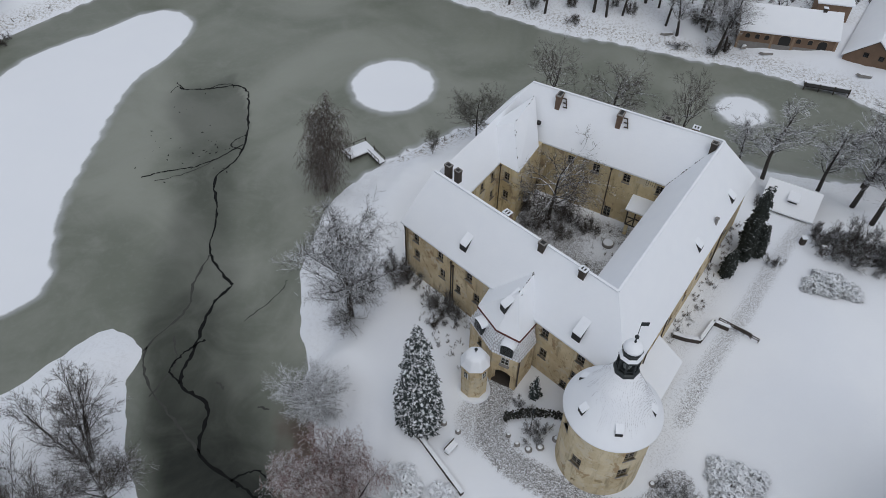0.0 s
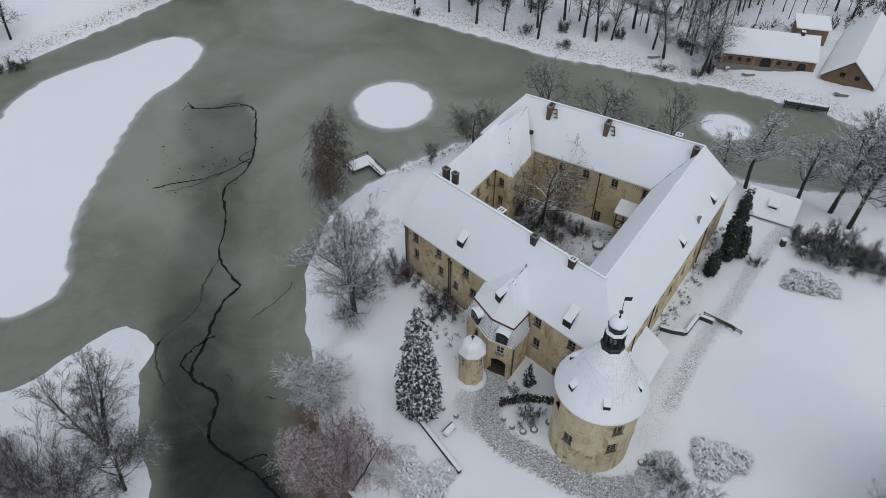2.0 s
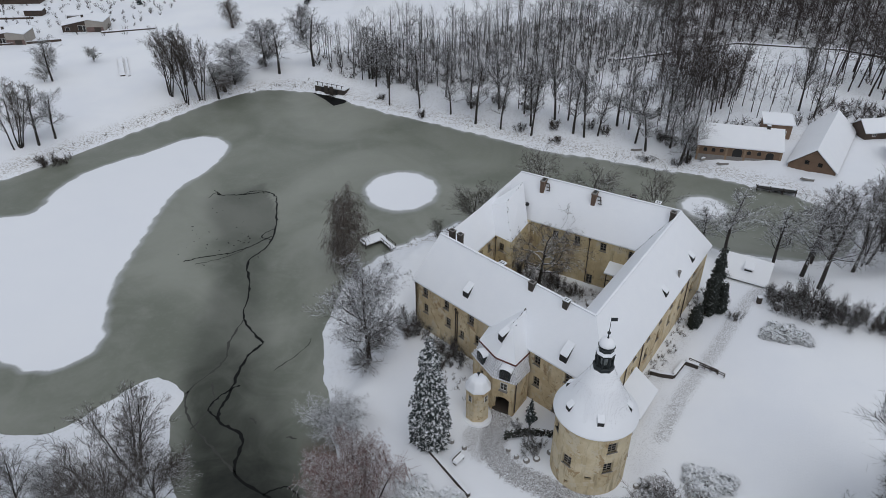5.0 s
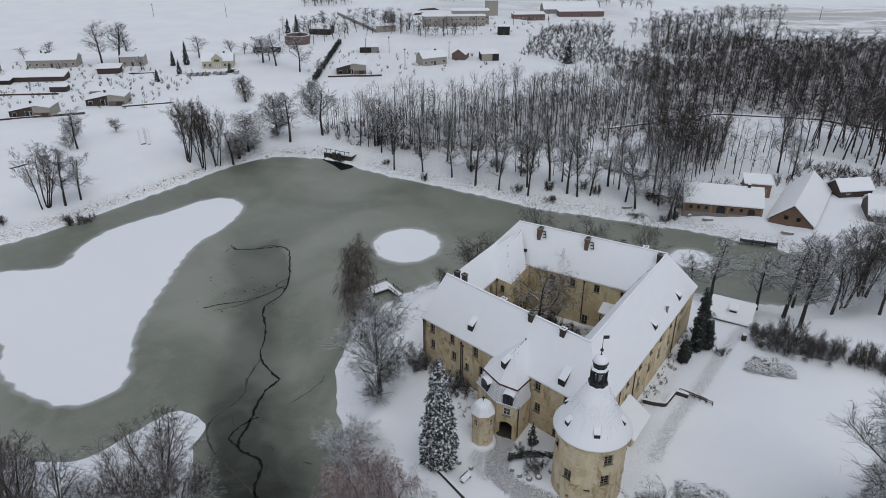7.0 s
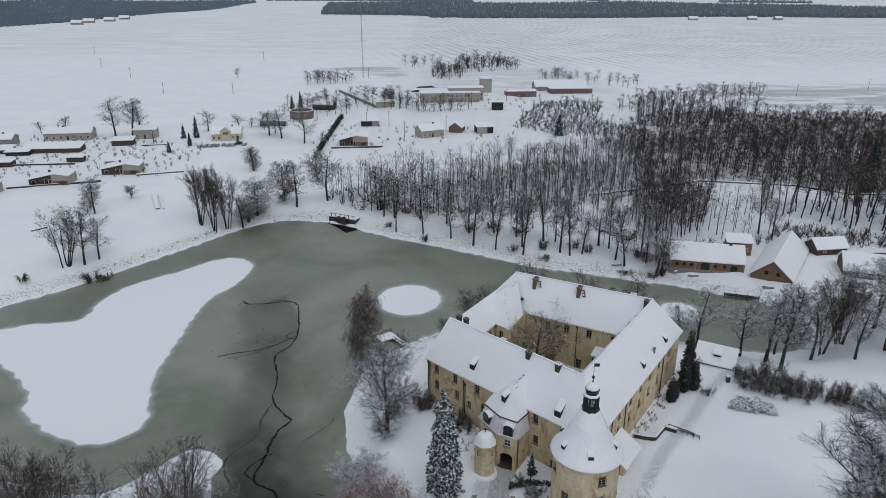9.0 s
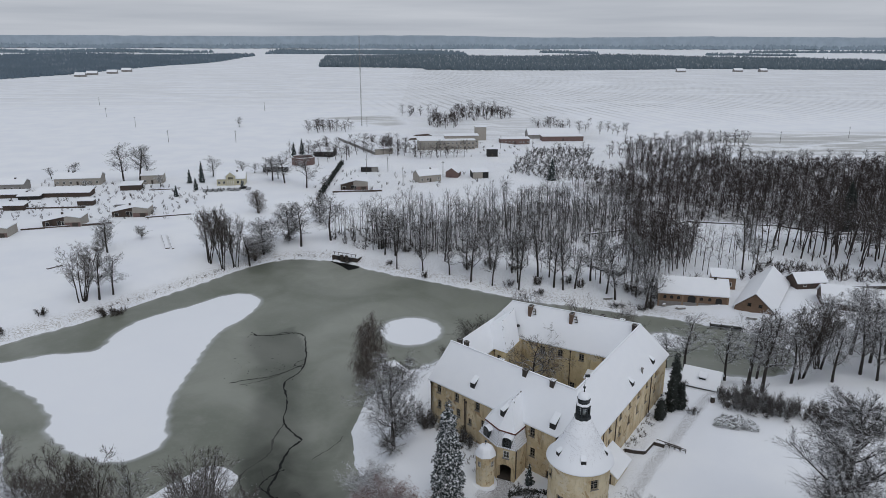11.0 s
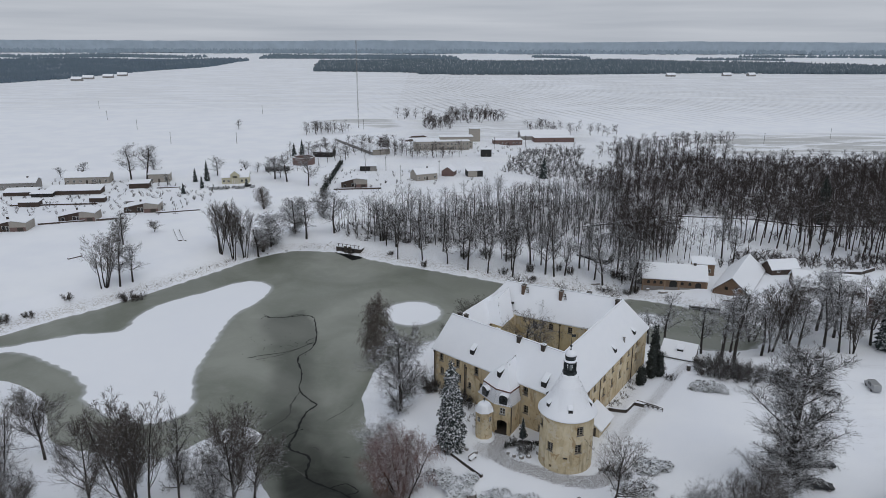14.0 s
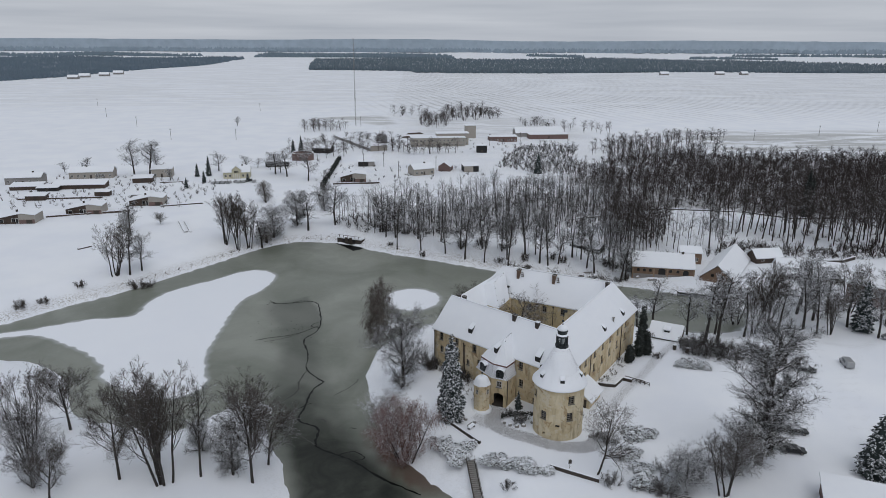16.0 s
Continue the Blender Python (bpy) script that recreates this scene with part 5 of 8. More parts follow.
def quad_mesh(name, v, f, material):
    me = bpy.data.meshes.new(name)
    me.vertices.add(len(v))
    me.vertices.foreach_set("co", v.astype(np.float32).ravel())
    me.loops.add(f.size)
    me.loops.foreach_set("vertex_index", f.ravel().astype(np.int32))
    me.polygons.add(len(f))
    me.polygons.foreach_set("loop_start", np.arange(0, f.size, f.shape[1], dtype=np.int32))
    me.update()
    me.materials.append(material)
    return me


def rounded(f):
    return max(0.25, math.sin(math.pi * (0.06 + 0.74 * f)) ** 0.8)


def tapering(f):
    return 1.15 - 0.8 * f


BROAD = dict(segs=(8, 5, 4, 1), wobble=(0.03, 0.08, 0.13, 0.17), rise=(0.05, 0.15, 0.11, 0.08), first=(0.32, 0.25, 0.25), kids=(4, 3, 3), angle=(40, 36, 40), spray=1,
             ratio=(0, 0.54, 0.52), slim=(0.50, 0.52, 0.5), tall=15.0, girth=0.25, reach=7.2, shape=rounded, thin=0.017)
STEMS = dict(BROAD, stems=5, lean=0.16, kids=(2, 2, 3), reach=5.0, girth=0.17, first=(0.34, 0.3, 0.3), angle=(32, 34, 40))
TALL = dict(BROAD, segs=(7, 4, 3, 1), wobble=(0.025, 0.12, 0.18, 0.22), kids=(4, 2, 4), tall=17.0, first=(0.38, 0.2, 0.25), angle=(38, 38, 42), reach=5.0, rise=(0.05, 0.09, 0.06, 0.03), girth=0.26, thin=0.017, spray=1)
FINE = dict(BROAD, segs=(8, 5, 3, 1), kids=(4, 3, 5), tall=15.5, first=(0.12, 0.15, 0.2), angle=(56, 46, 48), reach=6.0, thin=0.016, girth=0.34, spray=2, lift=-0.1, rise=(0.04, 0.09, 0.05, 0.0), wobble=(0.02, 0.06, 0.11, 0.18), shape=lambda f: 0.62 + 0.45 * math.sin(math.pi * f * 0.9))
ROUND = dict(BROAD, segs=(6, 4, 3, 1), kids=(5, 3, 4), wobble=(0.02, 0.06, 0.1, 0.15), tall=8.5, first=(0.22, 0.25, 0.25), angle=(50, 42, 42), reach=4.9, girth=0.14, thin=0.011, spray=2, rise=(0.05, 0.12, 0.10, 0.08))
WEEPING = dict(BROAD, segs=(6, 5, 4, 4), kids=(4, 3, 4), tall=14.0, first=(0.3, 0.2, 0.2), angle=(45, 55, 70), reach=4.4, rise=(0.03, 0.05, -0.22, -0.60), ratio=(0, 0.6, 1.25),
               thin=0.015, girth=0.36, spray=1, lift=-0.8, wobble=(0.05, 0.12, 0.15, 0.08))
REDDISH = dict(WEEPING, stems=6, lean=0.36, tall=11.0, girth=0.16, kids=(2, 2, 3), reach=4.6, first=(0.15, 0.2, 0.2), rise=(0.06, 0.14, 0.04, -0.10), ratio=(0, 0.6, 0.8), thin=0.015, spray=3, lift=0.0)
GIANT = dict(BROAD, segs=(10, 6, 4, 1), kids=(5, 3, 4), first=(0.16, 0.2, 0.25), tall=26.0, girth=0.42, reach=6.4, angle=(33, 34, 40), rise=(0.05, 0.05, 0.04, 0.03), wobble=(0.006, 0.06, 0.12, 0.17), ratio=(0, 0.45, 0.6), thin=0.018, spray=1)
GNARLED = dict(BROAD, wobble=(0.10, 0.20, 0.26, 0.3), kids=(4, 2, 3), tall=13.0, reach=7.0, first=(0.28, 0.3, 0.3), rise=(0.05, 0.07, 0.04, 0.02), angle=(58, 46, 46), slim=(0.62, 0.6, 0.5), thin=0.018, spray=1)
SHRUB = dict(BROAD, stems=8, lean=0.75, segs=(4, 3, 1), wobble=(0.12, 0.18, 0.2), rise=(0.06, 0.08, 0.06), first=(0.2, 0.2), kids=(3, 5), angle=(35, 40), ratio=(0, 0.7), slim=(0.6, 0.6),
             tall=2.6, girth=0.04, reach=1.3, thin=0.014, spray=3, lift=0.2, shape=lambda f: 1.0)
WOODY = dict(BROAD, segs=(5, 3, 1), kids=(3, 6), first=(0.36, 0.3), wobble=(0.03, 0.14, 0.2), rise=(0.06, 0.09, 0.06), angle=(46, 42), ratio=(0, 0.74), slim=(0.5, 0.55), tall=17.0, girth=0.25,
             reach=5.4, thin=0.042, spray=0)


STUB = quad_mesh("trunk", *stick_arrays(np.array([(0, 0, 0, -0.4, 0, 0, 0.35, 0.22, 0.10)]), 7), M_LIMB)


def tree_kind(seed, c, material, twig_material=None):
    """Meshes of one kind of tree: trunk with limbs, and the crown of branches and twigs; and its height and spread."""
    seg = grown(seed, c)
    big = seg[:, 0] < (2 if len(c["segs"]) > 3 else 1)
    last = len(c["segs"]) - 1
    if last == 2:
        v, f = stick_arrays(seg[seg[:, 0] < 2], 3)
        v2, f2 = ribbon_arrays(sprayed(seg[seg[:, 0] == 2], seed, c.get("spray", 0), lift=c.get("lift", 0.0)), seed)
        return STUB, quad_mesh("crown", np.concatenate([v, v2]), np.concatenate([f, f2 + len(v)]), twig_material or material), seg[:, 6].max(), np.percentile(np.hypot(seg[:, 4], seg[:, 5]), 95) * 2
    v0, f0 = stick_arrays(seg[big], 6)
    fine = (seg[:, 0] == last) | ((seg[:, 0] == 2) & (seg[:, 7] < 0.03))
    v1, f1 = stick_arrays(seg[~big & ~fine], 3)
    v2, f2 = ribbon_arrays(np.concatenate([seg[~big & fine & (seg[:, 0] < last)], sprayed(seg[seg[:, 0] == last], seed, c.get("spray", 2), lift=c.get("lift", 0.1))]), seed)
    v1, f1 = np.concatenate([v1, v2]), np.concatenate([f1, f2 + len(v1)])
    tall = seg[:, 6].max()
    wide = np.percentile(np.hypot(seg[:, 4], seg[:, 5]), 95) * 2
    return quad_mesh("trunk", v0, f0, M_LIMB), quad_mesh("crown", v1, f1, twig_material or material), tall, wide


KINDS = {
    "broad": [tree_kind(s, BROAD, M_TWIG) for s in (1, 2, 3)],
    "stems": [tree_kind(s, STEMS, M_TWIG) for s in (4, 5)],
    "tall": [tree_kind(s, TALL, M_TWIG, M_GREYWOODS) for s in (11, 12, 13, 14)],
    "frosted": [tree_kind(s, FINE, M_TWIG, M_FROST) for s in (21, 22)],
    "giant": [tree_kind(6, GIANT, M_TWIG, M_GREYWOODS)],
    "gnarled": [tree_kind(s, GNARLED, M_TWIG) for s in (71, 72)],
    "round": [tree_kind(31, ROUND, M_TWIG, M_PALETWIG)],
    "willow": [tree_kind(41, WEEPING, M_TWIG, M_WILLOW)],
    "red": [tree_kind(51, REDDISH, M_TWIG, M_RED)],
    "rust": [tree_kind(52, dict(WEEPING, tall=8, reach=3.2, kids=(4, 2, 2)), M_TWIG, M_WILLOW)],
    "shrub": [tree_kind(s, SHRUB, M_TWIG, M_FROST) for s in (61, 62)],
    "dark_shrub": [tree_kind(s, SHRUB, M_TWIG) for s in (63, 64)],
}
planted = {}


def plant(kind, x, y, tall, wide, label, name="tree", category="tree", group="", turn=None, z=None):
    options = KINDS[kind]
    k = planted[kind] = planted.get(kind, 0) + 1
    trunk, crown, h, w = options[k % len(options)]
    ob = thing(name, (x, y, (height(x, y) if z is None else z) - 0.05), label, category, group, rz=(k * 137.5) % 360 if turn is None else turn)
    ob.scale = (wide / w, wide / w, tall / h)
    shared("trunk", trunk, ob), shared("crown", crown, ob)
    return ob


FROSTY, BARE = "snow-laden bare deciduous tree with a fine white crown", "bare deciduous tree with dark snow-dusted branches"
plant("frosted", -12.8, 62.4, 20.0, 13.0, "tall bare tree white with snow near the pond shore")
plant("round", 5.9, 106.5, 10.8, 10.6, "small round-crowned bare tree at the water's edge")
plant("round", -2.1, 102.2, 5.2, 3.2, "young thin bare tree on the snowy bank")
plant("willow", -20.6, 93.2, 20.5, 8.6, "weeping willow with hanging brown twigs beside the pier")
plant("red", -11.8, 36.0, 15.0, 12.0, "spreading willow with reddish hanging twigs on the shore")
plant("frosted", -16.0, 48.5, 8.5, 9.0, "small tree white with snow behind the reddish willow")
plant("gnarled", 22.9, 24.9, 15.0, 13.5, "bare tree with snowy limbs in front of the round tower")
plant("giant", 53.5, 27.2, 30.5, 14.0, "very tall spreading bare tree beside the parking place", turn=40)
plant("stems", 57.5, 33.0, 13.0, 8.0, "many-stemmed bare tree beside the parking place")
plant("dark_shrub", 60.0, 38.0, 5.0, 7.0, "dark leafless shrub beside the parking place", "shrub", "shrub"), plant("dark_shrub", 55.5, 30.0, 5.0, 7.0, "dark leafless shrub beside the parking place", "shrub", "shrub")
plant("frosted", 47.5, 24.0, 12.0, 10.5, "spreading bare tree with snowy limbs beside the parking place")
plant("stems", 43.5, 17.9, 13.0, 11.0, BARE)
plant("frosted", 37.0, 19.5, 9.0, 9.0, BARE)
plant("gnarled", 16.8, 82.0, 16.0, 17.0, "gnarled bare tree with snowy limbs in the courtyard", turn=200)
for x, y, h, w, kind in ((-62.5, 26.0, 21, 11, "broad"), (-54.0, 24.0, 26, 14, "stems"), (-56.5, 27.5, 21, 10, "stems"), (-39.5, 27.2, 23, 11.5, "broad"), (-38.3, 35.0, 14.5, 11, "broad"), (-42.6, 40.5, 16, 12, "stems"), (-57.5, 31.5, 19, 10, "broad"), (-80.0, 45.0, 16, 12, "broad"),
                         (-48.3, 26.3, 21, 7, "tall"), (-43.0, 27.7, 14, 8, "frosted"), (-80.5, 31.0, 22, 10, "stems"), (-76.5, 24.0, 18, 9, "frosted"), (-72.0, 20.5, 12, 8, "broad"), (-97.0, 68.0, 5, 6, "round"), (-50.5, 35.0, 8, 6, "frosted")):
    plant(kind, x, y, h * 0.92, w, FROSTY if kind == "frosted" else BARE, group="trees on the near spit")
for x, y, h, w in ((56.9, 97.3, 16, 11), (67.9, 87.3, 17.5, 12), (68.6, 82.1, 19.5, 11), (65.3, 93.6, 14.5, 10), (80.5, 91.7, 15.5, 10), (84.7, 95.2, 17.5, 10), (90.9, 98.8, 17, 10.5), (53.6, 101.2, 9.6, 7),
                   (97, 92, 16, 10), (103, 98, 17, 11), (110, 93, 15, 10), (95, 107, 16, 10), (106, 110, 15, 10), (117, 104, 16, 10), (88, 88, 14, 9), (74, 95.5, 15, 9), (98.9, 88.5, 15, 9), (102, 87.3, 12, 8), (121, 93, 17, 10), (113, 84, 14, 9), (84, 104, 15, 12), (92, 101, 16, 12), (101, 103, 15, 12), (110, 103, 14, 11), (100, 115, 13, 10), (112, 117, 14, 11)):
    plant("stems" if int(x) % 3 == 0 else "tall", x, y, h * 1.05, w * 1.1, "tall bare tree beside the pond behind the castle", group="trees behind the castle")
for x, y, h, w in ((19.3, 115.6, 16.5, 15), (31.5, 111.8, 16, 15), (44.8, 106.6, 16, 13)):
    plant("gnarled", x, y, h, w, "broad bare tree on the shore behind the castle", group="trees behind the castle")
for x, y, h, w, kind in ((-84, 181, 19, 11, "stems"), (-79, 179.5, 21, 10, "stems"), (-75.5, 183, 18, 9, "stems"), (-81, 188, 17, 10, "broad"), (-71, 186, 12, 10, "broad"), (-68, 195, 13, 12, "frosted"), (-55, 202, 16, 12, "broad"),
                         (-60, 205, 14, 11, "frosted"), (-44, 205, 17, 12, "broad"), (-110.5, 143, 17, 11, "stems"), (-107, 146, 15, 9.5, "broad"), (-104.5, 150, 12, 8, "broad"), (-123, 189, 13.5, 9, "broad"), (-128, 197, 8, 6, "round"), (-125, 188, 5, 5, "round"),
                         (-118, 208, 5, 5, "round"), (-52, 232, 13, 8, "frosted"), (-70, 305, 17, 12, "broad"), (-84, 318, 15, 13, "broad"), (-92, 325, 13, 11, "broad")):
    plant("tall" if kind == "broad" else kind, x, y, h * 1.1, w * 1.15, "bare tree on the snowy far bank", group="trees on the far bank")
for x, y, h in ((-82.5, 251, 11), (-70, 190, 9)):
    plant("rust", x, y, h, 10, "rust-brown weeping tree on the far bank", group="trees on the far bank")
rng = random.Random(77)
bank_line = spline([(-30, 184), (-16.7, 175), (1, 165.5), (15, 157), (27.5, 149.5), (40, 145), (52, 140), (60, 138)], False, 8)
for k in range(30):
    q = bank_line[int(k * (len(bank_line) - 1) / 29)]
    d = rng.uniform(2.5, 13)
    plant("tall", q[0] + d * 0.5, q[1] + d * 0.87, rng.uniform(12, 21), rng.uniform(8, 12), "tall bare alder on the far pond bank", group="trees along the far shore")
for k in range(22):
    q = bank_line[rng.randrange(len(bank_line))]
    d = rng.uniform(0.8, 14)
    plant("shrub" if k % 2 else "dark_shrub", q[0] + d * 0.5, q[1] + d * 0.87, rng.uniform(1.5, 4.0), rng.uniform(3, 5.5), "leafless thicket on the far pond bank", "shrub", "shrub", "thickets along the far shore")


# conifers: drooping layered sprays round a trunk
def conifer_mesh(seed, tall, wide, layers, sprays, droop, column=False):
    r = random.Random(seed)
    s = Shape()
    for k in range(layers):
        f = (k + 0.5) / layers
        z = tall * (0.02 + 0.97 * f)
        lobe = 0.88 + 0.12 * math.sin(f * 34 + seed)
        reach = wide / 2 * lobe * ((1 - f) ** 0.55 * min(1, 0.62 + 2.2 * f) if not column else min(1.0, (1.12 - f) ** 0.5 * 1.1) * min(1, 0.55 + f * 3)) + 0.1
        n = max(5, int(sprays * (reach / (wide / 2)) ** 0.85))
        for j in range(n):
            a = 2 * math.pi * (j + r.random()) / n + k * 2.4
            l = reach * r.uniform(0.66, 1.1)
            drop = droop * l * r.uniform(0.6, 1.3)
            ca, sa = math.cos(a), math.sin(a)
            at = lambda u, v, dz: (ca * u - sa * v, sa * u + ca * v, z + dz)
            w = max(0.10, 0.16 * l)
            z0 = r.uniform(-0.25, 0.25)
            inner = 0.35 * l
            s.add([at(inner, 0, -drop * 0.2 + z0), at(0.7 * l, -w, -drop * 0.6 + z0), at(0.72 * l, 0, -drop * 0.45 + z0), at(0.7 * l, w, -drop * 0.6 + z0), at(l, 0, -drop + z0), at(0.6 * l, 0, -drop - 0.1 * l + z0)],
                  [(0, 1, 2), (0, 2, 3), (1, 4, 2), (2, 4, 3), (0, 5, 1), (0, 3, 5), (1, 5, 4), (5, 3, 4)])
            for e in (-1, 1):
                q = r.uniform(0.45, 0.85)
                b = at(q * l, e * w * 0.4, -drop * q * 0.8 + z0)
                t = at((q + 0.2) * l, e * (w * 0.7 + 0.20 * l), -drop * (q + 0.3) + z0)
                m1 = at((q + 0.14) * l, e * w * 0.45, -drop * (q + 0.1) + z0)
                m2 = at((q + 0.0) * l, e * (w * 0.8 + 0.08 * l), -drop * (q + 0.15) - 0.05 + z0)
                s.add([b, m1, t, m2], [(0, 1, 2), (0, 2, 3)])
    core = [(wide * 0.30 * (1 - i / 8) ** 0.8 + 0.03, tall * (0.03 + 0.93 * i / 8)) for i in range(9)] if not column else [(wide * 0.24, 0.2), (wide * 0.28, tall * 0.3), (wide * 0.24, tall * 0.7), (0.05, tall * 0.93)]
    s.lathe(core, 9)
    return s


def conifer(x, y, tall, wide, label, seed, material=None, column=False, layers=26, sprays=15, droop=0.42, name="spruce"):
    ob = thing(name, (x, y, height(x, y) - 0.05), label, "conifer", rz=seed * 77 % 360)
    part("trunk", Shape().lathe([(0.02 * tall, -0.3), (0.012 * tall, tall * 0.5), (0.02, tall * 0.98)], 8), M_DARKWOOD, ob)
    part("foliage", conifer_mesh(seed, tall, wide, layers, sprays, droop, column), material or M_NEEDLE, ob, "needles loaded with snow")
    return ob


conifer(-2.6, 45.1, 19.6, 7.2, "tall dense spruce loaded with snow before the gatehouse", 5, layers=64, sprays=36)
conifer(11.9, 49.2, 4.6, 2.2, "small snowy spruce in the gatehouse corner", 6, layers=14, sprays=10)
conifer(73, 23.4, 12.5, 8.5, "broad snowy spruce beside the shop building", 7, layers=24)
conifer(79, 29, 10.5, 7.5, "broad snowy spruce beside the shop building", 8, layers=20)
conifer(112.3, 90.2, 15.5, 8.0, "dark spruce beside the red brick house", 9, layers=26, sprays=18)
conifer(166, 219, 23.0, 8.5, "big dark spruce standing in the winter wood", 10, M_THUJA, layers=26)
conifer(172, 226, 18.0, 7.0, "dark spruce standing in the winter wood", 11, M_THUJA, layers=22)
for x, y, h, w in ((46.6, 76.2, 12.6, 3.3), (45.4, 73.9, 8.4, 2.8), (47.6, 74.6, 6.4, 2.6), (41.8, 70.5, 4.8, 2.2), (42.8, 71.6, 4.0, 1.9)):
    conifer(x, y, h, w, "dark columnar thuja against the castle wall", int(h * 10), M_THUJA, True, 34, 20, 0.3, "thuja")
for x, y, h, w in ((-135, 318, 8, 4), (-129, 320, 12, 5), (-126, 300, 7, 3.5), (-103, 303, 5, 3), (-95, 405, 10, 5), (-89, 402, 13, 5.5), (-199, 318, 8, 4.5), (63, 330, 13, 8), (-131, 285, 6, 3.5)):
    conifer(x, y, h, w, "dark garden spruce in the village", int(h * 7 + w), M_NEEDLE, False, 14, 9)


# shrubs: twiggy mounds, and evergreen ones capped with snow
def leafy_mound(seed, rx, ry, h, n):
    r = random.Random(seed)
    s = Shape()
    for k in range(n):
        a, q = r.uniform(0, 6.28), math.sqrt(r.random())
        edge = 1 + 0.18 * math.sin(3 * a + seed) + 0.1 * math.sin(7 * a)
        x, y = rx * q * edge * math.cos(a), ry * q * edge * math.sin(a)
        top = h * (1 - q * q) ** 0.45 * (0.8 + 0.25 * math.sin(x * 1.9 + seed) * math.cos(y * 1.7))
        z = max(0.05, top * r.uniform(0.6, 1.05))
        l, b = r.uniform(0.16, 0.36), r.uniform(0, 6.28)
        tilt = r.uniform(-0.8, 0.35)
        u = Vector((math.cos(b), math.sin(b), tilt)).normalized() * l
        w = Vector((-math.sin(b), math.cos(b), r.uniform(-0.5, 0.5))).normalized() * l * 0.55
        c = Vector((x, y, z))
        s.add([c - u, c + w - u * 0.1 + Vector((0, 0, 0.06)), c + u, c - w - u * 0.1 + Vector((0, 0, 0.06)), c - Vector((0, 0, 0.12))], [(0, 1, 2), (0, 2, 3), (0, 4, 1), (1, 4, 2), (2, 4, 3), (3, 4, 0)])
    return s


def mound(x, y, rx, ry, h, label, seed, rz=0.0):
    ob = thing("shrub", (x, y, height(x, y) - 0.05), label, "shrub", rz=rz)
    part("twigs", Shape().lathe([(min(rx, ry) * 0.5, -0.3), (min(rx, ry) * 0.35, h * 0.35)], 7), M_DARKWOOD, ob)
    part("foliage", leafy_mound(seed, rx, ry, h, int(min(2600, 150 * rx * ry + 200))), M_SHRUB, ob, "leathery leaves capped with snow")
    return ob


CAPPED = "dense evergreen shrub bed capped with snow"
mound(-4.2, 37.6, 2.6, 3.4, 1.9, CAPPED, 1, 30), mound(-1.6, 33.4, 2.6, 3.0, 1.9, CAPPED, 2), mound(0.6, 36.0, 1.8, 1.6, 1.2, CAPPED, 13)
mound(5.0, 29.8, 3.2, 2.2, 2.0, CAPPED, 3, -25), mound(9.6, 27.6, 3.2, 2.2, 1.9, CAPPED, 4, -25), mound(13.6, 26.2, 1.8, 1.4, 1.2, CAPPED, 5)
mound(29.5, 31.0, 3.4, 2.2, 1.8, CAPPED, 6), mound(31.5, 26.0, 2.4, 2.0, 1.6, CAPPED, 7), mound(34.2, 37.9, 3.6, 2.7, 1.8, "round clipped shrub capped with snow on the lawn", 8)
mound(56.8, 68.4, 4.2, 2.6, 1.9, "broad low shrub capped with snow on the lawn", 9, -15), mound(30.5, 21.5, 2.8, 2.4, 2.6, CAPPED, 10), mound(35.5, 21.0, 2.6, 2.4, 2.2, CAPPED, 11)
TWIGGY = "leafless twiggy shrub dusted with snow"
for x, y, h, w in ((49.8, 72.8, 2.0, 3.0), (48.5, 76.5, 2.2, 3.0), (52.2, 86.0, 2.2, 4.0),
                   (-7.0, 70.0, 4.0, 5.6), (-5.0, 67.8, 3.2, 4.4), (-0.6, 63.6, 3.4, 4.6), (1.4, 61.2, 2.8, 3.8), (11.3, 43.4, 2.2, 3.6), (12.6, 44.3, 1.6, 2.4), (11.0, 46.7, 1.2, 2.4), (20.8, 81.4, 2.4, 4.0), (13.2, 80.6, 2.0, 3.6),
                   (6.5, 22.8, 2.0, 3.0), (24.5, 22.0, 2.4, 4.0), (25.5, 37.0, 1.4, 2.4), (27.8, 34.8, 2.6, 4.4), (36.5, 25.0, 4.5, 6.0), (40.5, 24.0, 5.0, 6.0), (33.0, 19.0, 4.0, 6.0), (9.8, 48.2, 1.2, 2.0)):
    plant("shrub", x, y, h, w, TWIGGY, "shrub", "shrub")
for x, y, h, w in ((59.4, 75.0, 4.6, 7), (62.0, 73.8, 4.6, 7), (64.6, 72.6, 4.4, 6), (67.6, 71.2, 4.4, 6), (60.5, 76.5, 5.6, 7.5), (63.5, 75.2, 5.6, 7.5), (66.5, 73.6, 5.2, 7), (69.5, 72.0, 4.8, 6), (72.5, 70.5, 4.6, 6), (75.2, 69.2, 4.6, 6), (58.6, 78.0, 3.6, 5), (77.8, 67.4, 4.4, 6), (80.0, 66.0, 4.2, 6)):
    plant("shrub" if x < 71 else "dark_shrub", x, y, h, w, "tall leafless hedge shrub dusted with snow", "shrub", "shrub", "hedge shrubs along the lawn")
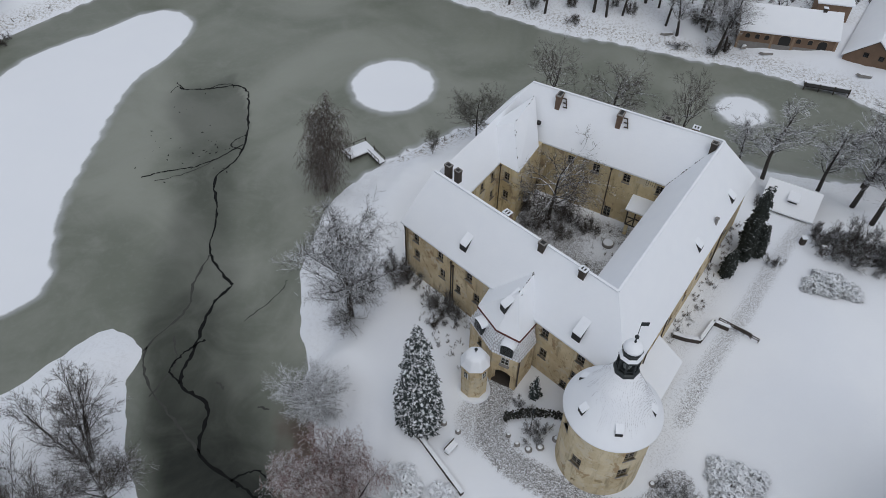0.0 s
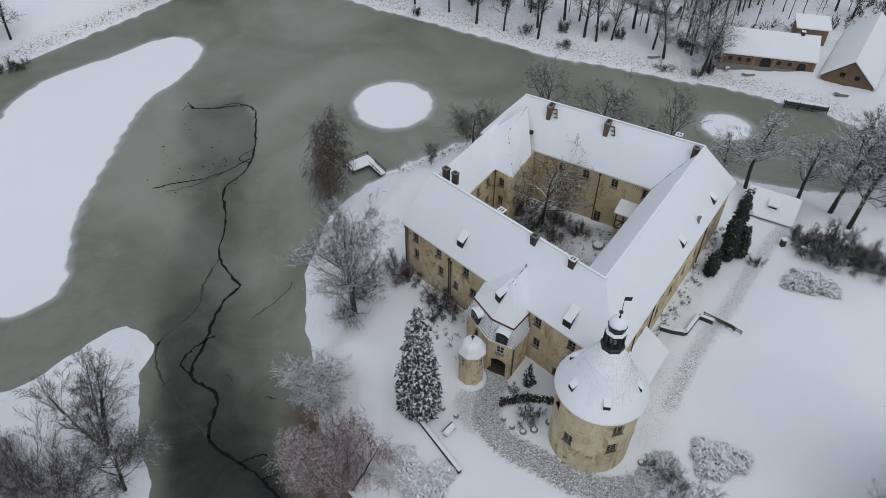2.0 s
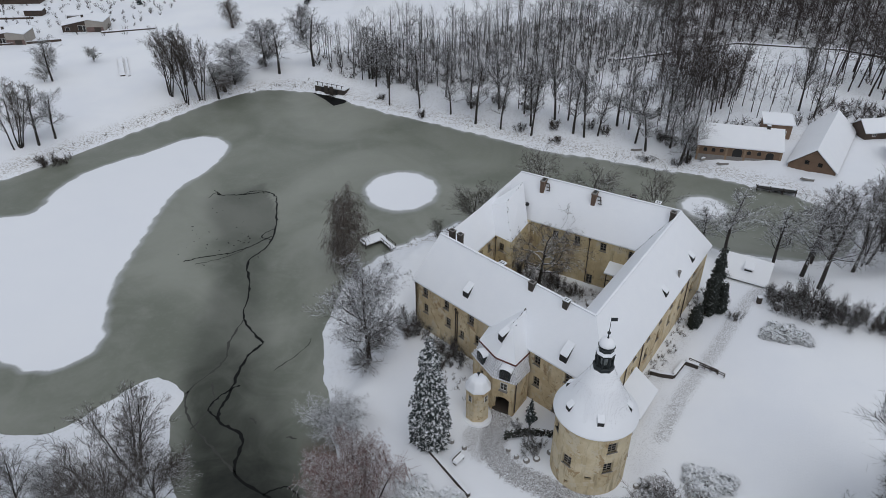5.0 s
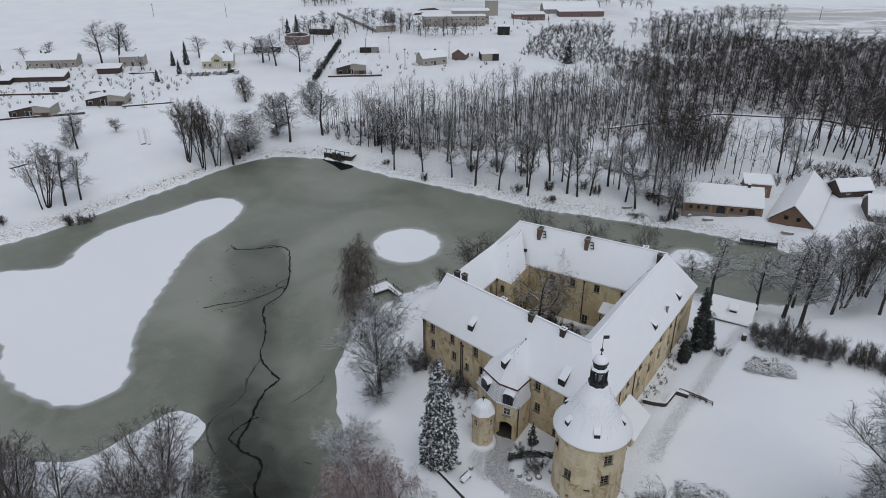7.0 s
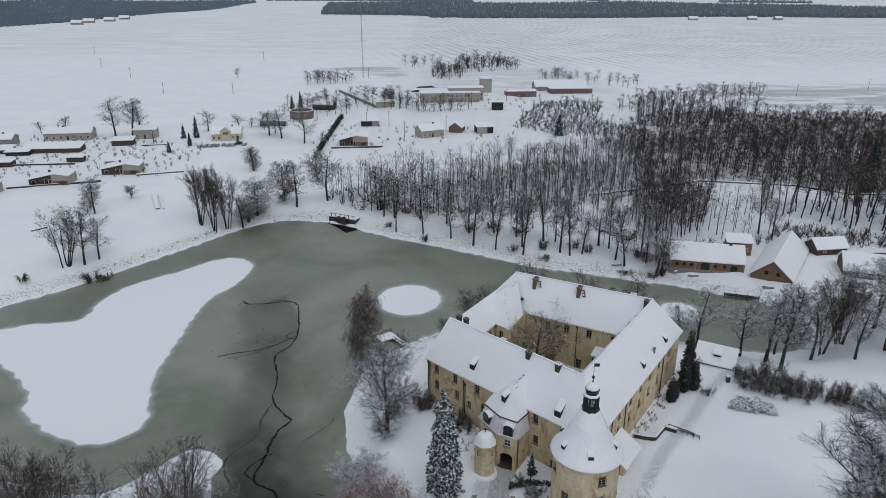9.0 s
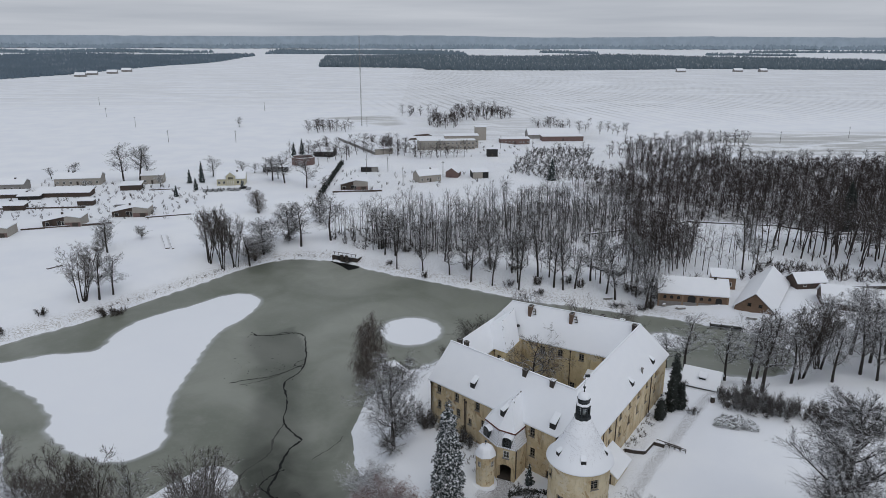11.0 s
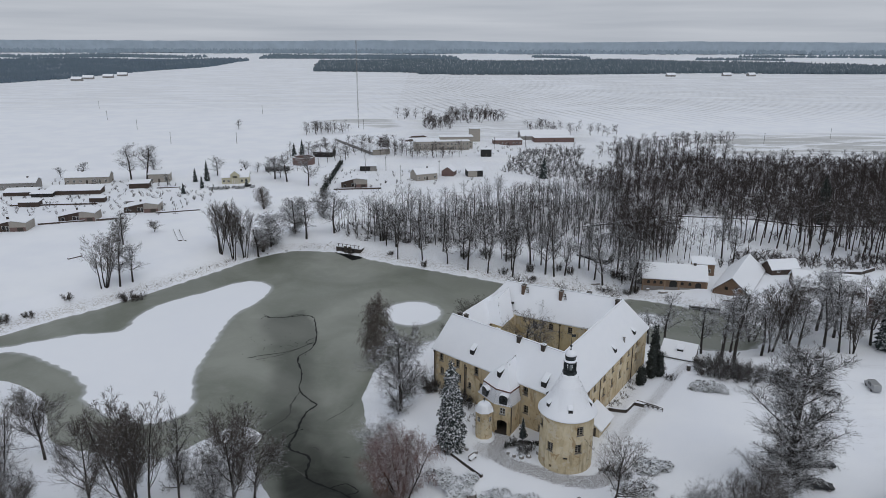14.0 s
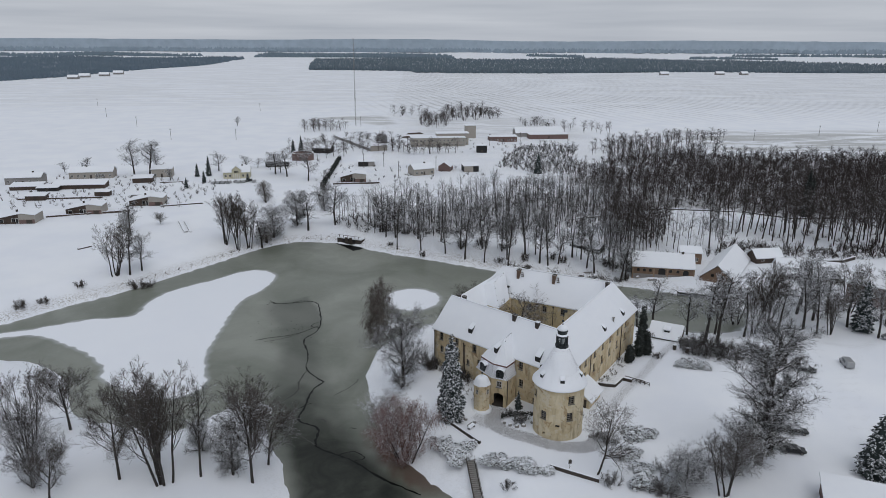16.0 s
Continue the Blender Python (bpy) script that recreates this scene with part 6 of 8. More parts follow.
for x, y, h, w in ((-172, 322, 22, 16), (-164, 324, 21, 15), (-161, 329, 15, 10), (-128, 337, 12, 12), (-90, 330, 9, 9), (-113, 345, 8, 9), (-107, 347, 6, 7), (-100, 345, 8, 8), (-60, 300, 8, 7), (-205, 335, 9, 8), (-215, 330, 7, 7), (-182, 300, 6, 6), (-147, 308, 7, 7)):
    plant("tall", x, y, h, w, "bare garden tree beside village houses", group="village garden trees")
for x, y, h, w in ((14.0, 84.5, 5.0, 6.5), (19.5, 83.0, 3.6, 5.5), (15.0, 80.0, 3.0, 5.0), (22.8, 79.0, 2.2, 4.0), (10.8, 84.2, 2.6, 4.5), (18.0, 78.0, 2.0, 4.0), (-6.0, 68.6, 3.4, 5.0), (0.2, 62.6, 2.6, 4.2)):
    plant("dark_shrub", x, y, h, w, "dark leafless shrub beside the castle wall", "shrub", "shrub", z=YARD if y > 75 else None)
for x, y, h, w in ((-102, 139, 4.2, 7), (-99, 141.5, 3.2, 5), (-129, 117, 3.0, 5), (-124, 122, 2.0, 4), (-118, 133, 2.5, 4), (-36, 189, 2.5, 5), (-1.0, 60.5, 1.6, 2.6)):
    plant("dark_shrub", x, y, h, w, "dark leafless shrub on the bank", "shrub", "shrub")


# ---- the wood beyond the pond, too many stems to count ----
def scatter(poly, n, seed, gap):
    """Places inside an outline, none nearer to another than gap."""
    r = np.random.RandomState(seed)
    line = np.array(poly, float)
    lo, hi = line.min(0), line.max(0)
    kept, cells = [], {}
    for _ in range(n * 12):
        p = r.uniform(lo, hi)
        if len(kept) >= n:
            break
        c = (int(p[0] // gap), int(p[1] // gap))
        if any(math.hypot(p[0] - q[0], p[1] - q[1]) < gap for i in (-1, 0, 1) for j in (-1, 0, 1) for q in cells.get((c[0] + i, c[1] + j), ())):
            continue
        if away(p[None], line)[0] < 0:
            kept.append(p)
            cells.setdefault(c, []).append(p)
    return np.array(kept)


def joined(name, kinds, places, heights, widths, material, seed, label, category, sink=0.0):
    """Many copies of a few plants in one mesh."""
    r = np.random.RandomState(seed)
    z, _ = land(places[:, 0], places[:, 1])
    vs, fs, k = [], [], 0
    for (x, y), zz, h, w in zip(places, z, heights, widths):
        v, f, tall, wide = kinds[r.randint(len(kinds))]
        a = r.uniform(0, 2 * np.pi)
        c, s = np.cos(a), np.sin(a)
        q = v * np.array([w / wide, w / wide, h / tall])
        vs.append(np.stack([c * q[:, 0] - s * q[:, 1] + x, s * q[:, 0] + c * q[:, 1] + y, q[:, 2] + zz - 0.1 - sink * h], -1))
        fs.append(f + k)
        k += len(v)
    return tagged(new(name, quad_mesh(name, np.concatenate(vs), np.concatenate(fs), material)), label, category, kind="stuff")


def stick_kind(seed, c, sides=3):
    seg = grown(seed, c)
    fine = seg[:, 0] == len(c["segs"]) - 1
    v, f = stick_arrays(seg[seg[:, 0] == 0], sides)
    v2, f2 = ribbon_arrays(np.concatenate([seg[~fine & (seg[:, 0] > 0)], sprayed(seg[fine], seed, c.get("spray", 1), 0.7, 0.6, 0.15)]), seed)
    v, f = np.concatenate([v, v2]), np.concatenate([f, f2 + len(v)])
    return v, f, seg[:, 6].max(), np.percentile(np.hypot(seg[:, 4], seg[:, 5]), 96) * 2


wood_kinds = [stick_kind(s, WOODY) for s in (101, 102, 103, 104, 105, 106)]
airy_kinds = [stick_kind(s, dict(WOODY, thin=0.026, girth=0.21, spray=0, kids=(3, 4), first=(0.42, 0.3))) for s in (151, 152, 153, 154, 155, 156)]
pale_kinds = [stick_kind(s, dict(WOODY, thin=0.034, girth=0.24)) for s in (141, 142, 143, 144, 145)]
slim_kinds = [stick_kind(s, dict(WOODY, first=(0.55, 0.3), tall=19.0, reach=4.2, girth=0.22)) for s in (131, 132, 133, 134)]
under_kinds = [stick_kind(s, dict(SHRUB, stems=4, segs=(2, 1), spray=0, wobble=(0.15, 0.2), rise=(0.05, 0.08), first=(0.3,), kids=(8,), angle=(38,), thin=0.045, tall=3.0, reach=1.7)) for s in (111, 112, 113)]
SCRUB = [(40, 345), (70, 328), (112, 322), (112, 345), (92, 375), (112, 440), (70, 440), (55, 400)]
CLUMP = [(112, 352), (135, 343), (165, 362), (192, 393), (165, 405), (120, 385)]
BELT = [(113, 194), (122, 184), (140, 168), (152, 163), (175, 160), (240, 172), (240, 214), (162, 213), (144, 205), (120, 205)]
KNOT = [(62, 172), (74, 165), (86, 174), (92, 190), (84, 204), (66, 194)]
OPEN = [(14, 168), (36, 160), (62, 152), (100, 166), (118, 172), (112, 190), (100, 215), (78, 218), (50, 192)]
FIELD_EDGE = [(185, 394), (330, 397), (470, 402), (470, 372), (330, 362), (200, 372)]
places = [scatter(WOOD_A, 430, 1, 3.2), scatter(WOOD_B, 880, 2, 3.9), scatter(BELT, 190, 3, 3.4), scatter(KNOT, 46, 4, 3.2), scatter(OPEN, 125, 5, 4.4), scatter(SCRUB, 80, 6, 5.0), scatter(CLUMP, 110, 7, 4.0), scatter(WOOD_C, 540, 8, 3.8)]
r = np.random.RandomState(5)
for name, kinds, pl, lo, hi, material in (("woodland", airy_kinds, places[0], 9, 17.5, M_GREYWOODS), ("woodland", airy_kinds + wood_kinds, places[1], 9, 18.5, M_BROWNWOODS), ("woodland", slim_kinds, places[2], 15, 21, M_WOODS), ("woodland", wood_kinds, places[3], 13, 19, M_WOODS),
                                          ("parkland_trees", airy_kinds, places[4], 7, 15, M_GREYWOODS), ("scrub_trees", pale_kinds, places[5], 4, 9, M_GREYWOODS), ("woodland", pale_kinds, places[6], 7, 17, M_WOODS), ("woodland", pale_kinds, places[7], 6, 13, M_BROWNWOODS)):
    joined(name, kinds, pl, r.uniform(lo, hi, len(pl)), r.uniform(7.5, 12, len(pl)) * (lo + 6) / 18, material, len(pl), "dense bare winter wood of slender dark trees over snow", "wood")
plant("tall", 102.4, 170.5, 22, 9, BARE, group="trees along the far shore"), plant("tall", 104.5, 165.5, 14, 10, BARE, group="trees along the far shore"), plant("tall", 198.5, 397, 14, 11, "lone bare tree at the field's edge"), plant("tall", -172, 564.6, 9, 8, "lone bare tree out in the snowy field")
brook = scatter([(-34, 199), (-14, 191), (10, 187), (14, 193), (-12, 199), (-30, 206)], 60, 51, 1.6)
joined("stream_brush", under_kinds, brook, r.uniform(1.0, 2.2, len(brook)), r.uniform(3, 5, len(brook)), M_WOODS, 52, "dark fallen brushwood along the stream", "brushwood")
pu = np.concatenate([scatter(WOOD_A, 240, 6, 3.6), scatter(WOOD_B, 460, 7, 4.0), scatter(WOOD_C, 420, 14, 3.6), scatter(CLUMP, 240, 9, 2.8), scatter(FIELD_EDGE, 420, 10, 3.0), scatter(BELT, 60, 11, 5)])
pu = np.concatenate([pu, scatter([(104, 160), (150, 154), (172, 158), (168, 172), (140, 166), (112, 178)], 170, 12, 2.0), scatter([(62, 150), (100, 158), (104, 164), (60, 158)], 40, 13, 2.5)])
scrub = scatter(SCRUB, 380, 8, 2.8)
joined("scrub_thicket", under_kinds, scrub, r.uniform(1.5, 4.0, len(scrub)), r.uniform(3.0, 5.5, len(scrub)), M_GREYWOODS, 19, "grey snow-dusted scrub at the village edge", "thicket")
joined("undergrowth", under_kinds, pu, r.uniform(1.2, 4.0, len(pu)), r.uniform(3.5, 6.5, len(pu)), M_WOODS, 9, "tangled leafless undergrowth beneath the wood", "undergrowth")
yardwood, fieldwood = np.concatenate([scatter([(-98, 385), (-60, 380), (-40, 410), (-20, 425), (-30, 445), (-75, 440), (-100, 420)], 50, 21, 5), scatter([(-106, 520), (-76, 522), (-70, 545), (-104, 550)], 26, 38, 4.0), scatter([(-60, 455), (-28, 400), (-14, 404), (-40, 460)], 26, 39, 4.5), scatter([(-16, 396), (18, 402), (16, 410), (-16, 408)], 16, 40, 3.0), scatter([(110, 400), (170, 420), (240, 470), (250, 500), (150, 470)], 70, 23, 5), scatter([(95, 520), (150, 510), (170, 540), (110, 560)], 16, 24, 8)]), np.concatenate([scatter([(14, 630), (78, 636), (76, 708), (20, 712)], 56, 22, 5.0), scatter([(-36, 640), (2, 636), (2, 660), (-36, 668)], 9, 26, 7.0),
    scatter([(-4, 552), (20, 548), (22, 604), (-8, 606)], 24, 28, 5.0), scatter([(90, 552), (112, 550), (112, 584), (90, 584)], 14, 29, 5.0), scatter([(-8, 606), (30, 600), (60, 620), (10, 640)], 16, 30, 6.0)])
joined("village_trees", pale_kinds, yardwood, r.uniform(7, 12, len(yardwood)), r.uniform(7, 11, len(yardwood)), M_WOODS, 25, "bare trees and thickets among the far farm buildings", "thicket")
joined("field_thicket", pale_kinds + under_kinds, fieldwood, r.uniform(5, 12, len(fieldwood)), r.uniform(7, 12, len(fieldwood)), M_WOODS, 27, "bare round-topped thicket in the open field", "thicket")
garden = np.concatenate([scatter([(-225, 235), (-120, 240), (-110, 300), (-215, 330)], 200, 31, 4), scatter([(-60, 295), (30, 300), (30, 345), (-60, 345)], 22, 32, 8)])
bushes = np.concatenate([scatter([(-215, 232), (-125, 245), (-115, 300), (-200, 325)], 46, 34, 8), scatter([(-70, 292), (40, 310), (40, 350), (-70, 350)], 26, 35, 7), scatter([(-30, 400), (70, 400), (100, 470), (-20, 480)], 40, 36, 7)])
joined("garden_bushes", under_kinds, bushes, r.uniform(1.2, 3.0, len(bushes)), r.uniform(2.0, 4.0, len(bushes)), M_WOODS, 37, "dark bushes in the snowy village gardens", "garden bushes")
joined("garden_trees", under_kinds, garden, r.uniform(1.0, 3.0, len(garden)), r.uniform(1.8, 3.6, len(garden)), M_TWIG, 33, "small snowy fruit trees and bushes in village gardens", "garden trees")
reeds = np.concatenate([scatter([(-105, 142), (-75, 185), (-50, 200), (-40, 197), (-72, 187), (-98, 150)], 60, 41, 1.5), scatter([(-15, 105), (0, 111), (8, 115), (10, 112), (-2, 104), (-12, 99)], 26, 42, 1.2)])
def along(a, b, n, seed, out=0.9):
    """Places strewn along the foot of a wall."""
    rw = np.random.RandomState(seed)
    d = unit(a, b)
    u, o = rw.uniform(0, (Vector(b) - Vector(a)).length, n), 0.25 + np.abs(rw.normal(0, out, n))
    return np.stack([a[0] + d.x * u + d.y * o, a[1] + d.y * u - d.x * o], -1)


weeds = np.concatenate([along(WO[0], WO[0] + d0 * 20, 60, 61), along(WO[1] + d1 * 13, WO[2], 80, 62, 1.3), scatter([(8, 75), (19, 62), (30, 79), (15, 87)], 90, 63, 1.0), scatter([(-4, 58), (4, 52), (2, 60), (-3, 66)], 26, 64, 1.0)])
joined("wall_weeds", under_kinds, weeds, r.uniform(0.35, 1.1, len(weeds)), r.uniform(0.7, 1.6, len(weeds)), M_WILLOW, 65, "dry weeds and brambles poking through snow beside walls", "weeds")
joined("dry_reeds", under_kinds, reeds, r.uniform(0.5, 1.3, len(reeds)), r.uniform(0.9, 2.0, len(reeds)), M_WILLOW, 43, "dry brown weeds along the snowy bank", "weeds")

# ---- buildings round the pond and in the village ----
M_PALE = plain("pale_rendered_wall", (0.36, 0.335, 0.30), 0.9, vary=0.2, scale=0.6)
M_GREY = plain("grey_block_wall", (0.27, 0.26, 0.25), 0.9, vary=0.25, scale=0.6)
M_ROSE = plain("faded_rose_brick", (0.17, 0.115, 0.105), 0.9, vary=0.3, scale=1.0, grain=10)
M_YELLOW = plain("cream_yellow_wall", (0.52, 0.49, 0.36), 0.85, vary=0.12)
M_BROWN = plain("brown_board_wall", (0.07, 0.05, 0.04), 0.85, vary=0.3, scale=1.2)
M_BARN = plain("tan_brick_barn", (0.19, 0.125, 0.085), 0.9, vary=0.35, scale=0.8, grain=7)
M_TRIMBRICK = plain("buff_trim_brick", (0.27, 0.19, 0.13), 0.9, vary=0.3, scale=1.0, grain=8)
M_CANVAS = plain("faded_ochre_signboard", (0.42, 0.30, 0.16), 0.7, vary=0.35, scale=1.5)
M_WHITE = plain("white_paint", (0.72, 0.72, 0.70), 0.6)


def house(x, y, rz, long, deep, wall_h, rise, wall_material, label, name="house", roof="gable", windows=5, door=True, porch=0.0, chimney_at=None, side_material=None, ground_drop=0.0):
    """A house with its long side along its own x, facing -y: gable, mono or flat roof under snow."""
    ob = thing(name, (x, y, height(x, y) - ground_drop), label, "house" if name == "house" else name.replace("_", " "), rz=rz)
    a, b = long / 2, deep / 2
    s = Shape()
    if roof == "gable":
        s.add([(-a, -b, -1.5), (a, -b, -1.5), (a, b, -1.5), (-a, b, -1.5), (-a, -b, wall_h), (a, -b, wall_h), (a, b, wall_h), (-a, b, wall_h), (-a, 0, wall_h + rise), (a, 0, wall_h + rise)],
              [(0, 1, 5, 4), (2, 3, 7, 6), (1, 2, 6, 9, 5), (3, 0, 4, 8, 7), (4, 5, 9, 8), (6, 7, 8, 9)])
    else:
        back = wall_h + rise
        s.prism([(-a, -b, -1.5), (a, -b, -1.5), (a, b, -1.5), (-a, b, -1.5)], [(-a, -b, wall_h), (a, -b, wall_h), (a, b, back), (-a, b, back)])
    part("wall", s, wall_material, ob)
    o, t = 0.45, 0.28
    r = Shape()
    if roof == "gable":
        k = rise / b
        for e in (-1, 1):
            low = [(-a - o, e * (b + o), wall_h - o * k + 0.05), (a + o, e * (b + o), wall_h - o * k + 0.05), (a + o, 0, wall_h + rise + 0.05), (-a - o, 0, wall_h + rise + 0.05)]
            low = low if e < 0 else low[::-1]
            r.prism(low, [(p[0], p[1], p[2] + t) for p in low])
    else:
        low = [(-a - o, -b - o, wall_h + 0.03), (a + o, -b - o, wall_h + 0.03), (a + o, b + o, wall_h + rise + 0.03), (-a - o, b + o, wall_h + rise + 0.03)]
        r.prism(low, [(p[0], p[1], p[2] + t) for p in low])
    part("roof", r, M_ROOF, ob, "thick snow on the roof")
    if windows:
        pane = Shape().box(-0.5, 0.5, -0.05, 0.05, 0, 1.2)
        rim = Shape().box(-0.6, -0.5, -0.07, 0.05, -0.1, 1.3).box(0.5, 0.6, -0.07, 0.05, -0.1, 1.3).box(-0.5, 0.5, -0.07, 0.05, -0.1, 0.0).box(-0.5, 0.5, -0.07, 0.05, 1.2, 1.3).box(-0.04, 0.04, -0.065, 0.05, 0, 1.2)
        pm, rm = None, None
        floors = max(1, int(wall_h // 2.9))
        for fl in range(floors):
            for k in range(windows):
                u = -a + (k + 0.5) * long / windows
                if door and fl == 0 and k == windows // 2:
                    continue
                m = Matrix.Translation((u, -b, 0.95 + 2.9 * fl))
                if pm is None:
                    w = part("window", rim, M_WHITEFRAME, ob)
                    g = part("pane", pane, M_GLASS, w)
                    pm, rm = g.data, w.data
                else:
                    w = shared("window", rm, ob)
                    shared("pane", pm, w)
                w.matrix_basis = m
    if door:
        part("door", Shape().box(-0.5, 0.5, -b - 0.06, -b + 0.05, 0, 2.05), M_DARKWOOD, ob, "dark door")
    if side_material:
        part("cladding", Shape().box(-a, -a + long * 0.62, -b - 0.09, -b - 0.01, 0.1, wall_h - 0.1), side_material, ob, "dark timber cladding")
    if porch:
        low = [(-a * 0.9, -b - porch, wall_h - 0.7), (a * 0.5, -b - porch, wall_h - 0.7), (a * 0.5, -b, wall_h - 0.1), (-a * 0.9, -b, wall_h - 0.1)]
        part("porch_roof", Shape().prism(low, [(p[0], p[1], p[2] + t) for p in low]), M_ROOF, ob)
        for u in (-a * 0.85, -a * 0.2, a * 0.45):
            part("post", Shape().box(u - 0.08, u + 0.08, -b - porch + 0.1, -b - porch + 0.26, -0.2, wall_h - 0.65), M_DARKWOOD, ob)
    if chimney_at is not None:
        top = wall_h + rise + 0.9
        c = part("chimney", Shape().box(chimney_at - 0.4, chimney_at + 0.4, -0.4, 0.4, wall_h + 0.3, top), M_DARKBRICK, ob)
        part("snow_cap", Shape().box(chimney_at - 0.45, chimney_at + 0.45, -0.45, 0.45, top, top + 0.12), M_SNOW, c)
    return ob


# beside the pond
long_barn = house(75.2, 144.6, -13, 20, 9.5, 3.1, 3.6, M_BARN, "long tan brick barn with a snow-covered gable roof", "barn", windows=0, door=False, chimney_at=6.5, ground_drop=0.6)
for u, w_, z0, z1 in ((-8.2, 0.45, 1.2, 2.2), (-6.2, 0.45, 1.2, 2.2), (-4.2, 0.45, 1.2, 2.2), (-0.4, 1.15, 0.0, 2.5), (2.4, 0.45, 1.2, 2.2), (4.8, 0.45, 1.2, 2.2), (7.4, 0.9, 0.0, 2.2)):
    arch_ = [(u + w_ * math.cos(math.pi * k / 6), z1 - w_ * 0.5 + w_ * 0.6 * math.sin(math.pi * k / 6)) for k in range(7)]
    ring_ = [(u - w_, z0), (u + w_, z0), *arch_]
    # near-black plate on the solid wall, painted shade of an opening
    opening = part("doorway" if z0 == 0 else "window", Shape().prism([(p, -4.80, q) for p, q in ring_], [(p, -4.70, q) for p, q in ring_]), M_SHADOWWOOD, long_barn, "arched opening filled near-black for its shade")
    over_ = [(u + (w_ + 0.18) * math.cos(math.pi * k / 6), z1 - w_ * 0.5 + 0.05 + (w_ * 0.6 + 0.14) * math.sin(math.pi * k / 6)) for k in range(7)]
    hood = Shape().add([(p, o_, q) for o_ in (-4.84, -4.7) for p, q in arch_] + [(p, o_, q) for o_ in (-4.84, -4.7) for p, q in over_],
                       [f for k in range(6) for f in ((k, k + 1, 15 + k, 14 + k), (14 + k, 15 + k, 22 + k, 21 + k), (k + 1, k, 7 + k, 8 + k))])
    part("arch_trim", hood, M_TRIMBRICK, opening, "pale brick arch")
part("plinth", Shape().box(-10.06, 10.06, -4.81, -4.74, -1.4, 0.35), M_STONE, long_barn)
for u in (-10, -3, 1.4, 10):
    part("pilaster", Shape().box(u - 0.25, u + 0.25, -4.85, -4.74, -1.4, 2.95), M_TRIMBRICK, long_barn)
gable_barn = house(97.8, 144.8, 56.1, 30, 10.8, 0.9, 4.6, M_BARN, "steep low-eaved brick barn with its gable to the pond", "barn", windows=0, door=False, ground_drop=0.2)
for v in (-1.6, 1.4):
    part("window", Shape().box(-15.08, -14.95, v - 0.5, v + 0.5, 1.4, 2.4), M_GLASS, gable_barn)
part("gable_trim", Shape().beam((-15.1, -5.3, 0.9), (-15.1, 0, 5.4), 0.2, 0.25).beam((-15.1, 5.3, 0.9), (-15.1, 0, 5.4), 0.2, 0.25), M_DARKWOOD, gable_barn)
house(115.8, 153.8, 8, 10, 6, 2.2, 2.3, M_BROWN, "small dark wooden hut with snowy roof", "hut", windows=2)
house(122, 136, -20, 20, 11, 2.2, 3.4, M_BROWN, "dark timber barn under a broad snow-covered roof", "barn", windows=0)
house(88.5, 153.5, -13, 7, 5, 3.8, 1.0, M_BARN, "narrow brick outbuilding beside the barn", "outbuilding", roof="mono", windows=2, door=False)
house(54.8, 168.8, -41, 12, 5, 1.7, 1.3, M_SHADOWWOOD, "low black timber shed among the trees", "shed", windows=0, door=False)
house(128.8, 111, -40, 14, 9, 6.5, 2.4, M_ROSE, "two-storey red brick house with snowy roof", windows=4)
house(131, 92, -40, 14, 9, 4.5, 2.4, M_ROSE, "red brick house with snowy roof", windows=3)
house(57.2, 87.4, -30, 7.6, 7.6, 1.1, 2.5, M_BROWN, "low timber hut with a snowy half-hipped roof", "hut", windows=0, door=False)
hut_dormer = thing("hut_dormer", (56.2, 85.0, height(57.2, 87.4) + 1.75), "open dormer with a snowy lid on the hut roof", "dormer", rz=-30)
# the black front face stands in for shade in the open mouth
part("cheeks", Shape().add([(-0.7, 0, 0), (0.7, 0, 0), (0.7, 0, 1.1), (-0.7, 0, 1.1), (-0.7, 2.6, 1.5), (0.7, 2.6, 1.5)], [(1, 0, 3, 2), (1, 2, 5), (0, 4, 3), (0, 1, 5, 4), (3, 4, 5, 2)]), M_SHADOWWOOD, hut_dormer)
dl = [(-0.9, -0.4, 1.08), (0.9, -0.4, 1.08), (0.9, 2.8, 1.55), (-0.9, 2.8, 1.55)]
part("lid", Shape().prism(dl, [(p[0], p[1], p[2] + 0.25) for p in dl]), M_ROOF, hut_dormer)
shop = house(65.8, 11.4, -24, 16, 9, 3.0, 0.5, M_ROSE, "low shop building with painted signboards and snowy flat roof", "shop", roof="mono", windows=0, door=False)
for k in range(3):
    part("signboard", Shape().box(-7.6 + 5.2 * k, -3.0 + 5.2 * k, -4.62, -4.52, 0.5, 2.7), M_CANVAS, shop, "faded ochre painted signboard")

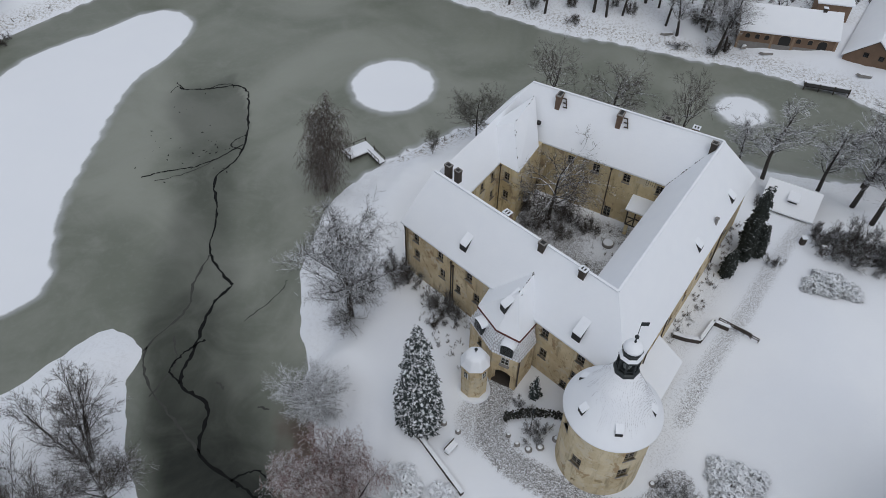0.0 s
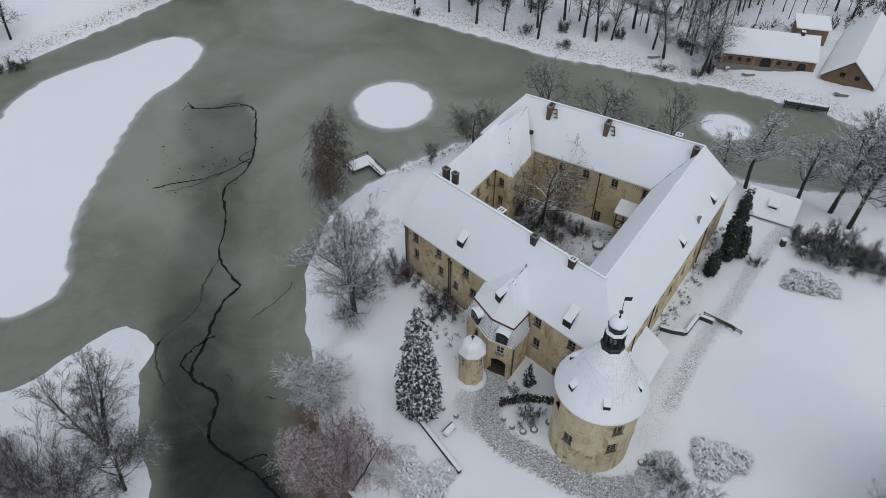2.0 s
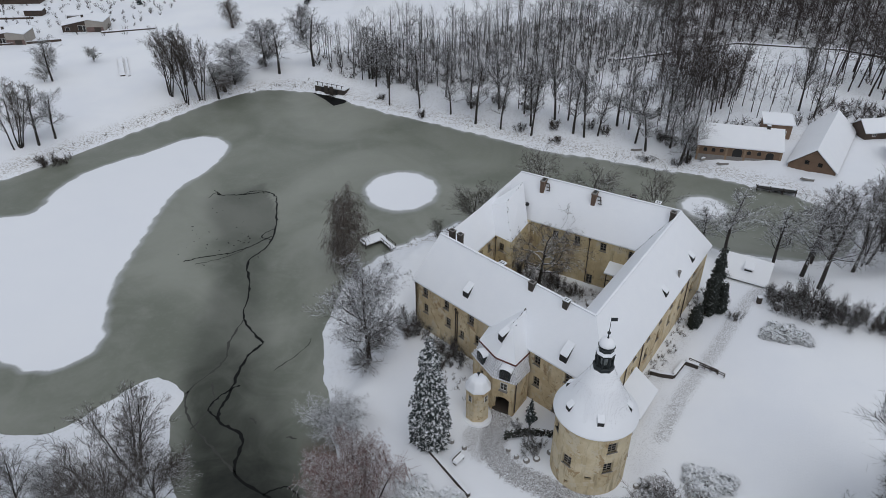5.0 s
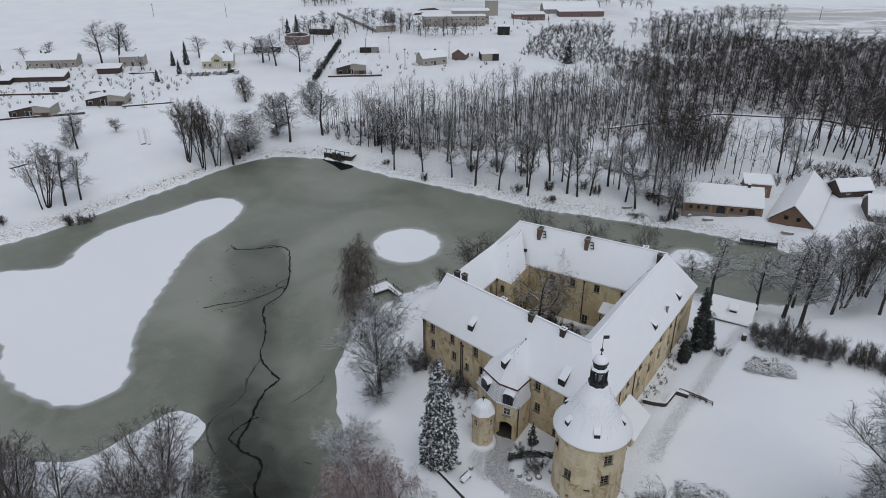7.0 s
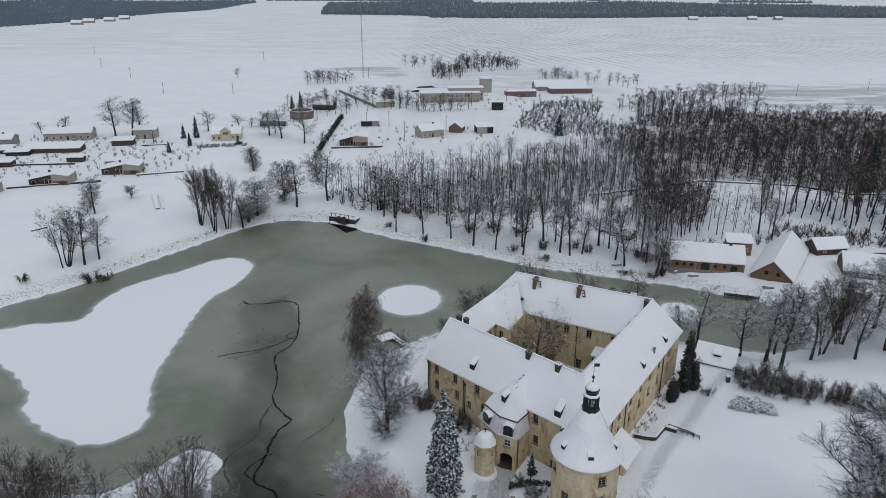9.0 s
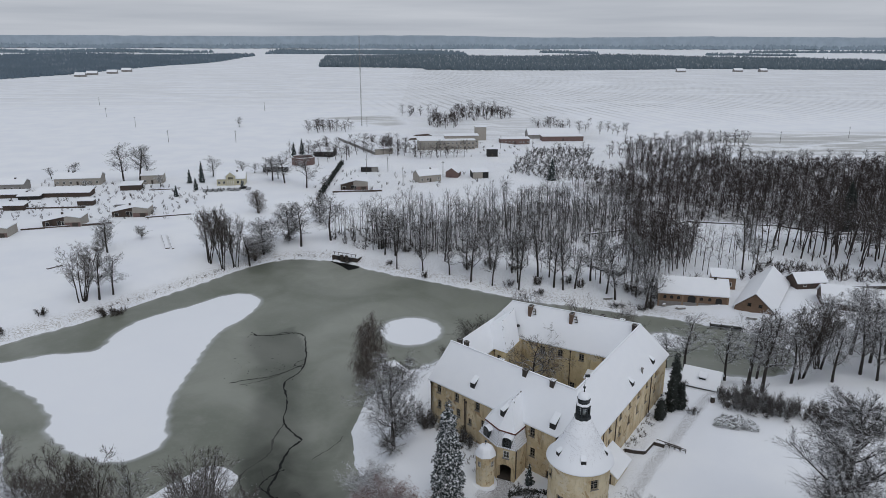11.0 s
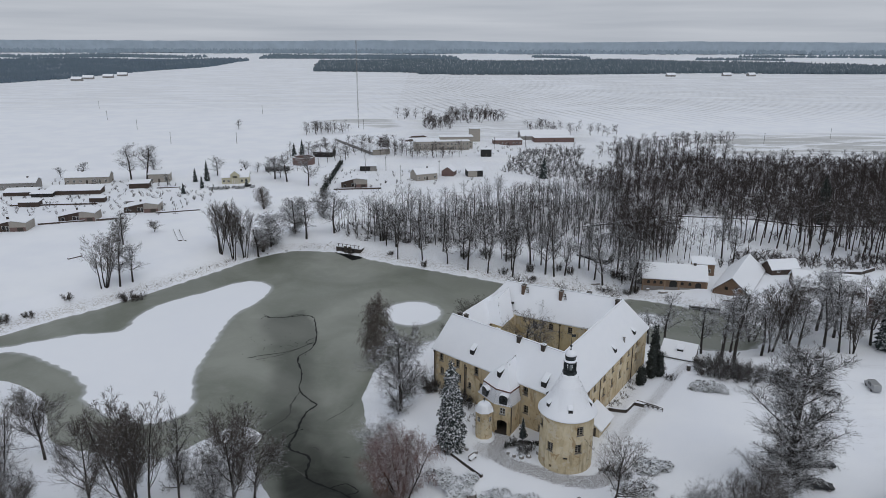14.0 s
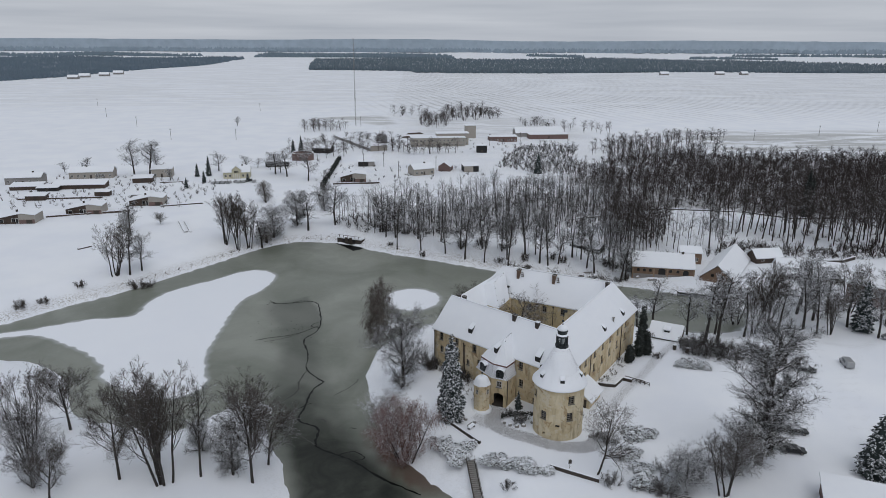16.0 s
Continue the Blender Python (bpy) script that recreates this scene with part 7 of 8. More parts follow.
def bungalow(x, y, rz, label, long=15.0, deep=9.0, low=2.7, top=4.7, right=3.9, peak=2.5):
    """A bungalow whose roof climbs along its front from a low eave to a peak and drops a little beyond it."""
    ob = thing("house", (x, y, height(x, y)), label, "house", rz=rz)
    a, b = long / 2, deep / 2
    side = [(-a, -1.5), (a, -1.5), (a, right), (peak, top), (-a, low)]
    part("wall", Shape().prism([(u, -b, v) for u, v in side], [(u, b, v) for u, v in side]), M_PALE, ob)
    for (u0, v0), (u1, v1), o0, o1 in (((-a, low), (peak, top), 0.6, 0.0), ((peak, top), (a, right), 0.0, 0.5)):
        k = (v1 - v0) / (u1 - u0)
        edge_ = [(u0 - o0, v0 - o0 * k + 0.04), (u1 + o1, v1 + o1 * k + 0.04)]
        low_ = [(edge_[0][0], -b - 0.7, edge_[0][1]), (edge_[1][0], -b - 0.7, edge_[1][1]), (edge_[1][0], b + 0.4, edge_[1][1]), (edge_[0][0], b + 0.4, edge_[0][1])]
        part("roof", Shape().prism(low_, [(p[0], p[1], p[2] + 0.3) for p in low_]), M_ROOF, ob, "thick snow on the roof")
    slope = lambda u: low + (top - low) * (u + a) / (peak + a) - 0.12
    timber = [(-a + 0.15, 0.25), (peak - 1.4, 0.25), (peak - 1.4, slope(peak - 1.4)), (-a + 0.15, slope(-a + 0.15))]
    part("timber_front", Shape().prism([(u, -b - 0.08, v) for u, v in timber], [(u, -b + 0.02, v) for u, v in timber]), M_BROWN, ob, "dark timber front")
    part("brick_base", Shape().box(peak - 1.2, a - 0.1, -b - 0.07, -b + 0.02, -0.6, 1.9), M_ROSE, ob, "faded rose brick lower wall")
    for u0, u1, v0, v1 in ((-a + 1.2, -a + 2.6, 0.9, 2.1), (-1.6, -0.2, 1.0, 2.6), (0.1, 0.9, 0.3, 2.5)):
        w_ = part("window", Shape().box(u0, u1, -b - 0.14, -b - 0.02, v0, v1), M_GLASS, ob, "dark window")
        part("window_frame", Shape().box(u0 - 0.08, u0, -b - 0.16, -b - 0.02, v0 - 0.08, v1 + 0.08).box(u1, u1 + 0.08, -b - 0.16, -b - 0.02, v0 - 0.08, v1 + 0.08).box(u0, u1, -b - 0.16, -b - 0.02, v1, v1 + 0.08), M_WHITEFRAME, w_)
    part("garage_door", Shape().box(a - 3.4, a - 1.0, -b - 0.12, -b, 0.0, 1.75), M_DARKWOOD, ob, "dark garage door")
    part("terrace", Shape().box(-a, peak - 1.4, -b - 2.2, -b - 0.1, -0.8, 0.25), M_SNOW, ob)
    for u in (-a + 0.3, -a + 3.6, -0.6):
        part("post", Shape().box(u - 0.08, u + 0.08, -b - 0.62, -b - 0.46, 0.2, slope(u)), M_DARKWOOD, ob)
    c = part("chimney", Shape().box(-1.6, -0.9, 0.4, 1.1, 3.0, 5.3), M_DARKBRICK, ob)
    part("snow_cap", Shape().box(-1.65, -0.85, 0.35, 1.15, 5.3, 5.42), M_SNOW, c)
    return ob


# the village
V = "single-storey village house with a snow-covered roof"
house(-222, 301, 8, 18, 9, 3.8, 1.8, M_GREY, V, chimney_at=4), house(-213, 285, 8, 15, 7, 1.8, 0.9, M_BROWN, "long low timber shed under snow", "shed", roof="mono", windows=0)
house(-193, 317, 8, 23, 9, 3.8, 2.2, M_PALE, V, windows=7, chimney_at=-3), house(-187, 288, 6, 26, 8, 2.0, 1.3, M_BROWN, "very long low shed under snow", "shed", roof="mono", windows=0)
house(-200, 281, 7, 10, 5, 1.8, 0.6, M_SHADOWWOOD, "small dark shed under snow", "shed", roof="mono", windows=0), house(-195, 259, 5, 9, 5, 2.2, 0.5, M_BROWN, "small dark shed under snow", "shed", roof="mono", windows=0)
bungalow(-158.5, 231.0, 6, "bungalow with dark timber front, rose brick and a snowy slanting roof")
bungalow(-137.3, 248.0, 6, "bungalow with dark timber front, rose brick and a snowy slanting roof")
bungalow(-179, 214, 6, "bungalow with dark timber front, rose brick and a snowy slanting roof")
house(-160, 303, 10, 10, 6, 2.6, 0.8, M_BROWN, "timber outbuilding under snow", "shed", roof="mono", windows=0), house(-155, 320, 8, 11, 7, 4.6, 0.9, M_PALE, "square pale two-storey house under snow", roof="mono", windows=3)
house(-167, 268, 4, 7, 4, 2.2, 0.4, M_BROWN, "small dark shed under snow", "shed", roof="mono", windows=0), house(-146, 262, 6, 8, 5, 2.2, 0.5, M_GREY, "small grey shed under snow", "shed", roof="mono", windows=0)
villa = house(-112, 317, 8, 14.5, 9, 3.6, 2.8, M_YELLOW, "cream yellow villa with a central gable and snowy roof", windows=6, chimney_at=3)
part("front_gable", Shape().prism([(-2.4, -5.2, 0), (2.4, -5.2, 0), (2.4, 0, 0), (-2.4, 0, 0)], [(-2.4, -5.2, 5.0), (2.4, -5.2, 5.0), (2.4, 0, 5.0), (-2.4, 0, 5.0)]).prism([(-2.4, -5.2, 5.0), (2.4, -5.2, 5.0), (0, -5.2, 7.0)], [(-2.4, 0, 5.0), (2.4, 0, 5.0), (0, 0, 7.0)]), M_YELLOW, villa)
for e in (-1, 1):
    low = [(e * 2.9, -5.6, 4.65), (0, -5.6, 7.1), (0, 0, 7.1), (e * 2.9, 0, 4.65)]
    low = low if e < 0 else low[::-1]
    part("gable_roof", Shape().prism(low, [(p[0], p[1], p[2] + 0.28) for p in low]), M_ROOF, villa)
for u in (-1.5, -0.5, 0.5, 1.5):
    part("column", Shape().box(u - 0.14, u + 0.14, -5.55, -5.27, 0, 2.5), M_WHITE, villa)
    part("window", Shape().box(u * 0.62 - 0.25, u * 0.62 + 0.25, -5.26, -5.18, 3.3, 4.4), M_GLASS, villa)
bungalow(-45, 304, 6, "pale bungalow with dark timber front and a snowy slanting roof", 14.0, 9.0, 3.2, 5.2, 4.4, 1.0)
house(-41, 354, 3, 10, 7, 3.0, 0.5, M_GREY, "flat-roofed garage block under snow", "garage", roof="mono", windows=0, side_material=M_SHADOWWOOD)
house(-7, 325, 25, 13, 9, 3.8, 2.4, M_PALE, "pale gabled house with snowy roof", windows=4, chimney_at=2), house(8, 337, 75, 9, 7, 3.0, 2.4, M_ROSE, "small dark red gabled shed under snow", "shed", windows=0)
house(22.5, 334, 10, 9, 7, 3.6, 0.9, M_SHADOWWOOD, "dark open shed with a pale end wall", "shed", roof="mono", windows=0, side_material=M_PALE)
house(-75, 409, -8, 13, 10, 3.6, 2.0, M_SHADOWWOOD, "black timber barn with snowy roof", "barn", windows=0), house(-96, 353, 5, 14, 6, 3.0, 0.3, M_SHADOWWOOD, "long black garage row under snow", "garage", roof="mono", windows=0)
house(-53, 450, 115, 78, 13, 2.2, 2.8, M_GREY, "very long dark cowshed with a pale gable and snowy roof", "cowshed", windows=0, door=False)
house(-36.4, 414.3, 25, 12.4, 0.5, 4.4, 0.4, M_PALE, "pale rendered end wall of the cowshed", "gable wall", windows=0, door=False)
house(6, 440, 5, 40, 11, 6.4, 0.3, M_PALE, "long pale two-storey office block with window rows under snow", "office block", roof="mono", windows=14), house(17, 446, 5, 24, 8, 8.6, 0.3, M_PALE, "raised rear wing of the office block", "office block", roof="mono", windows=8)
house(33.5, 484, 5, 8, 8, 10.0, 0.3, M_PALE, "square pale water tower block", "tower block", roof="mono", windows=0, door=False)
house(58, 470, 5, 22, 8, 4.0, 0.4, M_ROSE, "long brick workshop with snowy flat roof", "workshop", roof="mono", windows=8), house(97, 487, 4, 32, 9, 3.6, 0.4, M_ROSE, "long red brick shed with snowy roof", "shed", roof="mono", windows=0)
house(36, 407, 0, 7, 6, 5.0, 0.3, M_SHADOWWOOD, "dark square shed under snow", "shed", roof="mono", windows=0)
house(92, 505, 4, 40, 14, 3.0, 4.0, M_GREY, "grey hangar with a rounded snowy roof", "hangar", windows=0)
for x, y, l in ((-11.4, 506.4, 9.0), (-17.4, 484.4, 5.0), (26.6, 504.4, 4.0)):
    heap = thing("earth_heap", (x, y, height(x, y)), "bare dark earth heap breaking through snow", "earth heap", "earth heaps behind the office block", rz=12)
    part("soil", Shape().prism([(-l, -1.6, -0.2), (l, -1.3, -0.2), (l * 0.9, 1.5, -0.2), (-l * 0.8, 1.8, -0.2)], [(-l * 0.6, -0.4, 1.1), (l * 0.5, -0.3, 1.5), (l * 0.45, 0.4, 1.3), (-l * 0.5, 0.5, 0.9)]), M_BROWN, heap)
    part("snow_cover", Shape().prism([(-l * 0.5, 0.0, 1.02), (l * 0.4, 0.05, 1.36), (l * 0.6, 1.3, 0.5), (-l * 0.5, 1.5, 0.4)], [(-l * 0.4, 0.1, 1.2), (l * 0.35, 0.15, 1.5), (l * 0.5, 1.2, 0.65), (-l * 0.45, 1.4, 0.55)]), M_SNOW, heap)
tank = thing("round_tank", (-84, 377, height(-84, 377)), "round brick silage tank with snowy rim", "tank")
part("wall", Shape().lathe([(7.0, -1), (7.0, 4.6), (6.6, 4.6), (6.6, 0.5)], 36, closed=False), M_ROSE, tank)
part("snow_cap", Shape().lathe([(7.1, 4.6), (7.1, 4.8), (6.5, 4.8), (6.5, 4.6)], 36, closed=False), M_SNOW, tank)
part("floor", Shape().lathe([(6.6, 0.3), (6.6, 0.6)], 36), M_SNOW, tank)
for x, y, rz in ((-675.6, 1343.2, 0), (-682.7, 1407.8, 10), (-663.1, 1455.4, 5), (-664.2, 1531.1, 8), (560, 1560, 3), (700, 1585, 4), (760, 1590, 20), (-330, 2180, 0), (-300, 2185, 0)):
    house(x, y, rz, 20, 10, 4, 4, M_GREY, "distant farmhouse with snowy roof at the wood's edge", "farmhouse", windows=4)

# hedge, mast, poles
hedge = thing("hedge", (-60, 332, height(-60, 332)), "long dark clipped hedge between snowy plots", "hedge")
hs = Shape()
rh = random.Random(3)
for k in range(1500):
    v = rh.uniform(-46, 46)
    u, z = rh.uniform(-1.1, 1.1) + 0.25 * math.sin(v * 0.5), rh.uniform(0.1, 2.3 + 0.4 * math.sin(v * 0.9))
    l = rh.uniform(0.22, 0.5)
    hs.add([(u - l, v, z), (u, v - l, z + 0.1), (u + l, v, z), (u, v + l, z - 0.1), (u, v, z + l)], [(0, 1, 4), (1, 2, 4), (2, 3, 4), (3, 0, 4), (3, 2, 1, 0)])
part("foliage", hs, M_THUJA, hedge)
mast = thing("radio_mast", (-65.2, 567, height(-65.2, 567)), "very tall thin lattice radio mast", "mast")
ms = Shape()
for a in (0.5, 2.6, 4.7):
    ms.beam((0.45 * math.cos(a), 0.45 * math.sin(a), 0), (0.45 * math.cos(a), 0.45 * math.sin(a), 76.5), 0.14, 0.14)
for k in range(38):
    a = (0.5, 2.6, 4.7)[k % 3]
    b = (0.5, 2.6, 4.7)[(k + 1) % 3]
    ms.beam((0.45 * math.cos(a), 0.45 * math.sin(a), 2 * k), (0.45 * math.cos(b), 0.45 * math.sin(b), 2 * k + 2), 0.1, 0.1)
part("lattice", ms, M_STONE, mast)


def pole(x, y, h=9.0):
    ob = thing("utility_pole", (x, y, height(x, y)), "thin wooden utility pole with a crossarm", "pole", "utility poles")
    part("post", Shape().lathe([(0.16, -0.5), (0.11, h)], 6), M_DARKWOOD, ob)
    part("crossarm", Shape().box(-0.8, 0.8, -0.06, 0.06, h - 0.9, h - 0.75), M_DARKWOOD, ob)


for x, y in ((-74, 372), (-30, 350), (-20, 318), (2, 335), (-84, 352), (-42, 345), (-98, 340), (45, 440), (20, 420), (70, 455), (-16, 420), (-200, 470), (-260, 560), (-320, 640), (-150, 470), (-60, 560), (40, 640), (-380, 760), (-180, 700), (260, 470), (330, 500), (400, 530)):
    pole(x, y)


def strip(name, a, b, width, h, material, label, category, snow=True, posts=0):
    """A low wall, fence or heap along a line, with snow on its back."""
    a, b = Vector(a), Vector(b)
    mid = (a + b) / 2
    z = min(height(*a), height(*b))
    ob = thing(name, (*mid, z), label, category, rz=math.degrees(math.atan2(b.y - a.y, b.x - a.x)))
    l = (b - a).length / 2
    if posts:
        for k in range(posts + 1):
            u = -l + 2 * l * k / posts
            part("post", Shape().box(u - 0.06, u + 0.06, -0.06, 0.06, -0.3, h), material, ob)
        part("rail", Shape().box(-l, l, -0.04, 0.04, h - 0.15, h - 0.03), material, ob)
        part("rail", Shape().box(-l, l, -0.04, 0.04, h * 0.45, h * 0.45 + 0.12), material, ob)
    else:
        part("body", Shape().box(-l, l, -width / 2, width / 2, -1.5, h), material, ob)
        if snow:
            part("snow_cap", Shape().box(-l - 0.04, l + 0.04, -width / 2 - 0.01, width / 2 - 0.02, h, h + 0.12), M_SNOW, ob)
    return ob


# garden walls, steps and fences round the castle
WALLED = "low dark stone garden wall capped with snow"
strip("garden_wall", (-2.6, 43.2), (2.6, 35.9), 0.45, 0.65, M_DARKBRICK, WALLED, "wall"), strip("garden_wall", (14.3, 27.6), (22.6, 22.6), 0.4, 0.7, M_DARKBRICK, WALLED, "wall")
strip("garden_wall", (13.2, 26.4), (14.3, 27.6), 0.4, 0.7, M_DARKBRICK, WALLED, "wall"), strip("garden_wall", (10.4, 28.9), (12.4, 28.2), 0.3, 0.3, M_DARKBRICK, WALLED, "wall")
for a, b in (((31.6, 58.9), (33.1, 58.3)), ((33.1, 58.3), (35.0, 57.9)), ((35.0, 57.9), (37.7, 61.2)), ((37.7, 61.2), (39.6, 60.1))):
    strip("terrace_wall", a, b, 0.5, 0.75, M_DARKBRICK, "low dark terrace wall capped with snow", "wall")
strip("fence", (39.8, 60.6), (43.0, 58.0), 0.1, 0.9, M_DARKWOOD, "short weathered rail fence on the terrace", "fence", posts=4)
strip("fence", (38.6, 61.6), (42.2, 58.9), 0.1, 0.9, M_DARKWOOD, "short weathered rail fence on the terrace", "fence", posts=4)
strip("fence", (28, 20.5), (44, 13.5), 0.1, 0.9, M_DARKWOOD, "dark rail fence along the lawn", "fence", posts=12)
arc_hedge = thing("clipped_hedge", (11.4, 46.4, height(11.4, 46.4)), "low dark clipped hedge in a curved bed dusted with snow", "hedge")
leaf = Shape()
line = spline([(-3.4, -0.5), (-1.2, 0.15), (1.2, 0.2), (3.6, -0.2)], False, 20)
ra_ = random.Random(12)
for k in range(620):
    i = ra_.randrange(len(line))
    u, v, z = line[i][0] + ra_.gauss(0, 0.1), line[i][1] + ra_.uniform(-0.5, 0.5), ra_.uniform(0.0, 0.75)
    l, q = ra_.uniform(0.08, 0.18), ra_.uniform(0, 6.28)
    c_, s_ = l * math.cos(q), l * math.sin(q)
    leaf.add([(u - c_, v - s_, z), (u + s_, v - c_, z + 0.05), (u + c_, v + s_, z), (u - s_, v + c_, z - 0.05), (u, v, z + l)], [(0, 1, 4), (1, 2, 4), (2, 3, 4), (3, 0, 4), (3, 2, 1, 0)])
part("foliage", leaf, M_HEDGE, arc_hedge)
stair = thing("garden_steps", (0.9, 26.2, height(0.9, 26.2)), "long straight flight of garden steps under snow", "steps", rz=5)
top_z, low_z = height(1.6, 31.6) - height(0.9, 26.2), height(0.2, 20.8) - height(0.9, 26.2)
step_mesh = None
for k in range(24):
    f = k / 23
    st = part("step", Shape().box(-0.65, 0.65, -0.24, 0.24, -0.5, 0.14), M_STONE, stair) if step_mesh is None else shared("step", step_mesh, stair)
    step_mesh = st.data
    st.matrix_basis = Matrix.Translation((0, 5.4 - 10.8 * f, top_z + (low_z - top_z) * f + 0.02))
for e in (-1, 1):
    part("side_board", Shape().beam((e * 0.75, 5.6, top_z + 0.25), (e * 0.75, -5.6, low_z + 0.25), 0.14, 0.3), M_DARKWOOD, stair)
    part("handrail", Shape().beam((e * 0.8, 5.6, top_z + 1.0), (e * 0.8, -5.6, low_z + 1.0), 0.06, 0.06), M_DARKWOOD, stair)

bench = thing("garden_bench", (1.3, 41.6, height(1.3, 41.6)), "wooden bench buried under a snow cushion", "bench", rz=50)
part("seat", Shape().box(-0.9, 0.9, -0.3, 0.3, 0.35, 0.45), M_DARKWOOD, bench)
part("backrest", Shape().box(-0.9, 0.9, 0.28, 0.36, 0.45, 0.95), M_DARKWOOD, bench)
part("snow_cushion", Shape().prism([(-0.95, -0.4, 0.45), (0.95, -0.4, 0.45), (0.95, 0.3, 0.45), (-0.95, 0.3, 0.45)], [(-0.8, -0.25, 0.75), (0.8, -0.25, 0.75), (0.8, 0.25, 0.85), (-0.8, 0.25, 0.85)]), M_SNOW, bench)
for u in (-0.8, 0.8):
    part("leg", Shape().box(u - 0.06, u + 0.06, -0.3, 0.3, -0.2, 0.35), M_DARKWOOD, bench)
for x, y, s in ((10.6, 41.6, 0.5), (12.0, 41.9, 0.55), (9.3, 42.3, 0.4), (0.4, 45.1, 0.45), (2.2, 44.0, 0.4), (24.6, 37.4, 0.45), (14.0, 43.0, 0.5), (-0.3, 46.3, 0.6), (8.3, 43.6, 0.35)):
    rk = thing("boulder", (x, y, height(x, y)), "small dark boulder with a snow cap", "stone", "boulders in the garden", rz=x * 50)
    part("stone", Shape().lathe([(s * 0.8, -0.2), (s, 0.15), (s * 0.8, 0.35), (s * 0.4, 0.45)], 7), M_STONE, rk)
    part("snow_cap", Shape().lathe([(s * 0.62, 0.37), (s * 0.5, 0.48), (s * 0.2, 0.55)], 8, (0.05, 0.02)), M_SNOW, rk, smooth=True)
well = thing("well", (25.4, 76.4, YARD), "low round courtyard well with a snowy lid", "well")
part("ring", Shape().lathe([(0.9, -0.2), (0.9, 0.45), (0.75, 0.5)], 16), M_STONE, well), part("lid", Shape().lathe([(0.8, 0.5), (0.7, 0.62), (0.2, 0.7)], 16), M_SNOW, well)
post = thing("sign_post", (18.3, 27.0, height(18.3, 27)), "small dark notice board on a post", "sign")
part("post", Shape().box(-0.04, 0.04, -0.04, 0.04, -0.2, 1.9), M_DARKWOOD, post), part("board", Shape().box(-0.3, 0.3, -0.07, -0.03, 1.0, 1.8), M_DARKWOOD, post)
lamp = thing("garden_lamp", (11.0, 44.2, height(11, 44.2)), "thin iron garden lamp post", "lamp")
part("post", Shape().lathe([(0.06, -0.2), (0.04, 4.2)], 6), M_COPPER, lamp), part("lantern", Shape().lathe([(0.1, 4.2), (0.2, 4.5), (0.12, 4.8), (0.02, 4.95)], 6), M_COPPER, lamp)
for x, y in ((55.6, 77.2), (58.0, 75.2)):
    gp = thing("gate_post", (x, y, height(x, y)), "square stone gate post with snow cap", "gate post", "garden gate posts")
    part("pillar", Shape().box(-0.35, 0.35, -0.35, 0.35, -0.3, 1.3), M_DARKBRICK, gp), part("snow_cap", Shape().box(-0.4, 0.4, -0.4, 0.4, 1.3, 1.45), M_SNOW, gp)

for a, b in (((58, 216), (80, 225)), ((80, 225), (107, 237)), ((107, 237), (142, 229.5)), ((142, 229.5), (159, 216)), ((159, 216), (200, 215)), ((200, 215), (260, 208))):
    strip("ditch_bank", a, b, 1.2, 0.5, M_DARKBRICK, "dark undercut ditch bank capped with snow", "bank")
for a, b in (((118, 149.5), (142, 150.2)), ((142, 150.2), (150, 155))):
    strip("field_wall", a, b, 0.6, 1.2, M_DARKBRICK, "low dark boundary wall capped with snow", "wall")

# wooden pier on the west shore
pier = thing("pier", (-16.0, 103.9, WATER), "small wooden swimming platform covered with snow", "pier", rz=36)
for k in range(9):
    part("plank", Shape().box(-2.6 + k * 0.58, -2.6 + k * 0.58 + 0.54, -1.6, 1.6, 0.55, 0.65), M_DARKWOOD, pier)
part("snow_cover", Shape().box(-2.55, 2.55, -1.5, 1.5, 0.65, 0.85), M_SNOW, pier)
part("gangway", Shape().box(1.1, 2.4, -5.6, -1.6, 0.5, 0.65), M_DARKWOOD, pier), part("gangway_snow", Shape().box(1.15, 2.35, -5.6, -1.5, 0.65, 0.82), M_SNOW, pier)
for u in (1.1, 2.4):
    part("handrail", Shape().box(u - 0.04, u + 0.04, -5.6, -1.6, 1.4, 1.5), M_DARKWOOD, pier)
    for v in (-5.4, -4.1, -2.8):
        part("rail_post", Shape().box(u - 0.05, u + 0.05, v - 0.05, v + 0.05, 0.5, 1.45), M_DARKWOOD, pier)
for x, y in ((-2.55, -1.55), (-2.55, 1.55), (2.55, 1.55), (0, 1.55), (-2.55, 0), (2.55, -1.55)):
    part("post", Shape().box(x - 0.08, x + 0.08, y - 0.08, y + 0.08, -0.5, 1.6), M_DARKWOOD, pier)
part("handrail", Shape().box(-2.6, 2.6, 1.5, 1.6, 1.45, 1.55), M_DARKWOOD, pier), part("handrail", Shape().box(-2.6, -2.5, -1.55, 1.55, 1.45, 1.55), M_DARKWOOD, pier)

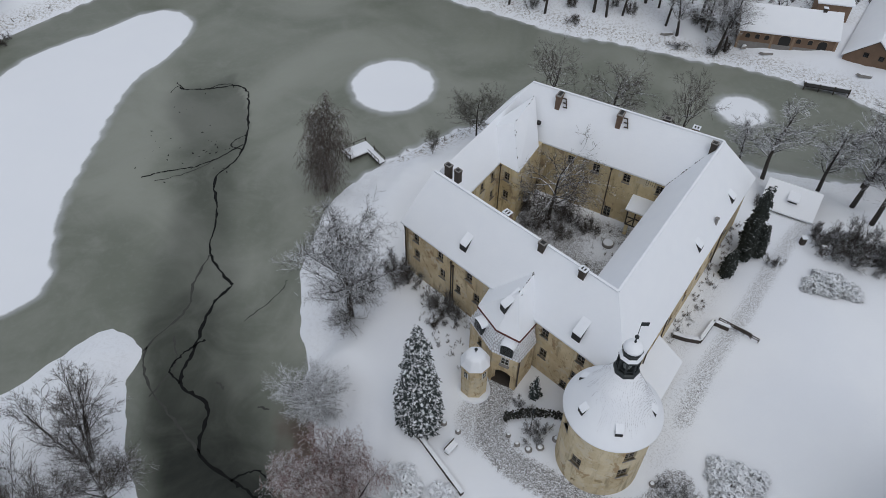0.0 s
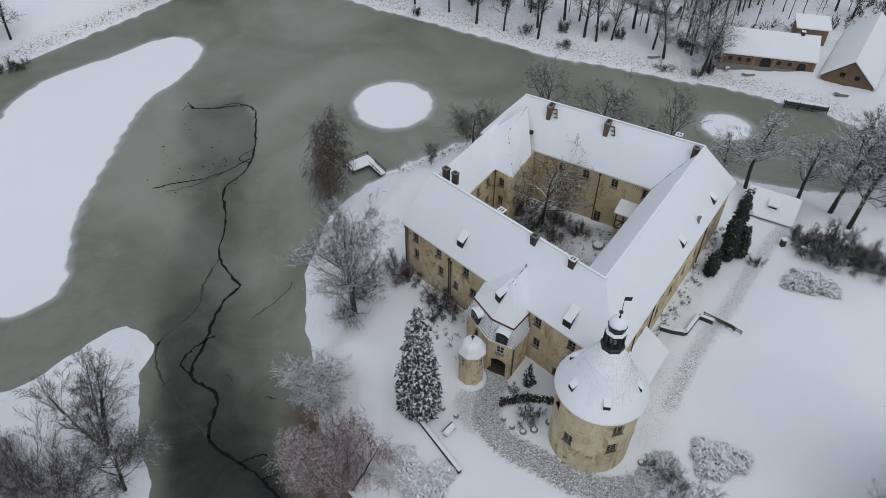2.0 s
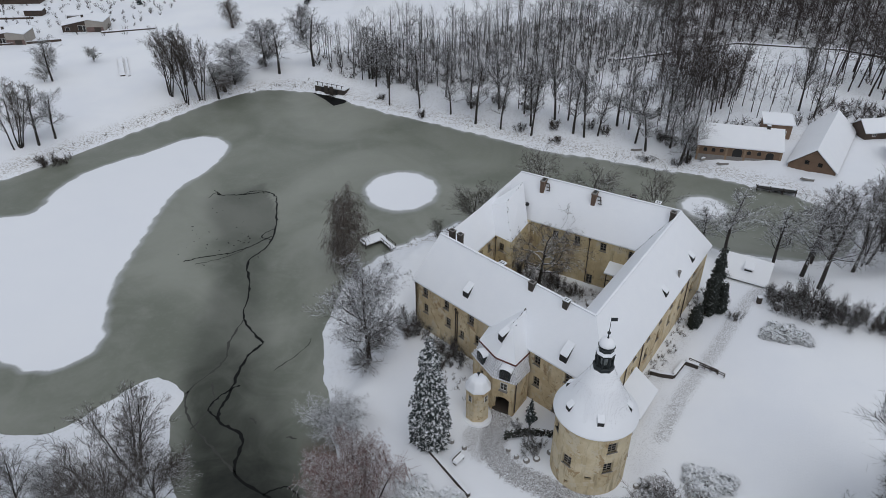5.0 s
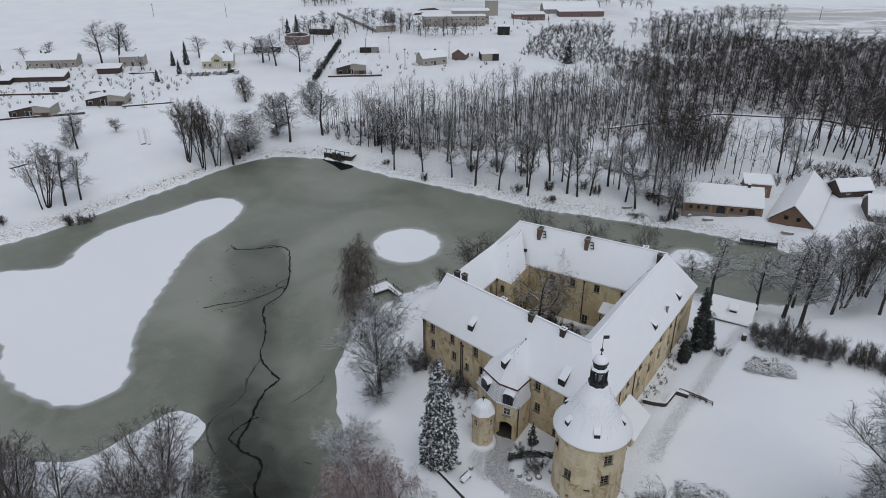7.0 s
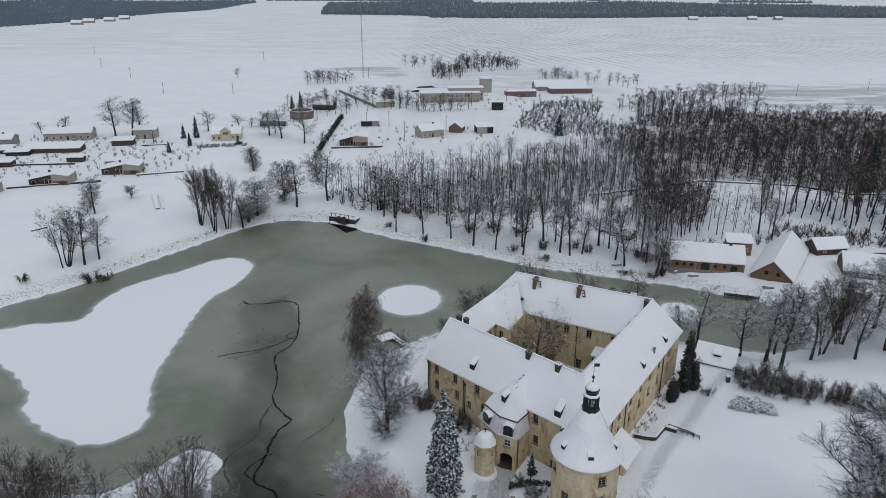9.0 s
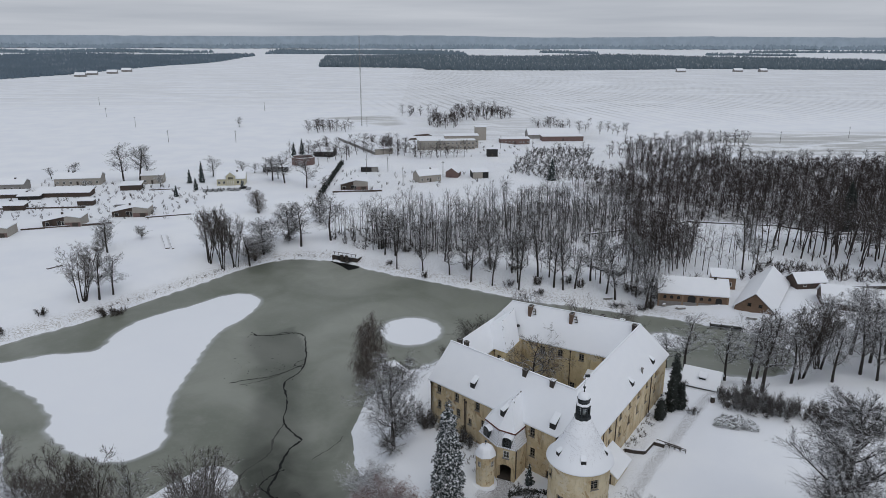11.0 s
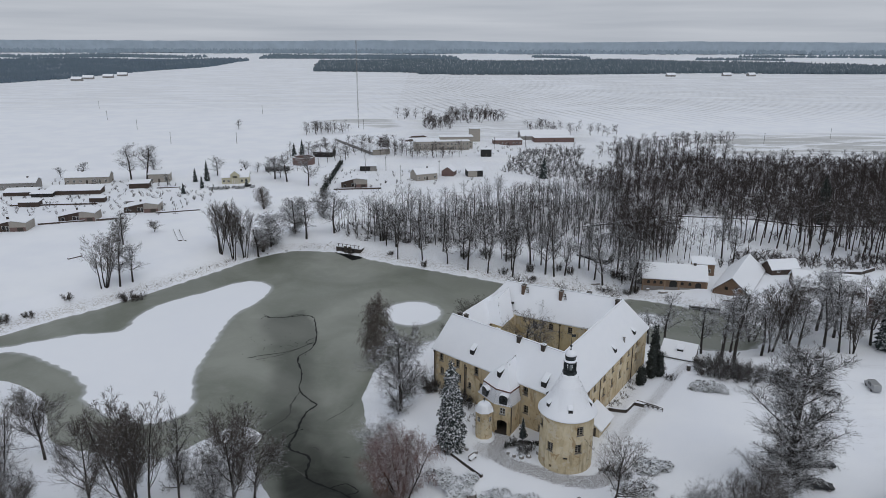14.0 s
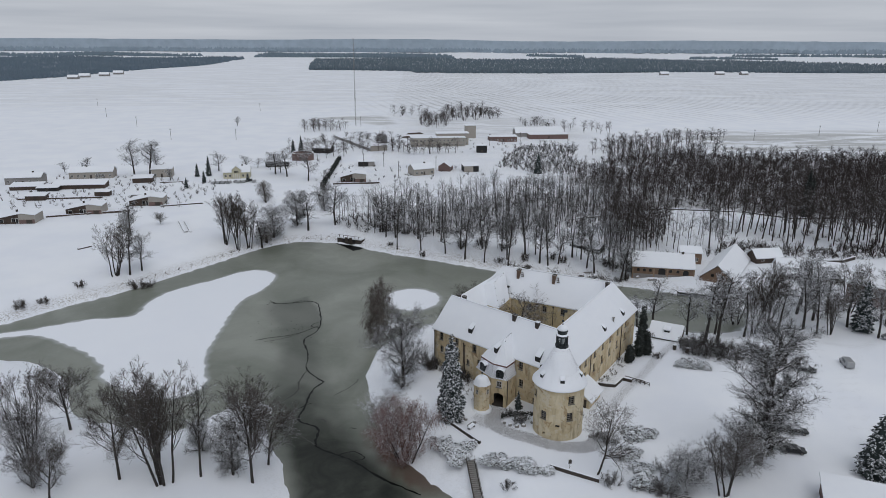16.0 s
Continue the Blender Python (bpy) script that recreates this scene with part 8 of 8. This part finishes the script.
# sluice bridge where the stream leaves the pond
bridge = thing("sluice_bridge", (-36.6, 191.2, WATER), "stone sluice bridge with dark arch and rails", "bridge", rz=-26)
part("abutment", Shape().box(-5.5, -3.0, -1.0, 2.1, -0.5, 2.2), M_DARKBRICK, bridge), part("abutment", Shape().box(3.0, 5.5, -1.0, 2.1, -0.5, 2.2), M_DARKBRICK, bridge)
# a solid black box stands in for the shade under the deck
part("deck", Shape().box(-5.6, 5.6, -0.9, 2.2, 2.2, 2.5), M_SNOW, bridge), part("opening", Shape().box(-3.0, 3.0, -1.2, 2.4, -0.4, 2.2), M_SHADOWWOOD, bridge, "water passage filled black for the shade beneath")
for k in range(6):
    part("rail_post", Shape().box(-4.5 + 1.8 * k - 0.08, -4.5 + 1.8 * k + 0.08, -0.85, -0.7, 2.5, 3.6), M_DARKWOOD, bridge)
part("rail", Shape().box(-5.2, 5.2, -0.83, -0.73, 3.45, 3.57), M_DARKWOOD, bridge)
for u in (-1.0, 1.0):
    part("sluice_board", Shape().box(u - 0.7, u + 0.7, -1.4, -1.25, 0.2, 2.9), M_DARKWOOD, bridge)
landing = thing("landing_stage", (79.5, 127.2, WATER), "dark timber landing stage on the far shore", "pier", rz=-18)
part("deck", Shape().box(-4.5, 4.5, -1.0, 1.0, 0.8, 1.0), M_SHADOWWOOD, landing), part("snow_cover", Shape().box(-4.4, 4.4, 0.2, 1.1, 1.0, 1.15), M_SNOW, landing)
for k in range(4):
    part("post", Shape().box(-4.4 + 2.9 * k - 0.1, -4.4 + 2.9 * k + 0.1, -1.05, -0.85, -0.5, 1.8), M_DARKWOOD, landing)
for x, y, rz in ((50, 146.5, 10), (66.5, 142, 40), (88, 130, -20), (70.5, 139.5, 0)):
    bt = thing("rowing_boat", (x, y, height(x, y)), "upturned rowing boat under snow on the bank", "boat", "boats on the bank", rz=rz)
    part("hull", Shape().prism([(-1.8, 0, 0), (-0.9, -0.6, 0), (1.3, -0.6, 0), (1.6, 0, 0), (1.3, 0.6, 0), (-0.9, 0.6, 0)], [(-1.4, 0, 0.5), (-0.8, -0.3, 0.5), (1.2, -0.35, 0.5), (1.4, 0, 0.5), (1.2, 0.35, 0.5), (-0.8, 0.3, 0.5)]), M_STONE, bt)
    part("snow_cover", Shape().prism([(-1.5, 0, 0.48), (-0.8, -0.4, 0.48), (1.2, -0.4, 0.48), (1.5, 0, 0.48), (1.2, 0.4, 0.48), (-0.8, 0.4, 0.48)], [(-1.1, 0, 0.68), (-0.6, -0.2, 0.68), (1.0, -0.2, 0.68), (1.1, 0, 0.68), (1.0, 0.2, 0.68), (-0.6, 0.2, 0.68)]), M_SNOW, bt)


# parked cars
def car(x, y, rz, paint, label, van=False, snowy=False):
    ob = thing("van" if van else "car", (x, y, height(x, y)), label, "van" if van else "car", "parked cars", rz=rz)
    w = 0.9
    if van:
        side = [(-2.3, 0.35), (2.3, 0.35), (2.4, 0.9), (1.75, 1.05), (1.0, 1.85), (-2.2, 1.9), (-2.35, 1.0)]
    else:
        side = [(-2.2, 0.35), (2.2, 0.35), (2.25, 0.75), (1.3, 0.9), (0.55, 1.4), (-1.2, 1.42), (-1.9, 0.98), (-2.25, 0.9)]
    part("body", Shape().prism([(u, w, v) for u, v in side], [(u, -w, v) for u, v in side]), paint, ob, bevel=0.06)
    z0, z1 = (1.1, 1.75) if van else (0.98, 1.34)
    for e in (-1, 1):
        part("side_window", Shape().box(-1.1, 0.5, e * (w + 0.012) - 0.012, e * (w + 0.012) + 0.012, z0, z1), M_GLASS, ob)
        for u in (-1.4, 1.4):
            t = part("tyre", Shape().lathe([(0.2, -0.11), (0.32, -0.1), (0.32, 0.1), (0.2, 0.11)], 16), M_SHADOWWOOD, ob)
            t.matrix_basis = Matrix.Translation((u, e * 0.82, 0.32)) @ Matrix.Rotation(math.pi / 2, 4, "X")
            rim = part("rim", Shape().lathe([(0.19, -0.115), (0.19, 0.115)], 12), M_STONE, t)
        part("headlight", Shape().box(2.18, 2.3, e * 0.62 - 0.16, e * 0.62 + 0.16, 0.62, 0.76), M_GLASS, ob)
    a, b = ((1.05, 1.82), (1.72, 1.08)) if van else ((0.58, 1.38), (1.26, 0.93))
    part("windscreen", Shape().prism([(a[0], -0.75, a[1] - 0.02), (b[0], -0.75, b[1] - 0.02), (b[0], 0.75, b[1] - 0.02), (a[0], 0.75, a[1] - 0.02)], [(a[0] + 0.05, -0.75, a[1] + 0.03), (b[0] + 0.05, -0.75, b[1] + 0.03), (b[0] + 0.05, 0.75, b[1] + 0.03), (a[0] + 0.05, 0.75, a[1] + 0.03)]), M_GLASS, ob)
    if snowy:
        top = 1.9 if van else 1.42
        part("snow_cover", Shape().box(-1.8 if van else -1.15, 0.95 if van else 0.5, -0.8, 0.8, top - 0.02, top + 0.12), M_SNOW, ob)


M_BLACKCAR, M_SILVER = plain("black_car_paint", (0.012, 0.013, 0.015), 0.25, 0.2, 0.05), plain("silver_car_paint", (0.34, 0.35, 0.36), 0.35, 0.5, 0.05)
car(62.0, 31.0, -12, M_BLACKCAR, "black hatchback parked in the snow"), car(66.0, 37.6, -12, M_BLACKCAR, "dark car half hidden under the bare tree", snowy=True)
car(82.6, 64.4, -30, M_BLACKCAR, "dark car parked under the bare tree", snowy=True), car(94.2, 67.2, 80, M_SILVER, "silver van parked in the snow", van=True)
car(115.5, 82.6, -10, M_SILVER, "snow-covered car at the edge of the drive", snowy=True), car(-108, 300, 5, M_SILVER, "car parked before the yellow villa", snowy=True), car(-101, 303, 5, M_BLACKCAR, "dark car parked before the yellow villa")
for k in range(9):
    x, y = (-120 + 2.6 * k, 297 + 0.5 * k)
    if k not in (4, 7):
        car(x, y, 85 + k, M_SILVER, "snow-covered car before the yellow villa", snowy=True)
# low rails and beds half buried in the gardens
for a, b, w, h in (((-130, 243), (-112, 249), 1.4, 0.5), ((-172, 221), (-140, 232), 0.25, 0.8), ((-204, 258), (-165, 262), 0.25, 0.7), ((-111, 212), (-103, 194), 1.5, 0.5), ((-109, 212), (-101, 194), 0.8, 0.4), ((-55, 294), (-30, 297), 0.3, 0.8),
                   ((-150, 300), (-138, 302), 0.8, 0.5), ((-135, 170), (-132, 174), 0.9, 0.4)):
    strip("garden_bank", a, b, w, h, M_BROWN, "low dark garden edging half buried in snow", "edging")

# ---- the far woods ----
def spire_kind(seed, tiers=2):
    r = random.Random(seed)
    v, f = [], []
    for t in range(tiers):
        k = len(v)
        z0, z1, w = -0.15 + 0.5 * t, 0.75 + 0.25 * t / (tiers - 1), 0.42 - 0.10 * t
        for i in range(5):
            a = 2 * math.pi * i / 5 + t + r.random() * 0.5
            v.append((w * math.cos(a) * r.uniform(0.75, 1.15), w * math.sin(a) * r.uniform(0.75, 1.15), z0 + r.uniform(-0.06, 0.06)))
        v.append((r.uniform(-0.05, 0.05), r.uniform(-0.05, 0.05), z1))
        f += [(k + i, k + (i + 1) % 5, k + 5, k + 5) for i in range(5)]
    return np.array(v), np.array(f)[:, :3], 1.0, 1.0


def jitter_grid(poly, gap, seed):
    r = np.random.RandomState(seed)
    line = np.array(poly, float)
    lo, hi = line.min(0), line.max(0)
    x, y = np.meshgrid(np.arange(lo[0], hi[0], gap), np.arange(lo[1], hi[1], gap))
    p = np.stack([x.ravel(), y.ravel()], -1) + r.uniform(-gap / 2, gap / 2, (x.size, 2))
    return p[away(p, line) < 0]


spires = [spire_kind(s) for s in range(5)]
# painted haze: base colours turn paler and bluer with distance
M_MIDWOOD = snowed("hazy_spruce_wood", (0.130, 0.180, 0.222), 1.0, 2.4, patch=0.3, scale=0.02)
M_EDGEWOOD = snowed("haze_pale_horizon_wood", (0.225, 0.290, 0.350), 1.2, 2.4, patch=0.2, scale=0.01)
M_SNOWWOOD = snowed("hazed_snow_dusted_spruce_wood", (0.092, 0.128, 0.158), 0.95, 2.0, patch=0.45, scale=0.12)
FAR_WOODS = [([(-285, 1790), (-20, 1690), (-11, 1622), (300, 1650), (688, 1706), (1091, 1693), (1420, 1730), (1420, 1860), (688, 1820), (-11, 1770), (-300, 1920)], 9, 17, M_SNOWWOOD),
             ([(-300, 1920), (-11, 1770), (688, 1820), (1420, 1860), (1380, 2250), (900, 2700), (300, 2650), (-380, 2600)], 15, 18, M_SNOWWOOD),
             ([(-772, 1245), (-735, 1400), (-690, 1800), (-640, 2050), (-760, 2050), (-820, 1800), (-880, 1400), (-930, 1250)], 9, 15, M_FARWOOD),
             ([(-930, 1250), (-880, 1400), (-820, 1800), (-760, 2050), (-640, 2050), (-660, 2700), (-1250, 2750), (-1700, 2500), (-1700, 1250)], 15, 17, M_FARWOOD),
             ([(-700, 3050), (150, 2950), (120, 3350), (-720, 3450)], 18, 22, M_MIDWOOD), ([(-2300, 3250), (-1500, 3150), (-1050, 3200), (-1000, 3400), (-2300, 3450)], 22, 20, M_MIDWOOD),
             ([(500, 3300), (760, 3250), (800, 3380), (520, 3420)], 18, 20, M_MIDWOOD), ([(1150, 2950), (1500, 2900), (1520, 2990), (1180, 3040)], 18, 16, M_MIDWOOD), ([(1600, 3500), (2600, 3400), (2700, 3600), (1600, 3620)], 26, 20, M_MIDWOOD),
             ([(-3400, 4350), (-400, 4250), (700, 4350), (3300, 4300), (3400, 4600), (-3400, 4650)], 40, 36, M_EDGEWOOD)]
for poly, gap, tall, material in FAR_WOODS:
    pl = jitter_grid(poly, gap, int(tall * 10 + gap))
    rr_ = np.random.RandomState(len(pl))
    joined("far_woods", spires, pl, rr_.uniform(0.7, 1.2, len(pl)) * tall, rr_.uniform(1.1, 1.7, len(pl)) * gap, material, len(pl), "distant snow-dusted spruce wood with haze in its colour", "wood", 0.3)
# upright sheet of hills, haze painted in as a pale blue-grey
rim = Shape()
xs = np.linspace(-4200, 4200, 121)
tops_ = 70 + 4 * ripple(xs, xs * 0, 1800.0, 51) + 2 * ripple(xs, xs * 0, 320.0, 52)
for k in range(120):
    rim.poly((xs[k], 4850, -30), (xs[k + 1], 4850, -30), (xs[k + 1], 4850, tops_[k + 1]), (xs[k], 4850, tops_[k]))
tagged(part("backdrop", rim, plain("haze_pale_hills", (0.36, 0.43, 0.50), 0.9, vary=0.12, scale=0.004, grain=0.02)), "wooded hills along the horizon, coloured pale for haze", "hills", kind="structure")
